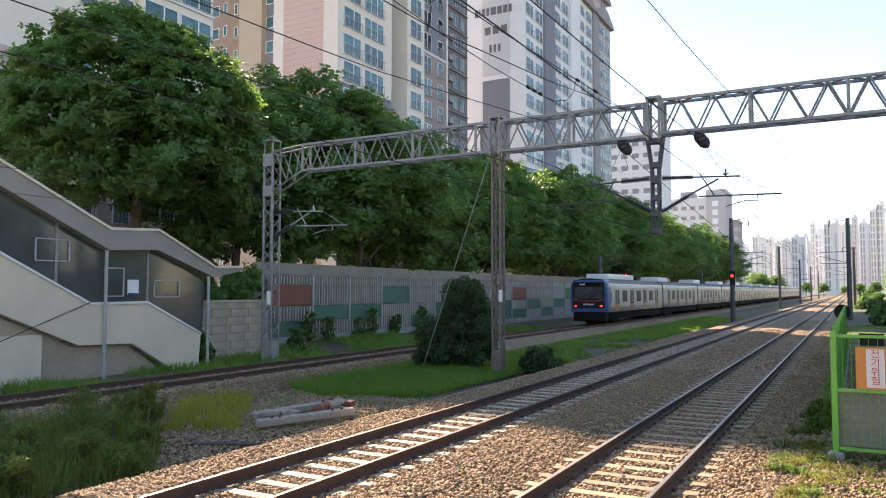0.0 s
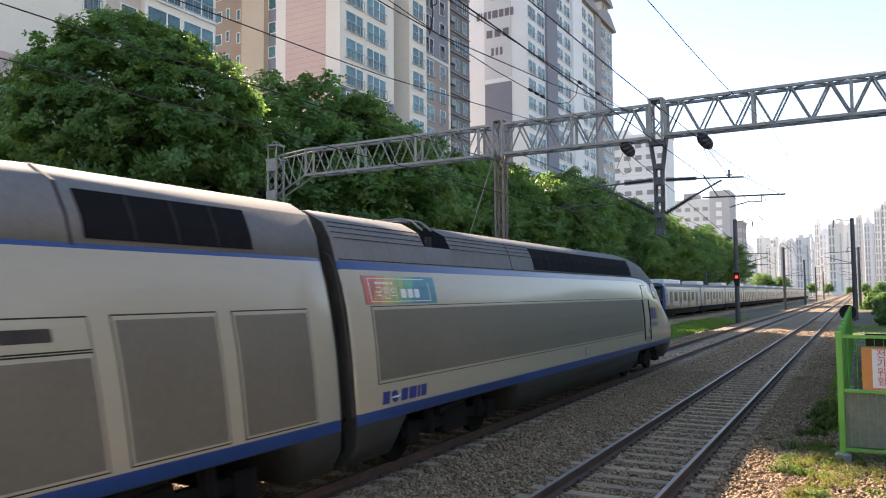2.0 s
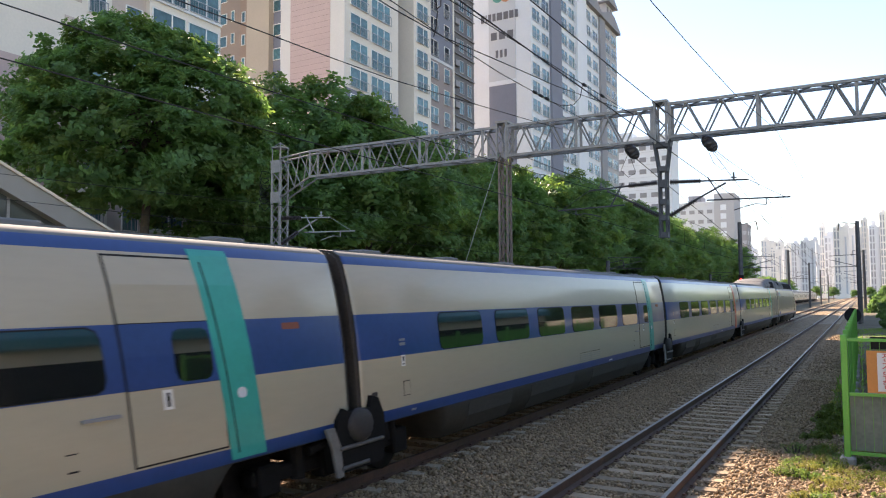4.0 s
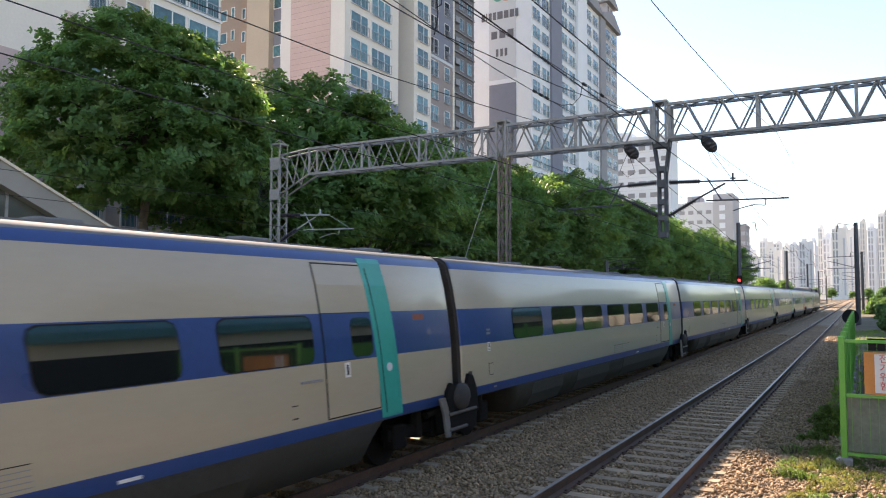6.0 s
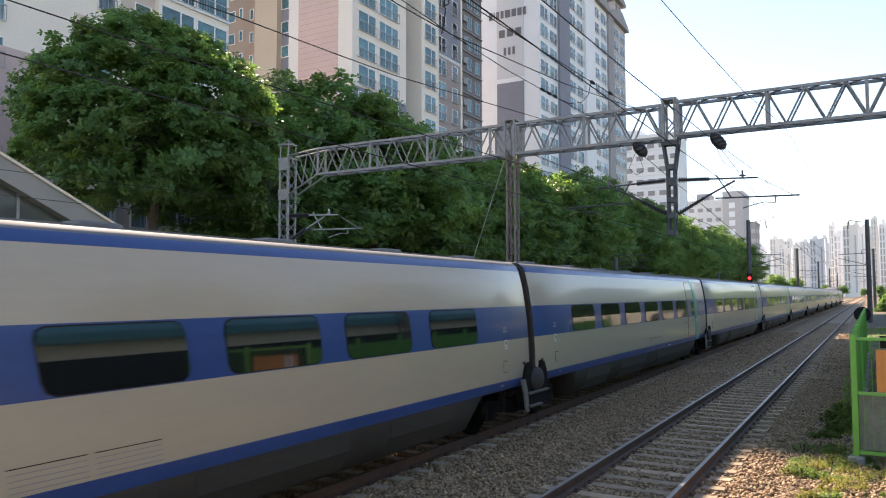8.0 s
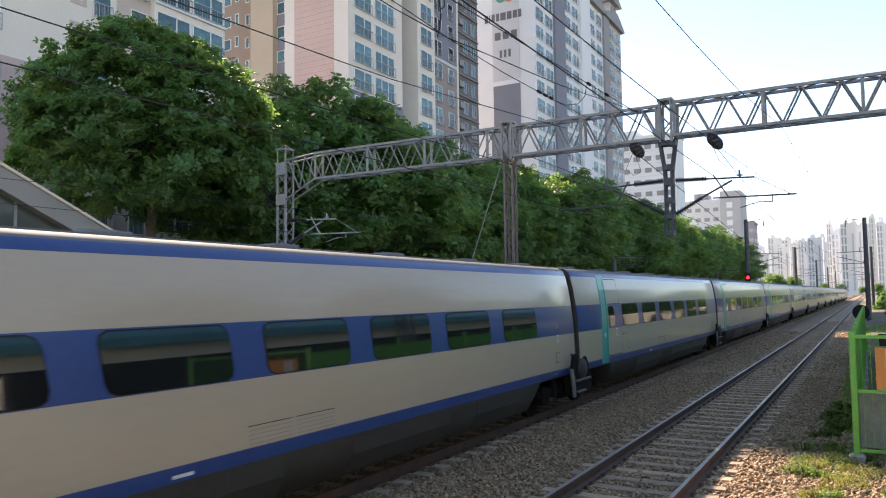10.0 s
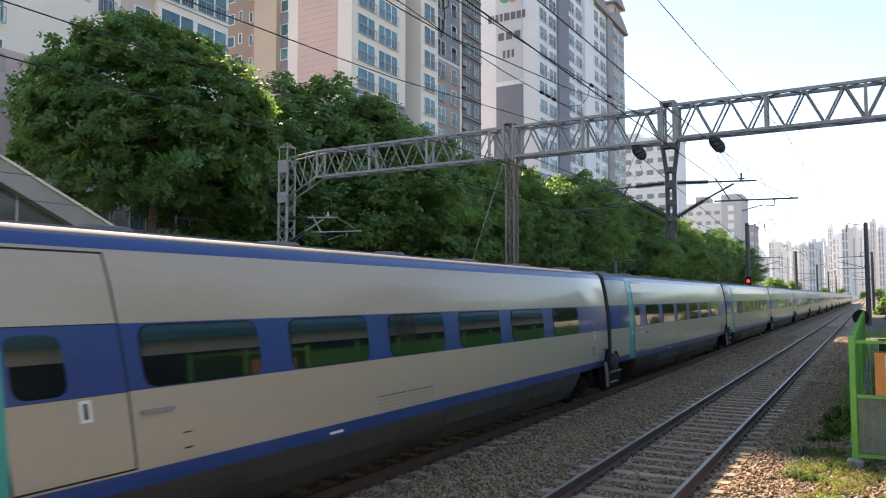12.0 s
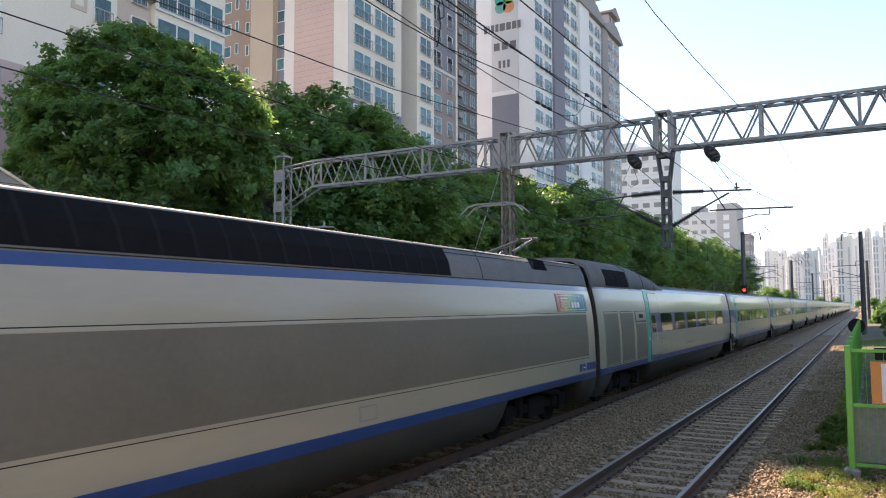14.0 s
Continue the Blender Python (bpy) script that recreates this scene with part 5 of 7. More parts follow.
def build_commuter_train():
    out = []
    tail = commuter_car(True)
    out.append((tail, 0.0))
    mid = commuter_car(False)
    out.append((mid, 20.0))
    for k in range(2, 13):
        out.append((copy_thing(mid, Matrix()), 20.0 * k))
    return out

# ---- apartment blocks ----
def window_kit(w, h, rail=True, split=2, frame_paint="apt_frame"):
    """Shared meshes of one window that faces +x: frame, panes, rail."""
    fr = bmesh.new()
    for a, b, c, d in ((-w / 2, -h / 2, w / 2, -h / 2 + 0.07), (-w / 2, h / 2 - 0.07, w / 2, h / 2), (-w / 2, -h / 2, -w / 2 + 0.07, h / 2), (w / 2 - 0.07, -h / 2, w / 2, h / 2)):
        box(fr, -0.02, a, b, 0.09, c, d)
    for k in range(1, split):
        y = -w / 2 + w * (0.58 if split == 2 else k / split)
        box(fr, -0.02, y - 0.05, -h / 2, 0.08, y + 0.05, h / 2)
    pane = block(-0.02, -w / 2 + 0.05, -h / 2 + 0.05, 0.03, w / 2 - 0.05, h / 2 - 0.05)
    kit = [mesh_of("window_frame", fr, M[frame_paint]), mesh_of("pane", pane, M["apt_glass"])]
    if rail:
        rb = bmesh.new()
        z0, z1 = -h / 2 - 0.05, -h / 2 + 0.95
        for z in (z0, z1):
            box(rb, 0.22, -w / 2, z - 0.025, 0.27, w / 2, z + 0.025)
        for k in range(5):
            y = -w / 2 + w * k / 4
            box(rb, 0.225, y - 0.018, z0, 0.265, y + 0.018, z1)
        for k in range(0, 13):
            y = -w / 2 + w * k / 12
            box(rb, 0.24, y - 0.006, z0, 0.252, y + 0.006, z1)
        for y in (-w / 2, w / 2 - 0.04):
            box(rb, 0.0, y, z1 - 0.02, 0.25, y + 0.04, z1 + 0.02)
        kit.append(mesh_of("balcony_rail", rb, M["apt_rail"]))
    return kit


def put_windows(house, kit, x, columns, floors, z0, storey, turn=0, y=None):
    """turn 0: on a face to +x at x, columns are places along y; turn -90: on a face to -y at y, columns are places along x."""
    for c in columns:
        for f in range(floors):
            at = pose(x, c, z0 + f * storey) if turn == 0 else pose(c, y, z0 + f * storey, 0, 0, turn)
            w = part("window", kit[0], None, house, at=at)
            part("pane", kit[1], None, w)
            if len(kit) > 2:
                part("balcony_rail", kit[2], None, w)


def wing(house, x0, y0, x1, y1, z1, material, name="wall", z0=-0.6):
    return part(name, block(x0, y0, z0, x1, y1, z1), M[material], house)


def build_apartments():
    st = 2.87
    first, second, three, mid = window_kit(3.1, 2.1, True, 2), window_kit(3.7, 2.1, True, 3), window_kit(3.1, 2.0, True, 2), window_kit(2.6, 2.05, True, 2)
    slim, small, dim, slot = window_kit(1.4, 1.9, True, 1), window_kit(1.2, 1.4, False, 1), window_kit(1.3, 1.7, False, 2, "apt_mid"), window_kit(0.6, 1.35, False, 1)
    # pale block behind the big tree
    a = thing("apartment_block", "pale cream high-rise apartment block behind the large tree", "apartment block", "apartment blocks")
    wing(a, -57, 22, -45, 33.0, 28.4, "apt_cream")
    wing(a, -57, 33.0, -45.2, 36.0, 28.4, "apt_pinkish")
    wing(a, -57, 36.0, -44.8, 42.9, 28.4, "apt_cream")
    part("plinth", block(-56.9, 21.6, -0.6, -44.9, 30.2, 17.7), M["apt_pink"], a, "dusty pink lower wall")
    put_windows(a, slim, -45.0, (24.3, 31.85), 8, 5.83, st)
    put_windows(a, slim, -45.2, (34.95,), 8, 5.5, st)
    put_windows(a, first, -44.8, (37.75,), 8, 5.83, st)
    put_windows(a, three, -44.8, (41.1,), 8, 5.83, st)
    for f in range(8):
        part("ledge", block(-44.8, 36.0, 4.55 + f * st, -44.62, 42.9, 4.75 + f * st), M["apt_white"], a)
        o = part("ornament", block(-45, 29.5, 2.4 + f * st, -44.95, 30.7, 4.1 + f * st, 0.02), M["apt_pinkish"], a, "faint pinkish square on the wall")
        part("ornament_field", block(-44.96, 29.8, 2.75 + f * st, -44.94, 30.4, 3.75 + f * st), M["apt_cream"], o)
        if f > 4:
            t = part("ac_shelf", block(-45.2, 35.75, 5.0 + f * st, -44.5, 36.0, 5.05 + f * st), M["apt_rail"], a)
            part("ac_unit", block(-45.1, 35.3, 5.05 + f * st, -44.6, 35.98, 5.7 + f * st, 0.03), M["apt_mid"], t, "grey air-conditioner box")
    # cream and pink block
    b = thing("apartment_block", "cream, pink and grey high-rise apartment block with balcony windows", "apartment block", "apartment blocks")
    wing(b, -53.8, 60.2, -45.2, 70.2, 62, "apt_cream")
    wing(b, -53.6, 70.2, -47.4, 73.6, 62, "apt_slate")
    wing(b, -53.6, 73.6, -45.2, 77.6, 62, "apt_cream")
    wing(b, -50.4, 77.6, -46.0, 84.9, 62, "apt_mauve")
    # the set-back wing gets its shade from this darker wall colour
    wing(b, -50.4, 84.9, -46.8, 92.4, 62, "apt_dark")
    part("corner_strip", block(-46.2, 84.6, -0.6, -45.9, 85.0, 61.9), M["apt_cream"], b)
    part("base_panel", block(-45.21, 60.25, -0.6, -45.14, 70.15, 24.1), M["apt_slate"], b, "slate grey lower wall")
    part("end_panel", block(-52.37, 60.05, -0.6, -47.04, 60.2, 61), M["apt_pink"], b, "pink boarded end wall")
    part("end_panel", block(-53.75, 60.08, -0.6, -52.37, 60.2, 61), M["apt_offwhite"], b, "white boarded strip of the end wall")
    part("end_panel", block(-47.04, 60.08, -0.6, -45.2, 60.2, 61), M["apt_offwhite"], b, "white boarded strip of the end wall")
    line = mesh_of("board_joint", block(-2.6, -0.012, -0.012, 2.6, 0.012, 0.012), M["board_seam"])
    for f in range(62):
        part("board_joint", line, None, b, at=pose(-49.7, 60.052, 14 + f * 0.62))
    wing(b, -60.0, 64.6, -53.6, 77, 42, "apt_slate")
    wing(b, -62.4, 63.8, -58.9, 77, 47, "apt_tan")
    wing(b, -65.6, 66.0, -62.3, 77, 47, "apt_rust")
    wing(b, -74.6, 66.6, -65.6, 77, 47, "apt_brown")
    put_windows(b, first, -45.14, (62.55,), 8, 2.455, st)
    put_windows(b, second, -45.14, (66.6,), 8, 2.455, st)
    put_windows(b, first, -45.2, (62.55,), 12, 2.455 + 8 * st, st)
    put_windows(b, second, -45.2, (66.6,), 12, 2.455 + 8 * st, st)
    put_windows(b, small, -47.4, (72.1,), 20, 1.9, st)
    put_windows(b, mid, -45.2, (75.5,), 20, 2.455, st)
    put_windows(b, mid, -46.0, (79.4,), 20, 2.455, st)
    put_windows(b, slim, -46.0, (83.0,), 20, 2.455, st)
    put_windows(b, dim, -46.8, (88.6, 90.9), 20, 2.455, st)
    for f in range(20):
        part("ledge", block(-46.8, 85.0, 3.9 + f * st, -46.55, 92.3, 4.0 + f * st), M["apt_grey"], b)
        part("ac_shelf", block(-46.8, 86.2, 2.1 + f * st, -46.3, 87.4, 2.9 + f * st, 0.03), M["apt_grey"], b, "grey air-conditioner on a shelf")
        part("ac_shelf", block(-47.4, 70.5, 2.9 + f * st, -46.9, 71.2, 3.5 + f * st, 0.03), M["apt_grey"], b, "grey air-conditioner on a shelf")
        if f % 4 == 2:
            part("storey_band", block(-46.0, 77.62, 3.75 + f * st, -45.93, 84.6, 4.15 + f * st), M["apt_pale"], b)
        if f % 8 in (3, 4, 5, 6):
            part("storey_panel", block(-46.0, 77.62, 1.3 + f * st, -45.97, 84.6, 1.3 + (f + 1) * st), M["apt_slate"], b, "slate grey storey panel")
    put_windows(b, small, 0, (-58.3,), 13, 2.2, st, -90, 64.6)
    put_windows(b, slot, 0, (-57.0,), 13, 1.6, st, -90, 64.6)
    put_windows(b, slot, 0, (-65.0,), 15, 2.6, st, -90, 66.0)
    put_windows(b, slot, 0, (-67.4,), 15, 3.4, st, -90, 66.6)
    put_windows(b, small, 0, (-69.0,), 15, 3.2, st, -90, 66.6)
    # white block with the painted end wall
    c = thing("apartment_block", "white and grey high-rise apartment block with a painted end wall", "apartment block", "apartment blocks")
    wing(c, -53.0, 104.4, -43.0, 112.2, 66, "apt_white")
    wing(c, -53.0, 112.2, -42.6, 116.9, 65, "apt_slate")
    wing(c, -53.0, 116.9, -43.0, 124.8, 66, "apt_white")
    wing(c, -53.0, 124.8, -42.5, 130.0, 57, "apt_white")
    wing(c, -53.0, 130.0, -43.0, 138.6, 57, "apt_white")
    wing(c, -53.0, 138.6, -42.6, 142.0, 57, "apt_grey")
    wing(c, -53.0, 142.0, -43.0, 151.0, 57, "apt_mid")
    for y0, y1 in ((124.8, 138.4), (138.8, 151.0)):
        bm = bmesh.new()
        prism(bm, [(y0 - 0.4, 57.0), (y1 + 0.4, 57.0), (y1 + 0.4, 57.5), (y1 - 4.0, 59.6), (y1 - 6.5, 59.8), (y0 - 0.4, 57.6)], 0, -53.4, -42.2)
        part("roof", bm, M["apt_grey"], c, "grey pitched roof with a wide eave")
        ym = y1 - 5.2
        tower = part("roof_house", block(-49.5, ym - 2.2, 57.2, -42.9, ym + 2.2, 61.6), M["apt_mid"], c, "small gabled tower on the roof")
        for q in (-1.0, 1.0):
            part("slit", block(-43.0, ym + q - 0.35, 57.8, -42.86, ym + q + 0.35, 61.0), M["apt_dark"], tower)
        bm = bmesh.new()
        prism(bm, [(ym - 3.2, 61.4), (ym + 3.2, 61.4), (ym + 3.2, 61.75), (ym, 63.3), (ym - 3.2, 61.75)], 0, -50.3, -42.0)
        part("cap", bm, M["apt_grey"], tower, "gabled cap with a wide eave")
    put_windows(c, three, -43.0, (106.3, 110.2, 118.9, 122.8, 132.0, 136.2, 144.3, 148.4), 19, 3.4, st)
    put_windows(c, three, -43.0, (106.3, 110.2, 118.9, 122.8), 2, 3.4 + 19 * st, st)
    part("end_panel", block(-50.1, 104.25, -0.6, -45.55, 104.4, 35.6), M["apt_slate"], c, "dark grey band painted on the end wall")
    part("end_panel", block(-50.1, 104.22, 35.6, -45.55, 104.4, 36.3), M["apt_white"], c, "white line across the painted band")
    part("end_panel", block(-50.1, 104.25, 36.3, -45.55, 104.4, 64), M["apt_pale"], c, "light grey band painted on the end wall")
    for u, w in ((-51.4, 0.55), (-50.6, 0.14), (-50.15, 0.5), (-49.4, 0.5), (-48.65, 0.9), (-47.5, 0.75), (-46.5, 0.7), (-45.6, 0.5)):
        part("sign_bar", block(u, 104.19, 46.0, u + w, 104.26, 47.2), M["apt_dark"], c)
    for k in range(3):
        part("sign_bar", block(-49.7 + k * 1.4, 104.19, 42.9, -48.7 + k * 1.4, 104.26, 44.1), M["apt_dark"], c)
    for k in range(3):
        part("sign_bar", block(-48.9 + k * 0.75, 104.19, 40.0, -48.5 + k * 0.75, 104.26, 41.2), M["apt_dark"], c)
    for dx, dz, m in ((-0.75, 0.7, "teal"), (0.75, 0.7, "fence_green"), (-0.7, -0.6, "emblem_teal"), (0.7, -0.7, "emblem_orange")):
        bm = bmesh.new()
        rod(bm, (-47.8 + dx, 104.18, 50.4 + dz), (-47.8 + dx, 104.26, 50.4 + dz), 0.95, 18)
        part("emblem_petal", bm, M[m], c)


def small_block(name, label, x0, y0, x1, y1, h, body, rows, cols, faces="xy", win=(1.6, 1.3), glass="far_win"):
    """A plain office or far block with its windows one by one."""
    t = thing(name, label, "building", "distant buildings")
    part("wall", block(x0, y0, -0.6, x1, y1, h), M[body], t)
    part("parapet", block(x0 - 0.2, y0 - 0.2, h, x1 + 0.2, y1 + 0.2, h + 0.8), M[body], t)
    me = mesh_of("window", block(-0.05, -win[0] / 2, -win[1] / 2, 0.12, win[0] / 2, win[1] / 2), M[glass])
    for r in range(rows):
        z = h - 2.2 - r * (h - 3) / rows
        for k in range(cols):
            f = (k + 0.5) / cols
            if "y" in faces:
                part("window", me, None, t, at=pose(x0 + (x1 - x0) * f, y0, z, 0, 0, -90))
            if "x" in faces:
                part("window", me, None, t, at=pose(x1, y0 + (y1 - y0) * f, z))
    return t


def far_city():
    w = small_block("office_block", "white tiled office block with small dark windows", -60.7, 190, -40.8, 198.7, 42.6, "apt_white", 13, 7, "y", (1.7, 1.2), "apt_grey")
    for k in range(24):
        part("tile_course", block(-60.7, 189.9, 2 + k * 1.62, -40.8, 190, 2.06 + k * 1.62), M["apt_pale"], w)
    part("roof_house", block(-56.7, 190.5, 42.6, -50.7, 198.7, 45.0), M["apt_white"], w)
    g = small_block("office_block", "light grey office block with a vertical sign", -50.0, 230, -37.3, 244, 29.6, "apt_pale", 9, 5, "y", (1.5, 1.1), "apt_grey")
    part("stair_tower", block(-37.3, 229.8, -0.6, -31.7, 243, 32.6), M["apt_mid"], g, "darker grey tower with pale signs")
    part("roof_house", block(-45.0, 232, 29.6, -41.3, 240, 32.6), M["apt_grey"], g)
    for k in range(4):
        part("sign_bar", block(-35.5, 229.6, 27.6 - k * 2.6, -33.9, 229.9, 29.2 - k * 2.6), M["apt_white"], g)
    small_block("office_block", "slim grey block beside the trees", -35.4, 260, -32.1, 270, 25.2, "apt_grey", 7, 2, "xy", (1.2, 1.2))
    rng = random.Random(5)
    for k in range(25):
        slope = -0.148 + 0.0092 * k + rng.uniform(-0.002, 0.002)
        y = rng.choice((620, 660, 700, 780, 900, 1000))
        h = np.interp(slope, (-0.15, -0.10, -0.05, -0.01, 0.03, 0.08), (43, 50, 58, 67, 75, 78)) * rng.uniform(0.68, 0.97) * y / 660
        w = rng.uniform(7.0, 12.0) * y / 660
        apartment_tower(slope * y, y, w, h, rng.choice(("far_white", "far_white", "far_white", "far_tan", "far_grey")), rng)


def apartment_tower(x, y, w, h, m, rng):
    """A slim far tower: two wings of unequal height, strips of windows, roof house."""
    t = thing("apartment_tower", "distant pale apartment tower", "building", "distant buildings")
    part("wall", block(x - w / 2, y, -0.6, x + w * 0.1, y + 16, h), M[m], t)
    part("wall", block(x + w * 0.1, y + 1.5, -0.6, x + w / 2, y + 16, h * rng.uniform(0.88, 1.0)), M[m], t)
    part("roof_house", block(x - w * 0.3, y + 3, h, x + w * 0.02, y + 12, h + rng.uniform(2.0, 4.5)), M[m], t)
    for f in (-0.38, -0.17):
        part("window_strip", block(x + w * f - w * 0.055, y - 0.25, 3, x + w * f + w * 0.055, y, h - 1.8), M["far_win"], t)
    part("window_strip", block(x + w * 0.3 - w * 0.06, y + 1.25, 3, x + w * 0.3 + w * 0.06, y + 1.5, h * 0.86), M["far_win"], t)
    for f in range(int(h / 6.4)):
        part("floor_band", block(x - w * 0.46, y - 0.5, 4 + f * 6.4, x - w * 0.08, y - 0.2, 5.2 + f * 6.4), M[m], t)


# ---- barrier, stair house, walls ----
def build_barrier():
    b = thing("noise_barrier", "tall noise barrier of grey slatted, green and red panels", "noise barrier")
    x = -30.5
    part("base", block(x - 0.2, 34, -0.9, x + 0.2, 210, -0.1), M["concrete"], b)
    part("cap", block(x - 0.9, 33.5, 3.75, x - 0.5, 210, 4.45), M["cap_concrete"], b, "brown-grey concrete coping behind the panels")
    part("backing", block(x - 0.9, 33.5, -0.9, x - 0.6, 210, 3.75), M["concrete"], b)
    rng = random.Random(3)
    slat = mesh_of("slat", block(-0.05, -0.05, 0, 0.05, 0.05, 1.0), M["pale_slat"])
    sheet = {m: mesh_of("panel", block(-0.06, -1.9, 0, 0.06, 1.9, 1.0, 0.02), M[m]) for m in ("panel_green", "panel_red", "panel_grey")}
    # added dark sheet, painted as the shade between the slats
    sheet["back"] = mesh_of("slat_back", block(-0.06, -1.9, 0, 0.06, 1.9, 1.0), M["gap_shade"])
    pattern = (("panel_green", "slats", "panel_red", "slats"), ("slats", "panel_green", "slats", "slats"), ("panel_green", "slats", "slats", "slats"), ("slats", "panel_green", "slats", "slats"),
               ("slats", "slats", "panel_green", "slats"), ("panel_green", "panel_green", "slats", "slats"))
    order = [0, 1, 3, 4, 2, 5, 4, 1, 5, 0, 3, 2] + [rng.randrange(6) for _ in range(40)]
    for k in range(44):
        y = 36 + 4.0 * k
        part("post", block(x - 0.1, y - 2.05, -0.3, x + 0.14, y - 1.95, 3.8, 0.01), M["lit_steel"], b)
        for r, what in enumerate(pattern[order[k]]):
            z, hi = ((-0.2, 0.85), (0.85, 1.8), (1.8, 3.1), (3.1, 3.72))[r]
            if what == "slats" and k < 12:
                for j in range(14):
                    part("slat", slat, None, b, at=pose(x, y - 1.8 + j * 0.277, z) @ Matrix.Diagonal((1, 1, hi - z - 0.04, 1)))
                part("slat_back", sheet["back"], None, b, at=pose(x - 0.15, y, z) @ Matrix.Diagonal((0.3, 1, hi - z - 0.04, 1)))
            else:
                m = "panel_grey" if what == "slats" else what
                part("panel", sheet[m], None, b, at=pose(x, y, z) @ Matrix.Diagonal((1, 1, hi - z - 0.04, 1)))


def build_block_wall():
    b = thing("block_wall", "low wall of pale concrete blocks with pilasters", "wall")
    x = -26.0
    part("core", block(x - 0.2, 22.5, -0.8, x - 0.02, 28.7, 2.15), M["concrete"], b)
    part("coping", block(x - 0.28, 22.4, 2.15, x + 0.1, 28.8, 2.28, 0.02), M["plaster_low"], b)
    me = mesh_of("block", block(-0.03, -0.58, -0.185, 0.05, 0.58, 0.185, 0.012), M["plaster_low"])
    for r in range(7):
        for k in range(5):
            part("block", me, None, b, at=pose(x, 23.1 + k * 1.18 + (0.25 if r % 2 else 0), -0.25 + r * 0.385))
    for y in (28.6,):
        part("pilaster", block(x - 0.05, y - 0.2, -0.8, x + 0.14, y + 0.2, 2.2, 0.015), M["concrete"], b)


def build_stairs():
    s = thing("stair_house", "roofed station stair with white side walls and smoky glazing", "stair house")
    xf, xb = -24.5, -28.5
    slope = [(6.0, 8.2), (14.4, 3.92), (17.76, 2.2), (20.26, 2.23), (23.07, 0.86), (22.94, -0.9), (22.2, -0.9), (21.44, -0.39), (19.64, 0.69), (17.35, 0.75), (14.46, 1.98), (6.0, 6.2)]
    for x0, x1 in ((xf - 0.18, xf), (xb, xb + 0.18)):
        bm = bmesh.new()
        prism(bm, slope, 0, x0, x1)
        part("parapet", bm, M["plaster"], s, "white plastered stair parapet")
    bm = bmesh.new()
    top = [(6.0, 8.2), (14.4, 3.92), (17.76, 2.2), (20.26, 2.23), (23.07, 0.86)]
    prism(bm, top + [(y, z + 0.09) for y, z in reversed(top)], 0, xf - 0.24, xf + 0.06)
    part("coping", bm, M["white"], s, "pale coping on the parapet")
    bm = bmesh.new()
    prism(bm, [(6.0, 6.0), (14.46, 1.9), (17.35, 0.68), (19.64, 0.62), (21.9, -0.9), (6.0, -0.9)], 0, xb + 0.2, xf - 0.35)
    part("underside", bm, M["plaster_low"], s, "darker plaster wall under the flight")
    part("buttress", block(xf - 0.5, 6, -0.9, xf - 0.1, 16.0, 1.2), M["plaster"], s)
    # roof in folded sheets
    line = [(6.0, 10.6), (14.3, 6.81), (18.27, 4.98), (20.46, 5.09), (23.48, 3.70), (25.11, 3.75)]
    bm = bmesh.new()
    prism(bm, line + [(y, z - d) for (y, z), d in zip(reversed(line), (0.12, 0.40, 0.75, 0.75, 0.75, 0.75))], 0, xb - 0.5, xf + 0.35)
    roof = part("roof", bm, M["roof_sheet"], s, "folded grey metal roof")
    bm = bmesh.new()
    prism(bm, line + [(y, z + 0.10) for y, z in reversed(line)], 0, xf + 0.30, xf + 0.42)
    part("fascia", bm, M["plaster"], roof, "pale fascia along the roof edge")
    bm = bmesh.new()
    prism(bm, [(6.0, 8.3), (14.4, 4.0), (17.76, 2.3), (20.26, 2.3), (23.2, 0.95), (23.3, 3.1), (20.4, 4.4), (18.2, 4.3), (14.3, 6.1), (6.0, 9.9)], 0, xf - 0.13, xf - 0.07)
    glass = part("glazing", bm, M["stair_glass"], s, "smoky side glazing")
    for y, z0, z1 in ((8.5, 7.0, 8.8), (11.4, 5.5, 7.5), (14.3, 3.9, 6.1), (16.4, 2.9, 5.2), (20.3, 2.2, 4.4)):
        part("mullion", block(xf - 0.16, y - 0.05, z0, xf - 0.03, y + 0.05, z1), M["steel"], glass)
    for y0, z0, y1, z1 in ((15.6, 3.75, 16.9, 4.55), (18.4, 2.5, 19.2, 3.6), (20.6, 2.45, 21.9, 3.15)):
        bm = bmesh.new()
        for a, b, c, d in ((y0, z0, y1, z0 + 0.04), (y0, z1 - 0.04, y1, z1), (y0, z0, y0 + 0.04, z1), (y1 - 0.04, z0, y1, z1)):
            box(bm, xf - 0.05, a, b, xf + 0.0, c, d)
        part("sash", bm, M["apt_mid"], glass)
    sign = part("sign", block(xf - 0.04, 19.35, 2.55, xf + 0.01, 19.85, 3.15), M["white"], s, "small white notice with a blue edge")
    part("sign_bar", block(xf - 0.0, 19.35, 2.55, xf + 0.016, 19.85, 2.63), M["blue"], sign)
    for y, z0, z1 in ((18.3, -0.6, 4.6), (23.35, -0.6, 3.35)):
        part("post", bar((xf + 0.12, y, z0), (xf + 0.12, y, z1), 0.065, 8), M["lit_steel"], s, "steel roof post in a sunlit tone")
    wire([(xf + 0.1, 6.0, -0.3), (xf + 0.1, 14.4, 1.05), (xf + 0.1, 17.7, 2.3)], 0.015, "thin cable on the stair wall", "wall_cable")


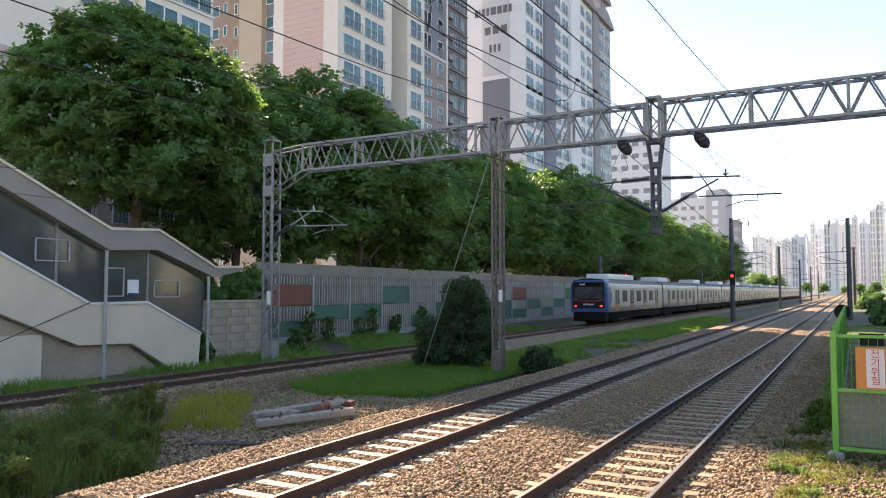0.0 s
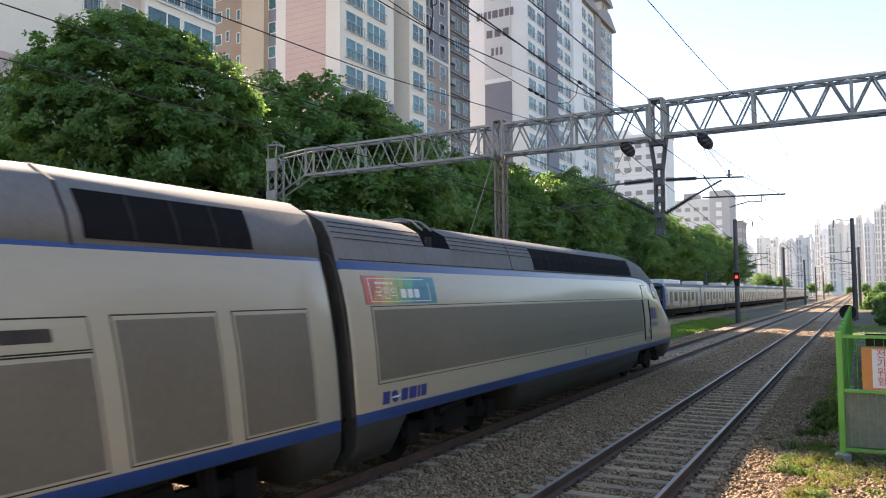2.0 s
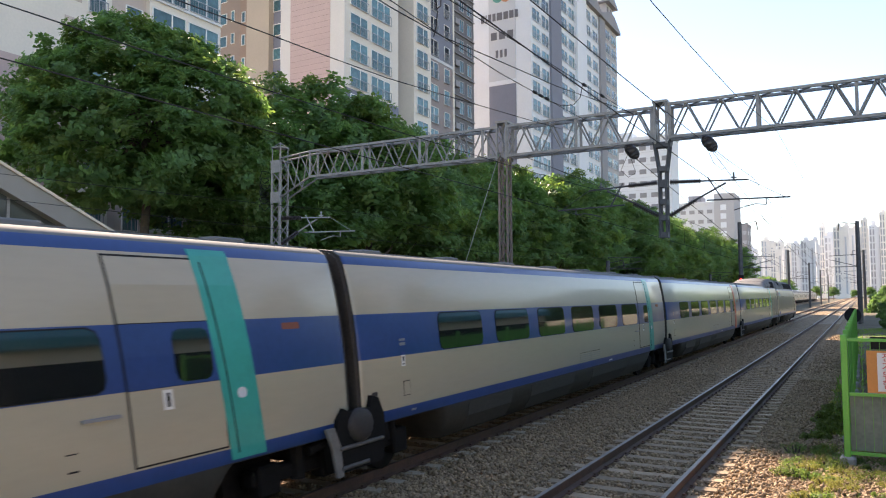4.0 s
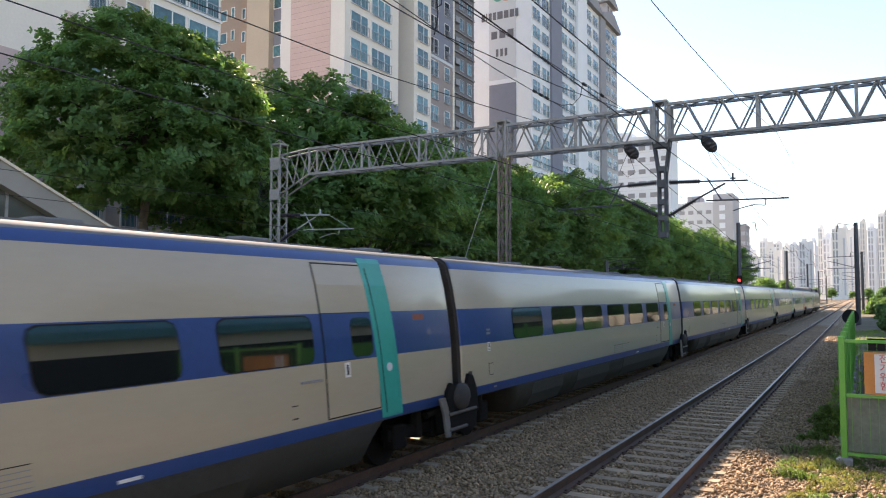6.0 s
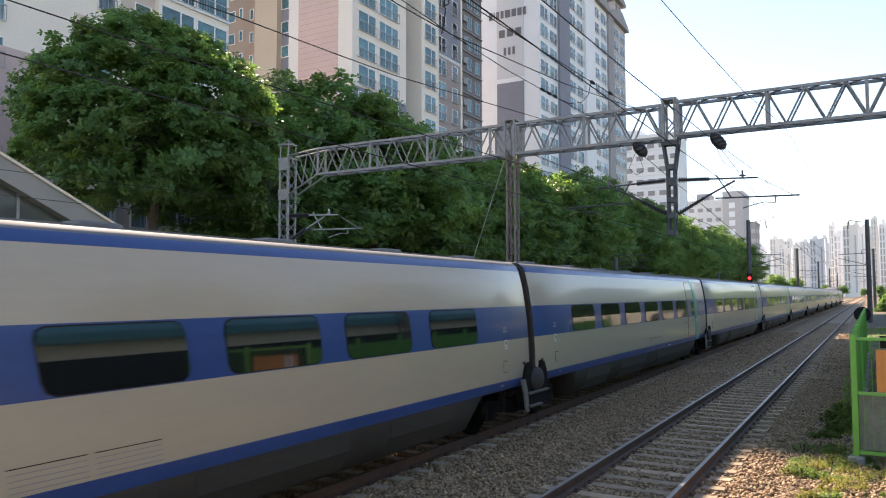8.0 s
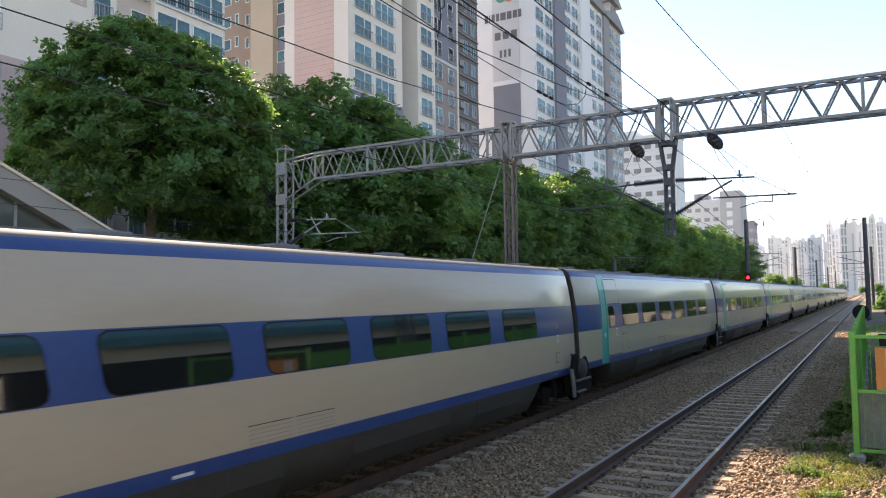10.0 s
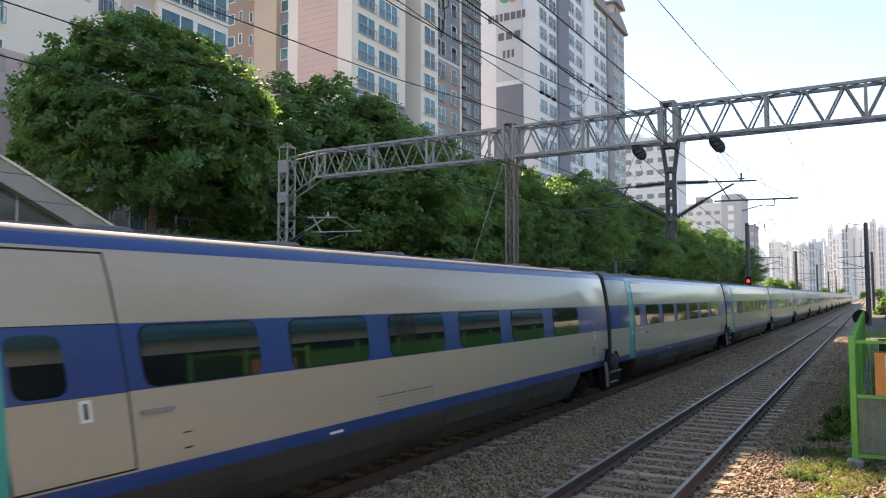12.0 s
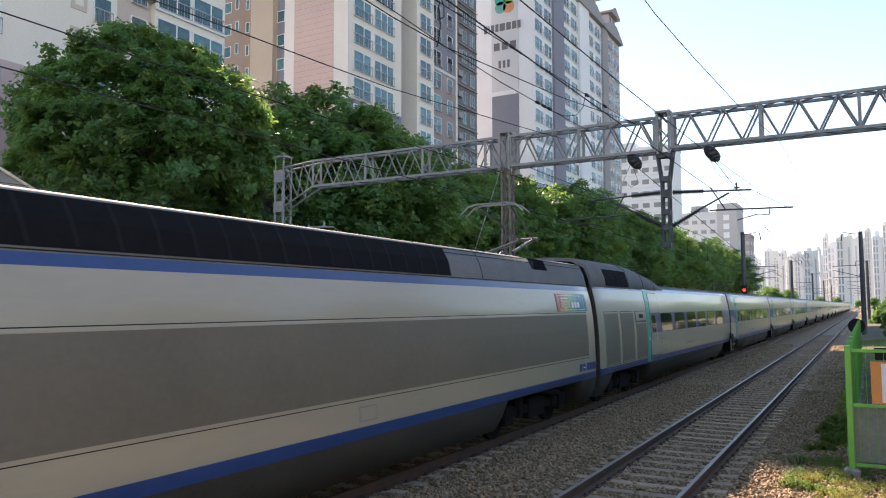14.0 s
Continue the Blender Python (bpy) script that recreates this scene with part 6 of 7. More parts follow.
# ---- plants ----
def leaves(rng, centres, radii, count, size, flat=0.9):
    """Loose four-cornered leaves over the skins of many lobes, turned every way."""
    area = radii ** 2
    idx = rng.choice(len(centres), count, p=area / area.sum())
    d = rng.normal(size=(count, 3))
    d /= np.linalg.norm(d, axis=1)[:, None]
    r = radii[idx] * (1 - 0.35 * rng.random(count) ** 2 + 0.10 * rng.normal(size=count))
    p = centres[idx] + d * r[:, None] * np.array((1, 1, flat))
    n = d + 0.7 * rng.normal(size=(count, 3)) + np.array((0, 0, 0.35))
    n /= np.linalg.norm(n, axis=1)[:, None]
    u = np.cross(n, rng.normal(size=(count, 3)))
    u /= np.linalg.norm(u, axis=1)[:, None]
    v = np.cross(n, u)
    s = size * (0.6 + 0.8 * rng.random(count))[:, None]
    q = np.stack((p - u * s, p - v * s * 0.55 + n * s * 0.12, p + u * s, p + v * s * 0.55 + n * s * 0.12), axis=1)
    return q.reshape(-1, 3)


def whorls(rng, at, axis, count, size):
    """Leaves in whorls round the tips of shoots: each leaf is a folded lozenge that droops outward."""
    n = len(at)
    side = np.cross(axis, rng.normal(size=(n, 3)))
    side /= np.linalg.norm(side, axis=1)[:, None]
    other = np.cross(axis, side)
    out = []
    for k in range(count):
        a = math.tau * k / count + rng.normal(size=n) * 0.35
        radial = side * np.cos(a)[:, None] + other * np.sin(a)[:, None]
        d = radial + axis * rng.uniform(-0.15, 0.7, n)[:, None] + np.array((0, 0, -0.28))
        d /= np.linalg.norm(d, axis=1)[:, None]
        w = np.cross(axis, d)
        w /= np.linalg.norm(w, axis=1)[:, None] + 1e-6
        up = np.cross(d, w)
        s = size * (0.65 + 0.7 * rng.random(n))[:, None]
        base = at + axis * (rng.uniform(-0.5, 0.25, n) * size)[:, None] + d * s * 0.15
        m = base + d * s * 0.5
        out.append(np.stack((base, m + w * s * 0.36 + up * s * 0.09, base + d * s - up * s * 0.10, m - w * s * 0.36 + up * s * 0.09), axis=1))
    return np.concatenate(out).reshape(-1, 3)


def tree_meshes(seed, middle, wide, tall, lobes, shoots, count, size, sunny, lobe=0.42):
    """A crown of rounded lobes over an egg-shaped frame; shoots with whorls of leaves stand on the lobes' free skins."""
    rng = np.random.default_rng(seed)
    k = np.arange(lobes)
    zf = 1 - 1.66 * (k + 0.5) / lobes
    a = k * 2.39996 + rng.normal(size=lobes) * 0.35
    q = np.sqrt(np.maximum(0, 1 - zf ** 2)) * (1.06 - 0.30 * zf)
    reach = rng.uniform(0.52, 0.72, lobes)
    cs = np.stack((np.cos(a) * q * wide * reach, np.sin(a) * q * wide * reach, middle + zf * tall * reach), 1)
    rs = wide * lobe * rng.uniform(0.72, 1.1, lobes) * (0.8 + 0.2 * q)
    cs, rs = np.vstack((cs, [(0, 0, middle)])), np.append(rs, wide * 0.55)
    def skin(n, depth):
        idx = rng.choice(len(rs), n, p=rs ** 2 / (rs ** 2).sum())
        d = rng.normal(size=(n, 3))
        d[:, 2] += 0.15
        d /= np.linalg.norm(d, axis=1)[:, None]
        p = cs[idx] + d * (rs[idx] * (depth + 0.16 * rng.random(n) ** 2))[:, None] * np.array((1, 1, 0.86))
        gap = np.linalg.norm((p[:, None, :] - cs[None]) / np.array((1, 1, 0.86)), axis=2) / rs[None]
        gap[np.arange(n), idx] = 9
        keep = gap.min(axis=1) > 0.82 * depth
        p, d = p[keep], d[keep]
        axis = d * 0.5 + np.array((0, 0, 0.8)) + rng.normal(size=p.shape) * 0.25
        return p, axis / np.linalg.norm(axis, axis=1)[:, None]
    # tufts of shoots with gaps between them
    tuft, out = skin(shoots // 7, 0.93)
    sprig = rng.random(len(tuft)) < 0.16
    tuft[sprig] += out[sprig] * (size * 2.6 * rng.random(sprig.sum()))[:, None]
    each = rng.integers(0, len(tuft), shoots)
    p = tuft[each] + rng.normal(size=(shoots, 3)) * size * np.array((1.25, 1.25, 0.62))
    axis = out[each] + rng.normal(size=(shoots, 3)) * 0.3
    axis /= np.linalg.norm(axis, axis=1)[:, None]
    # tufts picked at random take the leaf colour with sunlight in it
    pick = (rng.random(len(tuft)) < sunny)[each]
    inner, inner_axis = skin(shoots // 4, 0.68)
    dark = np.concatenate((whorls(rng, p[~pick], axis[~pick], count, size), whorls(rng, inner, inner_axis, 5, size * 1.6)))
    return soup("crown", dark, 4, M["leaf"]), soup("sunny_leaves", whorls(rng, p[pick], axis[pick], count, size), 4, M["leaf_light"]), cs


def trunk_mesh(seed, height, radius, centres):
    rng = random.Random(seed)
    bm = bmesh.new()
    pts = [Vector((0, 0, -0.3))]
    for k in range(5):
        pts.append(pts[-1] + Vector((rng.uniform(-0.25, 0.25), rng.uniform(-0.25, 0.25), height * 0.13)))
    w = radius * 0.045
    for k, (a, b) in enumerate(zip(pts, pts[1:])):
        rod(bm, a, b, w * (1.3 - 0.15 * k), 9, w * (1.15 - 0.15 * k))
    for c in centres[::2]:
        c = Vector(c)
        a = pts[2] if c.z < height * 0.5 else pts[5]
        m = a.lerp(c, 0.5) + Vector((0, 0, -0.3))
        rod(bm, a, m, w * 0.5, 6, w * 0.3)
        rod(bm, m, c, w * 0.3, 5, w * 0.08)
    return mesh_of("trunk", bm, M["bark"], smooth=True)


def build_trees():
    kinds = []
    for seed, h, middle, wide, tall, lobes, shoots, count, size, sunny in (
            (1, 19.0, 12.4, 6.35, 6.5, 46, 17000, 7, 0.22, 0.30), (2, 16.0, 9.3, 5.6, 7.0, 26, 4300, 5, 0.28, 0.28), (3, 16.0, 9.2, 6.0, 7.0, 30, 4500, 5, 0.28, 0.28),
            (4, 16.0, 9.4, 5.3, 6.9, 24, 4200, 5, 0.28, 0.28), (5, 22.8, 17.0, 3.6, 6.0, 16, 1700, 6, 0.32, 0.85), (6, 16.0, 9.3, 5.8, 7.0, 20, 900, 6, 0.6, 0.3)):
        crown, sunny_mesh, cs = tree_meshes(seed, middle, wide, tall, lobes, shoots, count, size, sunny)
        kinds.append((crown, sunny_mesh, trunk_mesh(seed, h, wide, cs)))

    def plant(kind, x, y, turn, scale, label):
        t = thing("tree", label, "tree", "trees behind the barrier", at=pose(x, y, -0.5, 0, 0, turn) @ Matrix.Diagonal((scale, scale, scale, 1)))
        part("trunk", kinds[kind][2], None, t)
        c = part("crown", kinds[kind][0], None, t)
        part("sunny_leaves", kinds[kind][1], None, c)
    plant(0, -33.9, 27.2, 0, 1.0, "large round green broadleaf tree behind the stair house")
    rng = random.Random(8)
    y = 36.0
    k = 0
    while y < 235:
        plant(1 + k % 3, -34.5 + rng.uniform(-1.5, 1.5), y, rng.uniform(0, 360), np.interp(y, (36, 40, 46, 54, 70, 105, 200, 240), (16.8, 18.6, 20.4, 19.4, 18.0, 20.5, 19.5, 18.0)) / 16 * rng.uniform(0.94, 1.06), "green broadleaf tree in the dense row behind the barrier")
        y += rng.uniform(5.0, 6.5) if y < 120 else rng.uniform(7, 9)
        k += 1
    plant(4, -38.6, 90.5, 160, 0.93, "yellow-green tree with sun-toned leaves in a gap of the row")
    plant(4, -41.6, 87.0, 40, 1.0, "yellow-green tree with sun-toned leaves in a gap of the row")
    for k in range(22):
        plant(5, 12.2 + 1.2 * math.sin(k * 2.2), -30 + 13 * k, k * 77, 0.62 + 0.1 * math.sin(k * 1.7), "green tree on the far side of the yard")
    for x, y, sc in ((-33, 330, 0.7), (-28, 345, 0.65), (-37, 350, 0.75), (7, 150, 0.22), (9, 163, 0.25), (-14, 470, 0.5), (-4, 520, 0.4), (4, 500, 0.5), (12, 480, 0.55), (22, 520, 0.6), (-24, 500, 0.55)):
        plant(5, x, y, y * 7, sc, "rounded green tree beside the line")


def bush(x, y, z, r, h, n, size, material, name, label, seed, k=16, cone=0.55, lump=0.30):
    rng = np.random.default_rng(seed)
    cs = np.stack([rng.normal(size=k) * r * 0.38, rng.normal(size=k) * r * 0.38, h * (0.12 + 0.72 * rng.random(k))], axis=1)
    taper = 1 - cone * cs[:, 2] / h
    cs[:, :2] *= taper[:, None]
    if k >= 20:
        a, q = rng.uniform(0, math.tau, k), np.sqrt(rng.random(k)) * r * 0.85 * (1 - cone * (cs[:, 2] / h) ** 1.4)
        cs[:, 0], cs[:, 1] = np.cos(a) * q, np.sin(a) * q
        taper = np.full(k, 0.62)
    rs = r * (0.5 if k < 20 else lump) * (taper if k < 20 else taper ** 0.6) * (0.7 + 0.5 * rng.random(k))
    t = thing(name, label, "bush", at=pose(x, y, z))
    tagged(part("foliage", soup("foliage", leaves(rng, cs, rs, n, size), 4, M[material]), None, t), kind="stuff")
    bm = bmesh.new()
    for c in cs[::3]:
        rod(bm, (0, 0, -0.2), c, 0.035, 5, 0.01)
    part("stem", bm, M["bark"], t)


def blades(rng, x0, x1, y0, y1, count, height, z=-0.5, patch=0.0, wide=0.012, ground=None):
    x, y = rng.uniform(x0, x1, count), rng.uniform(y0, y1, count)
    if patch:
        keep = np.array([noise.noise((a * patch, b * patch, 5.0)) for a, b in zip(x, y)]) > -0.05
        x, y = x[keep], y[keep]
    n = len(x)
    h = height * (0.4 + 0.9 * rng.random(n))
    a = rng.uniform(0, math.tau, n)
    zz = np.full(n, z) if ground is None else ground(x, y)
    dx, dy = np.cos(a), np.sin(a)
    bend = rng.normal(size=(n, 2)) * 0.35 * h[:, None]
    w = wide * (0.6 + rng.random(n))
    p0, p1 = np.stack((x - dx * w, y - dy * w, zz), 1), np.stack((x + dx * w, y + dy * w, zz), 1)
    p2 = np.stack((x + bend[:, 0], y + bend[:, 1], zz + h), 1)
    return np.stack((p0, p1, p2), 1).reshape(-1, 3)


def build_plants():
    rng = np.random.default_rng(4)
    def stuff(name, verts, m, label):
        tagged(new(name, soup(name, verts, 3, M[m])), label, "grass", kind="stuff")
    def inside(verts, test):
        tri = verts.reshape(-1, 3, 3)
        return tri[test(tri[:, 0, 0], tri[:, 0, 1])].reshape(-1, 3)
    lawn = lambda x, y: (y > 18.2 + 0.55 * np.abs(x + 14.2)) & (x > -17.0)
    stuff("grass", np.concatenate((inside(blades(rng, -17.0, -11.4, 17, 33, 60000, 0.24, wide=0.016), lawn), blades(rng, -15.8, -11.2, 32, 95, 34000, 0.24, wide=0.026, patch=0.45),
                                   blades(rng, -30, -21.3, 12, 60, 36000, 0.32, wide=0.022, patch=0.3), blades(rng, -15.8, -11.2, 12, 20, 1500, 0.16, patch=1.1))), "grass", "green grass strip between the tracks")
    thicket = lambda x, y: (y < 9.5 - 0.80 * (x + 11.2)) & (x < -10.9)
    stuff("tall_weeds", np.concatenate((inside(blades(rng, -16.2, -10.9, 6.2, 12.8, 13000, 0.50, wide=0.011), thicket), inside(blades(rng, -16.0, -11.4, 6.4, 12.4, 1500, 0.95, wide=0.009, patch=0.9), thicket))), "weed", "tall green weeds and grass beside the track")
    patch = lambda x, y: (np.abs((x + 14.9) * -0.64 + (y - 14.4) * 0.77) < 2.7) & (np.abs((x + 14.9) * 0.77 + (y - 14.4) * 0.64) < 0.95)
    stuff("dry_grass", np.concatenate((inside(blades(rng, -18, -12, 11.5, 17.5, 15000, 0.34, patch=2.3, wide=0.013), patch), blades(rng, -0.9, 1.6, 9, 26, 9000, 0.07, z=-0.12, patch=1.6, wide=0.008))), "grass_dry", "yellow-green dry grass tufts")
    stuff("grass_edge", np.concatenate((blades(rng, -0.6, 3.0, 7, 15, 9000, 0.07, z=-0.14, patch=1.4), blades(rng, -0.8, 6.0, 14, 70, 22000, 0.20, z=-0.16, patch=0.5, wide=0.018))), "grass", "weedy green grass along the fence")
    herb = random.Random(31)
    for k in range(26):
        x = herb.uniform(-15.8, -11.3)
        y = herb.uniform(6.4, 9.3 - 0.80 * (x + 11.2))
        bush(x, y, -0.55, herb.uniform(0.45, 0.75), herb.uniform(0.55, 0.95) * (1.25 if x < -13.5 else 1.0), 2600, 0.028, ("weed", "leaf_light", "weed")[k % 3], "bush", "leafy green weeds beside the track", 220 + k, 24, 0.3)
    for x, y, h in ((-14.3, 12.0, 1.35), (-14.0, 11.6, 1.15), (-14.9, 12.3, 1.1)):
        bush(x, y, -0.55, 0.42, h, 2400, 0.028, "weed", "bush", "tall feathery weed at the edge of the gravel", 300 + int(h * 100), 22, 0.3)
    for k, (x, y, r, h) in enumerate(((-28.6, 24.6, 1.5, 4.4), (-29.0, 27.2, 1.7, 4.9), (-28.8, 30.0, 1.6, 4.6), (-31.5, 32.5, 1.9, 5.4))):
        bush(x, y, -0.5, r, h, 7000, 0.10, "leaf", "bush", "dark green shrub behind the block wall", 320 + k, 40, 0.35)
    for k in range(6):
        bush(-0.85 + 0.1 * (k % 3), 16.6 + 0.8 * k, -0.3, 0.34, 0.34 + 0.08 * (k % 2), 1300, 0.03, "weed", "weed_clump", "green weeds growing along the fence", 340 + k, 22, 0.2)
    for k in range(64):
        y = herb.uniform(10.6, 15.8)
        bush(herb.uniform(-1.25 if y > 13 else -0.9, 0.55), y, -0.13, herb.uniform(0.16, 0.38), herb.uniform(0.06, 0.17), 620, 0.014, ("weed_dry", "leaf_light", "weed_dry", "weed")[k % 4], "weed_clump", "low yellow-green weeds in the gravel", 360 + k, 20, 0.2)
    bush(-14.0, 27.4, -0.5, 1.62, 4.2, 30000, 0.065, "leaf_dark", "conifer_bush", "dark green conifer bush beside the gantry post", 40, 190, 0.72, 0.27)
    bush(-15.3, 27.2, -0.5, 1.15, 2.3, 9000, 0.06, "leaf_dark", "bush", "dark green shrub beside the conifer bush", 42, 70, 0.5, 0.3)
    bush(-11.0, 27.8, -0.5, 0.9, 1.0, 4000, 0.08, "leaf_dark", "bush", "low dark shrub at the gantry post", 41)
    for k, (y, h) in enumerate(((37, 2.2), (39, 1.8), (42.5, 1.6), (44, 2.3), (47.2, 1.9), (51, 2.4), (56, 3.0), (60, 2.0), (24.2, 1.6), (30.5, 1.4))):
        bush(-29.9 if y > 33 else -25.5, y, -0.5, 0.62, h, 3600, 0.055, "leaf", "bush", "climbing weeds against the wall", 50 + k, 40, 0.45, 0.24)
    for k in range(12):
        bush(-0.55 + 0.16 * k + 0.3 * math.sin(k * 2.3), 9.2 + 2.3 * (1 + math.sin(k * 4.1)), -0.2, 0.22 + 0.08 * math.sin(k), 0.2 + 0.05 * math.sin(k * 3), 420, 0.028, "weed" if k % 3 else "leaf_light", "weed_clump", "low yellow-green weeds in the gravel", 120 + k)
    for k, (x, y, h) in enumerate(((2.2, 104, 2.2), (3.0, 116, 3.0), (1.9, 130, 2.4), (3.4, 146, 3.4), (2.4, 165, 3.0), (3.2, 185, 3.6), (2.6, 210, 3.4), (4.5, 240, 4.5), (3.4, 280, 4.5))):
        bush(x, y, -0.4, 1.6, h, 1600, 0.2, "leaf", "bush", "green shrub along the line", 90 + k)
    for k, y in enumerate((70, 78, 90)):
        bush(2.4 + k, y, -0.3, 1.4, 2.4, 2500, 0.16, "leaf", "bush", "green shrub along the fence", 70 + k)


# ---- right-hand side: fence, signals, platform ----
def build_fence():
    f = thing("safety_fence", "lime green steel mesh fence with concrete feet beside the track", "fence")
    y0, x = 14.1, -0.3
    post = mesh_of("post", block(-0.05, -0.05, 0.0, 0.05, 0.05, 2.05, 0.012), M["fence_green"])
    foot = mesh_of("foot", block(-0.12, -0.12, -0.45, 0.12, 0.12, 0.06, 0.03), M["concrete"])
    for k in range(13):
        y = y0 + 2.0 * k
        p = part("post", post, None, f, at=pose(x, y, 0))
        part("foot", foot, None, p, at=pose(0, 0, 0))
        if k:
            bm = bmesh.new()
            for z in (0.15, 0.7, 1.25, 1.9):
                box(bm, -0.012, -1.95, z - 0.012, 0.012, -0.05, z + 0.012)
            for j in range(1, 24):
                box(bm, -0.003, -2.0 + j / 12 - 0.003, 0.12, 0.003, -2.0 + j / 12 + 0.003, 1.93)
            m = part("mesh_panel", bm, M["fence_green"], f, at=pose(x, y, 0))
            part("green_sheet", block(0.02, -1.94, 0.16, 0.03, -0.06, 1.88), M["fence_green"], m, "green plastic sheet behind the mesh")
    # cross panel with the warning board
    for px in (1.75, 3.8):
        part("post", post, None, f, at=pose(px, y0, 0))
    for a, b in ((x, 1.75), (1.75, 3.8)):
        bm = bmesh.new()
        for z in (0.12, 1.08, 1.97):
            box(bm, a + 0.05, y0 - 0.025, z - 0.025, b - 0.05, y0 + 0.025, z + 0.025)
        for j in range(1, 16):
            xx = a + (b - a) * j / 16
            box(bm, xx - 0.003, y0 - 0.006, 0.12, xx + 0.003, y0 + 0.01, 1.97)
        part("mesh_panel", bm, M["fence_green"], f)
        part("backing_sheet", block(a + 0.06, y0 + 0.05, 0.16, b - 0.06, y0 + 0.06, 1.04), M["mesh_sheet"], f, "dusty grey-green sheet")
    board = part("warning_board", block(0.02, y0 - 0.06, 1.12, 1.5, y0 - 0.035, 1.80), M["orange"], f, "orange warning board")
    part("sign_field", block(0.17, y0 - 0.075, 1.15, 0.43, y0 - 0.055, 1.77), M["white"], board)
    part("notice", block(0.08, y0 + 0.03, 1.82, 0.44, y0 + 0.05, 2.02), M["gasket"], f, "dark grey plate")
    for k, ch in enumerate("전기위험"):
        cu = bpy.data.curves.new("lettering", "FONT")
        cu.body, cu.size, cu.extrude, cu.align_x, cu.align_y = ch, 0.15, 0.003, "CENTER", "CENTER"
        cu.materials.append(M["label_red"])
        t = new("lettering", cu)
        t.parent, t.matrix_basis = board, pose(0.30, y0 - 0.08, 1.69 - k * 0.145, 90, 0, 0)


def build_right_side():
    p = thing("track_sign", "round dark track sign on a concrete post", "sign", at=pose(-0.5, 47, -0.4))
    bm = bmesh.new()
    rod(bm, (0, -0.04, 1.95), (0, 0.04, 1.95), 0.42, 20)
    part("disc", bm, M["gasket"], p, "dark round plate")
    part("post", bar((0, 0, 0), (0, 0, 1.6), 0.16, 10), M["concrete"], p)
    k = thing("relay_cabinet", "grey-blue trackside cabinet on a slab", "cabinet", at=pose(3.4, 60, -0.2))
    part("slab", block(-0.9, -0.6, -0.3, 0.9, 0.6, 0.15, 0.03), M["concrete"], k)
    body = part("body", block(-0.75, -0.45, 0.15, 0.75, 0.45, 1.25, 0.03), M["blue"], k)
    part("door", block(-0.68, -0.48, 0.25, -0.02, -0.44, 1.15, 0.01), M["label_grey"], body)
    part("door", block(0.02, -0.48, 0.25, 0.68, -0.44, 1.15, 0.01), M["label_grey"], body)
    s = thing("signal_mast", "railway signal on a dark mast showing red", "signal", at=pose(-10.5, 79.5, -0.4))
    part("mast", bar((0, 0, 0), (0, 0, 5.0), 0.09, 8), M["steel_dark"], s)
    h = part("head", block(-0.25, -0.15, 3.7, 0.25, 0.12, 5.1, 0.05), M["gasket"], s)
    bm = bmesh.new()
    rod(bm, (0, -0.2, 4.62), (0, -0.15, 4.62), 0.14, 12)
    part("lamp", bm, M["lamp_red"], h, "lit red lamp")
    s2 = thing("signal_mast", "railway signal on a dark mast showing red", "signal", at=pose(-22.4, 84.0, -0.4))
    part("mast", bar((0, 0, 0), (0, 0, 5.2), 0.09, 8), M["steel_dark"], s2)
    h = part("head", block(-0.22, -0.15, 4.0, 0.22, 0.12, 5.4, 0.05), M["gasket"], s2)
    bm = bmesh.new()
    rod(bm, (0, -0.2, 4.9), (0, -0.15, 4.9), 0.11, 12)
    part("lamp", bm, M["lamp_red"], h, "lit red lamp")
    # unseen slabs, added to throw warm light back onto the train's side
    y = thing("yard_paving", "pale concrete paving out of view, added to bounce light at the train", "paving", kind="structure")
    part("slab", block(9.2, -45, -0.8, 16, 60, -0.06), M["yard"], y)
    part("slab", block(4.4, 2.6, -0.8, 9.1, 45, -0.055), M["yard"], y)
    q = thing("platform", "concrete platform where the viewer stands", "platform", kind="structure")
    part("slab", block(-1.45, -45, -0.8, 9, 2.5, 1.12, 0.02), M["concrete"], q)
    part("edge_strip", block(-1.42, -45, 1.12, -1.0, 2.5, 1.128), M["yellow"], q, "yellow tactile strip")
    v = thing("low_shed", "low beige shed with a teal sheet roof across the yard", "shed")
    part("wall", block(5.2, 9, -0.6, 7.6, 44, 3.45, 0.02), M["shed_wall"], v)
    part("plinth", block(5.1, 9, -0.6, 5.2, 44, 2.35), M["gangway"], v, "dark base")
    bm = bmesh.new()
    prism(bm, [(4.9, 3.45), (7.9, 3.45), (7.9, 3.8), (6.4, 4.4), (4.9, 3.7)], 1, 8.7, 44.3)
    part("roof", bm, M["teal_roof"], v, "teal sheet roof")
    v = thing("yard_wall", "low beige concrete wall with a pale mesh on top", "wall")
    for k in range(6):
        part("wall_panel", block(3.2, 2.9 + k * 0.98, -0.6, 3.4, 3.84 + k * 0.98, 0.95, 0.02), M["plaster"], v)
        part("post", block(3.26, 2.9 + k * 0.98, 0.95, 3.32, 2.96 + k * 0.98, 2.0), M["white"], v)
    for k in range(9):
        part("mesh_bar", block(3.28, 2.9, 1.05 + k * 0.11, 3.30, 8.8, 1.08 + k * 0.11), M["white"], v)
    w = thing("depot_shed", "low shed with a teal roof across the yard", "shed")
    part("wall", block(17, -20, -0.6, 27, 45, 3.6), M["plaster_low"], w)
    bm = bmesh.new()
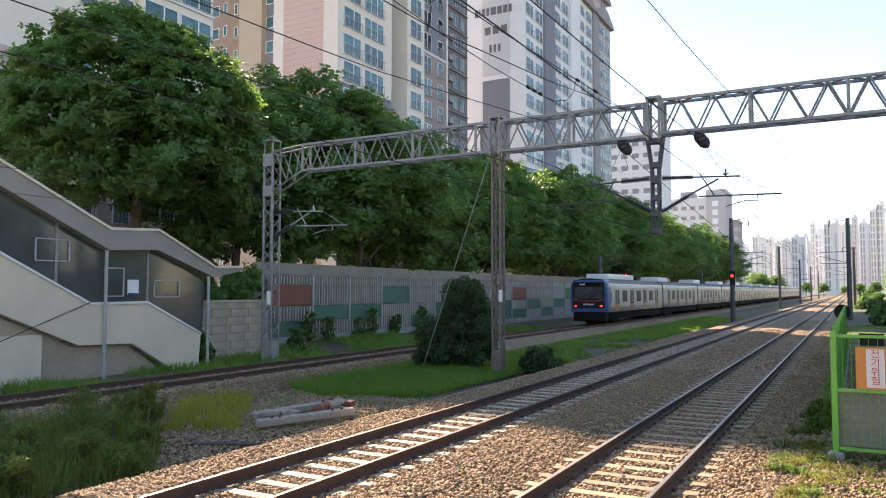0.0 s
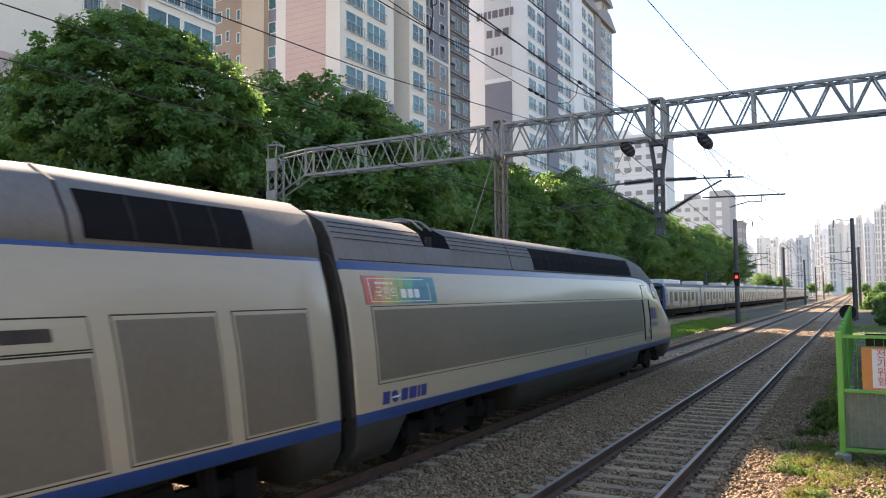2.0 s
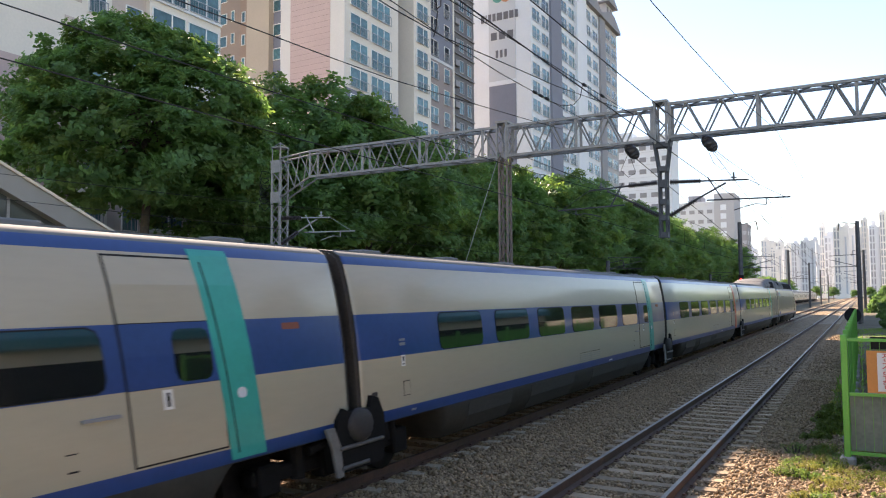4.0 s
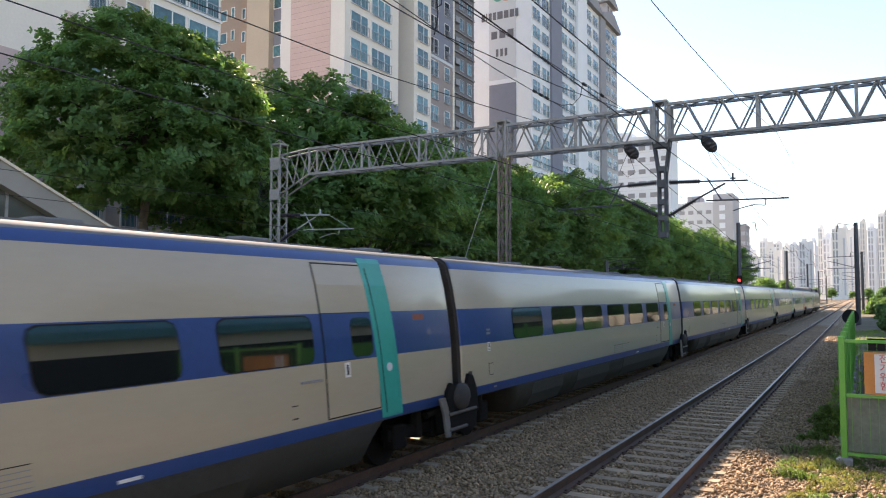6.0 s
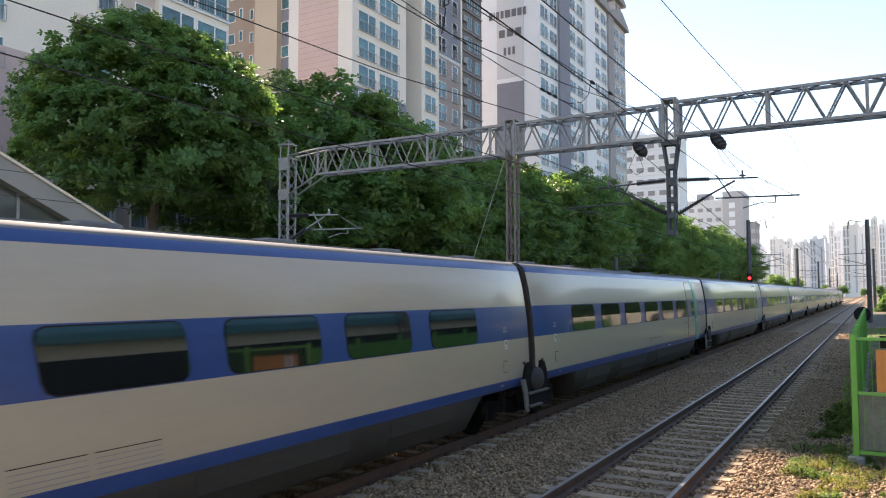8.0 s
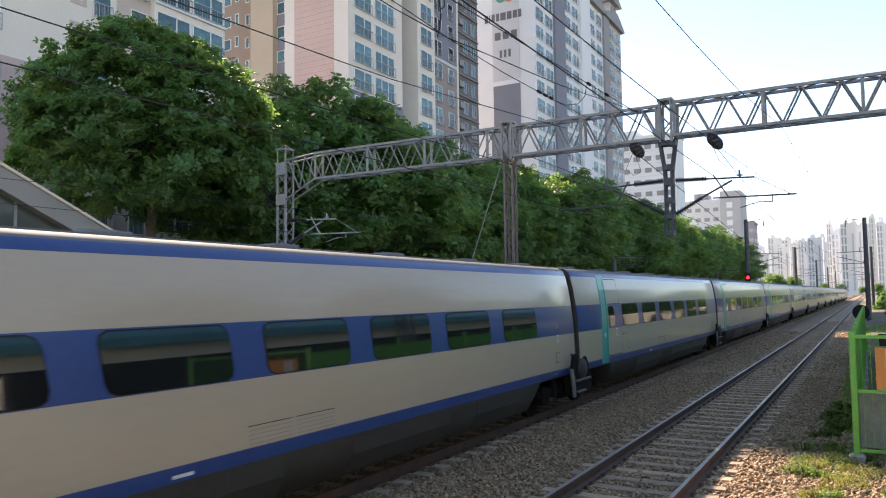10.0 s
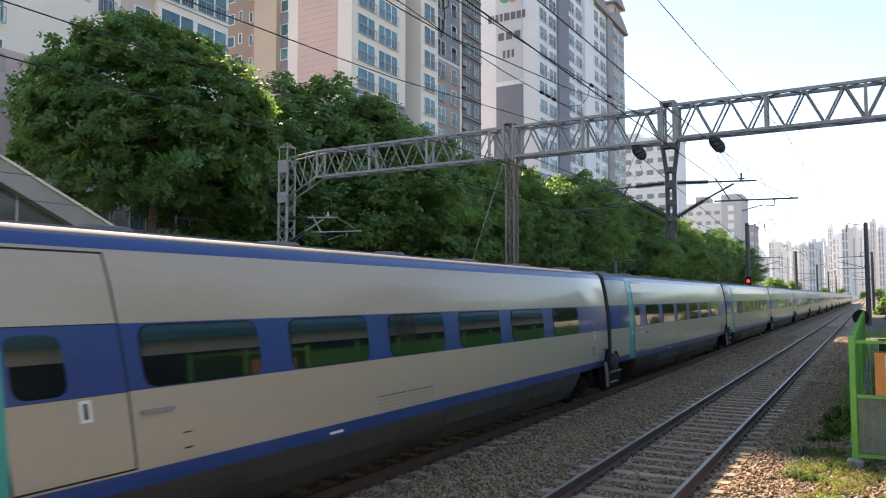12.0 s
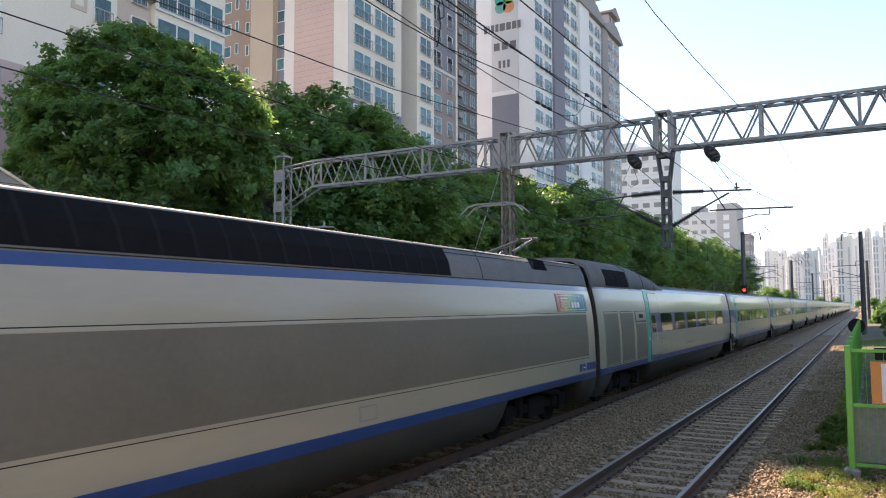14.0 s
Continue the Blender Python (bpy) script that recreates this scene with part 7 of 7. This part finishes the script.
    prism(bm, [(16.4, 3.6), (27.6, 3.6), (22, 5.4)], 1, -20.5, 45.5)
    part("roof", bm, M["teal_roof"], w)


def build_rubble():
    for x, y, z, turn, length, label in ((-12.02, 13.05, -0.40, -25.8, 2.5, "weathered broken sleeper lying in the gravel"), (-13.1, 14.1, -0.47, -15.7, 2.7, "weathered sleeper with rusty bolts lying in the gravel")):
        t = thing("old_sleeper", label, "sleeper", at=pose(x, y, z, 1.5, 3, turn))
        timber = part("timber", block(-0.11, 0, 0, 0.11, length, 0.17, 0.022), M["wood"], t)
        for q in (0.35, 0.55, length - 0.6, length - 0.35):
            part("bolt", bar((0.03, q, 0.16), (0.03, q, 0.21), 0.035, 7), M["rail"], timber, "rusty bolt")
    t = thing("old_plank", "flat brown plank lying in the gravel", "plank", at=pose(-12.1, 11.2, -0.47, 0, 2, -61))
    part("board", block(-0.1, 0, 0, 0.1, 1.3, 0.05, 0.01), M["bark"], t)
    rng = random.Random(2)
    for k in range(9):
        t = thing("rubble_stone", "broken reddish brick and stone rubble", "rubble", "rubble", at=pose(-12.3 + rng.uniform(-0.4, 0.3), 14.2 + rng.uniform(0, 2.4), -0.3, rng.uniform(-20, 20), rng.uniform(-20, 20), rng.uniform(0, 360)))
        part("stone", block(-0.12, -0.2, -0.06, 0.12, 0.2, 0.08, 0.03), M["panel_red" if k % 2 else "plaster_low"], t)


def scatter_stones():
    """The loose stones of the ballast nearest to the camera."""
    rng = np.random.default_rng(11)
    base = np.array([(1, 0, 0), (-1, 0, 0), (0, 1, 0), (0, -1, 0), (0, 0, 1), (0, 0, -1)], float)
    tri = np.array([(0, 2, 4), (2, 1, 4), (1, 3, 4), (3, 0, 4), (2, 0, 5), (1, 2, 5), (3, 1, 5), (0, 3, 5)])
    def lot(x0, x1, y0, y1, n, size, z):
        x, y = rng.uniform(x0, x1, n), y0 + (y1 - y0) * rng.random(n) ** 1.5
        zz = z(x) + rng.uniform(-0.012, 0.03, n)
        for c in (TRACK_A, TRACK_B, TRACK_C):
            for r in (-0.753, 0.753):
                keep = np.abs(x - c - r) > 0.085
                x, y, zz = x[keep], y[keep], zz[keep]
        for c, first in ((TRACK_A, 4.0), (TRACK_B, 4.0)):
            off = np.abs((y - first + 0.3) % 0.6 - 0.3)
            keep = (np.abs(x - c) > (1.22 if c == TRACK_A else 1.02)) | (off > 0.13) | (rng.random(len(x)) < 0.05)
            x, y, zz = x[keep], y[keep], zz[keep]
        n = len(x)
        v = base[None] + rng.normal(size=(n, 6, 3)) * 0.28
        v *= (size * (0.6 + 0.8 * rng.random(n)))[:, None, None] * np.array((1, 1, 0.75))
        a = rng.uniform(0, math.tau, n)
        ca, sa = np.cos(a)[:, None], np.sin(a)[:, None]
        vx, vy = v[..., 0] * ca - v[..., 1] * sa, v[..., 0] * sa + v[..., 1] * ca
        return np.stack((vx + x[:, None], vy + y[:, None], v[..., 2] + zz[:, None]), -1)
    xs = [-11.3, -10.0, -8.95, -8.75, -6.35, -6.1, -5.4, -4.6, -4.4, -2.0, -1.75, -1.0, 0.1]
    zs = [-0.70, -0.24, -0.19, -0.22, -0.20, -0.175, -0.12, -0.175, -0.208, -0.205, -0.165, -0.20, -0.6]
    prof = lambda x: np.interp(x, xs, zs)
    side = lambda x: np.interp(x, [-21.2, -20.4, -17.1, -16.2, -14.0], [-0.7, -0.18, -0.18, -0.5, -0.5])
    v = np.concatenate((lot(-11.2, 0.0, 7, 30, 84000, 0.031, prof), lot(-11.2, 0.0, 28, 60, 26000, 0.05, prof), lot(-21, -13.5, 9, 34, 22000, 0.04, side),
                        lot(-1.4, 1.6, 8, 17, 17000, 0.026, lambda x: np.interp(x, [-1.4, -0.8, 0.2], [-0.22, -0.12, -0.055])), lot(-14.8, -11.0, 6, 19, 16000, 0.036, lambda x: np.full(len(x), -0.49))))
    n = len(v)
    me = bpy.data.meshes.new("loose_ballast")
    me.vertices.add(n * 6)
    me.vertices.foreach_set("co", v.astype(np.float32).ravel())
    f = (tri[None] + 6 * np.arange(n)[:, None, None]).astype(np.int32).ravel()
    me.loops.add(len(f))
    me.loops.foreach_set("vertex_index", f)
    me.polygons.add(n * 8)
    me.polygons.foreach_set("loop_start", np.arange(0, len(f), 3, dtype=np.int32))
    me.polygons.foreach_set("loop_total", np.full(n * 8, 3, dtype=np.int32))
    me.materials.append(M["stones"])
    me.update(calc_edges=True)
    tagged(new("loose_ballast", me), "loose crushed stones of the track bed", "ballast", kind="stuff")


# ---- assembly ----
lay_ground()
build_apartments()
far_city()
build_barrier()
build_block_wall()
build_stairs()
build_gantry()
overhead_line()
for px, py, ph, pa in ((-10.7, 81, 10.6, 3.0), (-0.2, 84, 10.4, -2.6), (-11.0, 142, 10.9, 3.0), (0.4, 142, 10.5, -3.0), (-11.0, 200, 10.8, 3.0), (0.6, 200, 10.5, -3.0), (-11.2, 260, 10.8, 3.0), (0.8, 260, 10.5, -3.0),
                       (-11.2, 320, 10.8, 3.0), (-23.0, 76, 6.8, 3.5), (-23.0, 136, 6.8, 3.5)):
    line_pole(px, py, ph, pa)
build_trees()
build_plants()
build_fence()
build_right_side()
build_rubble()
fast_train = build_fast_train()
commuter_train = build_commuter_train()
lay_tracks()
scatter_stones()


def motions():
    times = [0.0, 1 / 30] + [0.5 * k for k in range(1, 28)] + [14.0 - 1 / 30, 14.0]
    for car, offset, turned in fast_train:
        walk(car, [(t, pose(TRACK_B, joint(t) + offset, 0, 0, 0, 180 if turned else 0)) for t in times])
    for car, offset in commuter_train:
        walk(car, [(t, pose(TRACK_C, 58.8 + 9.5 * t + offset, 0)) for t in times])


motions()
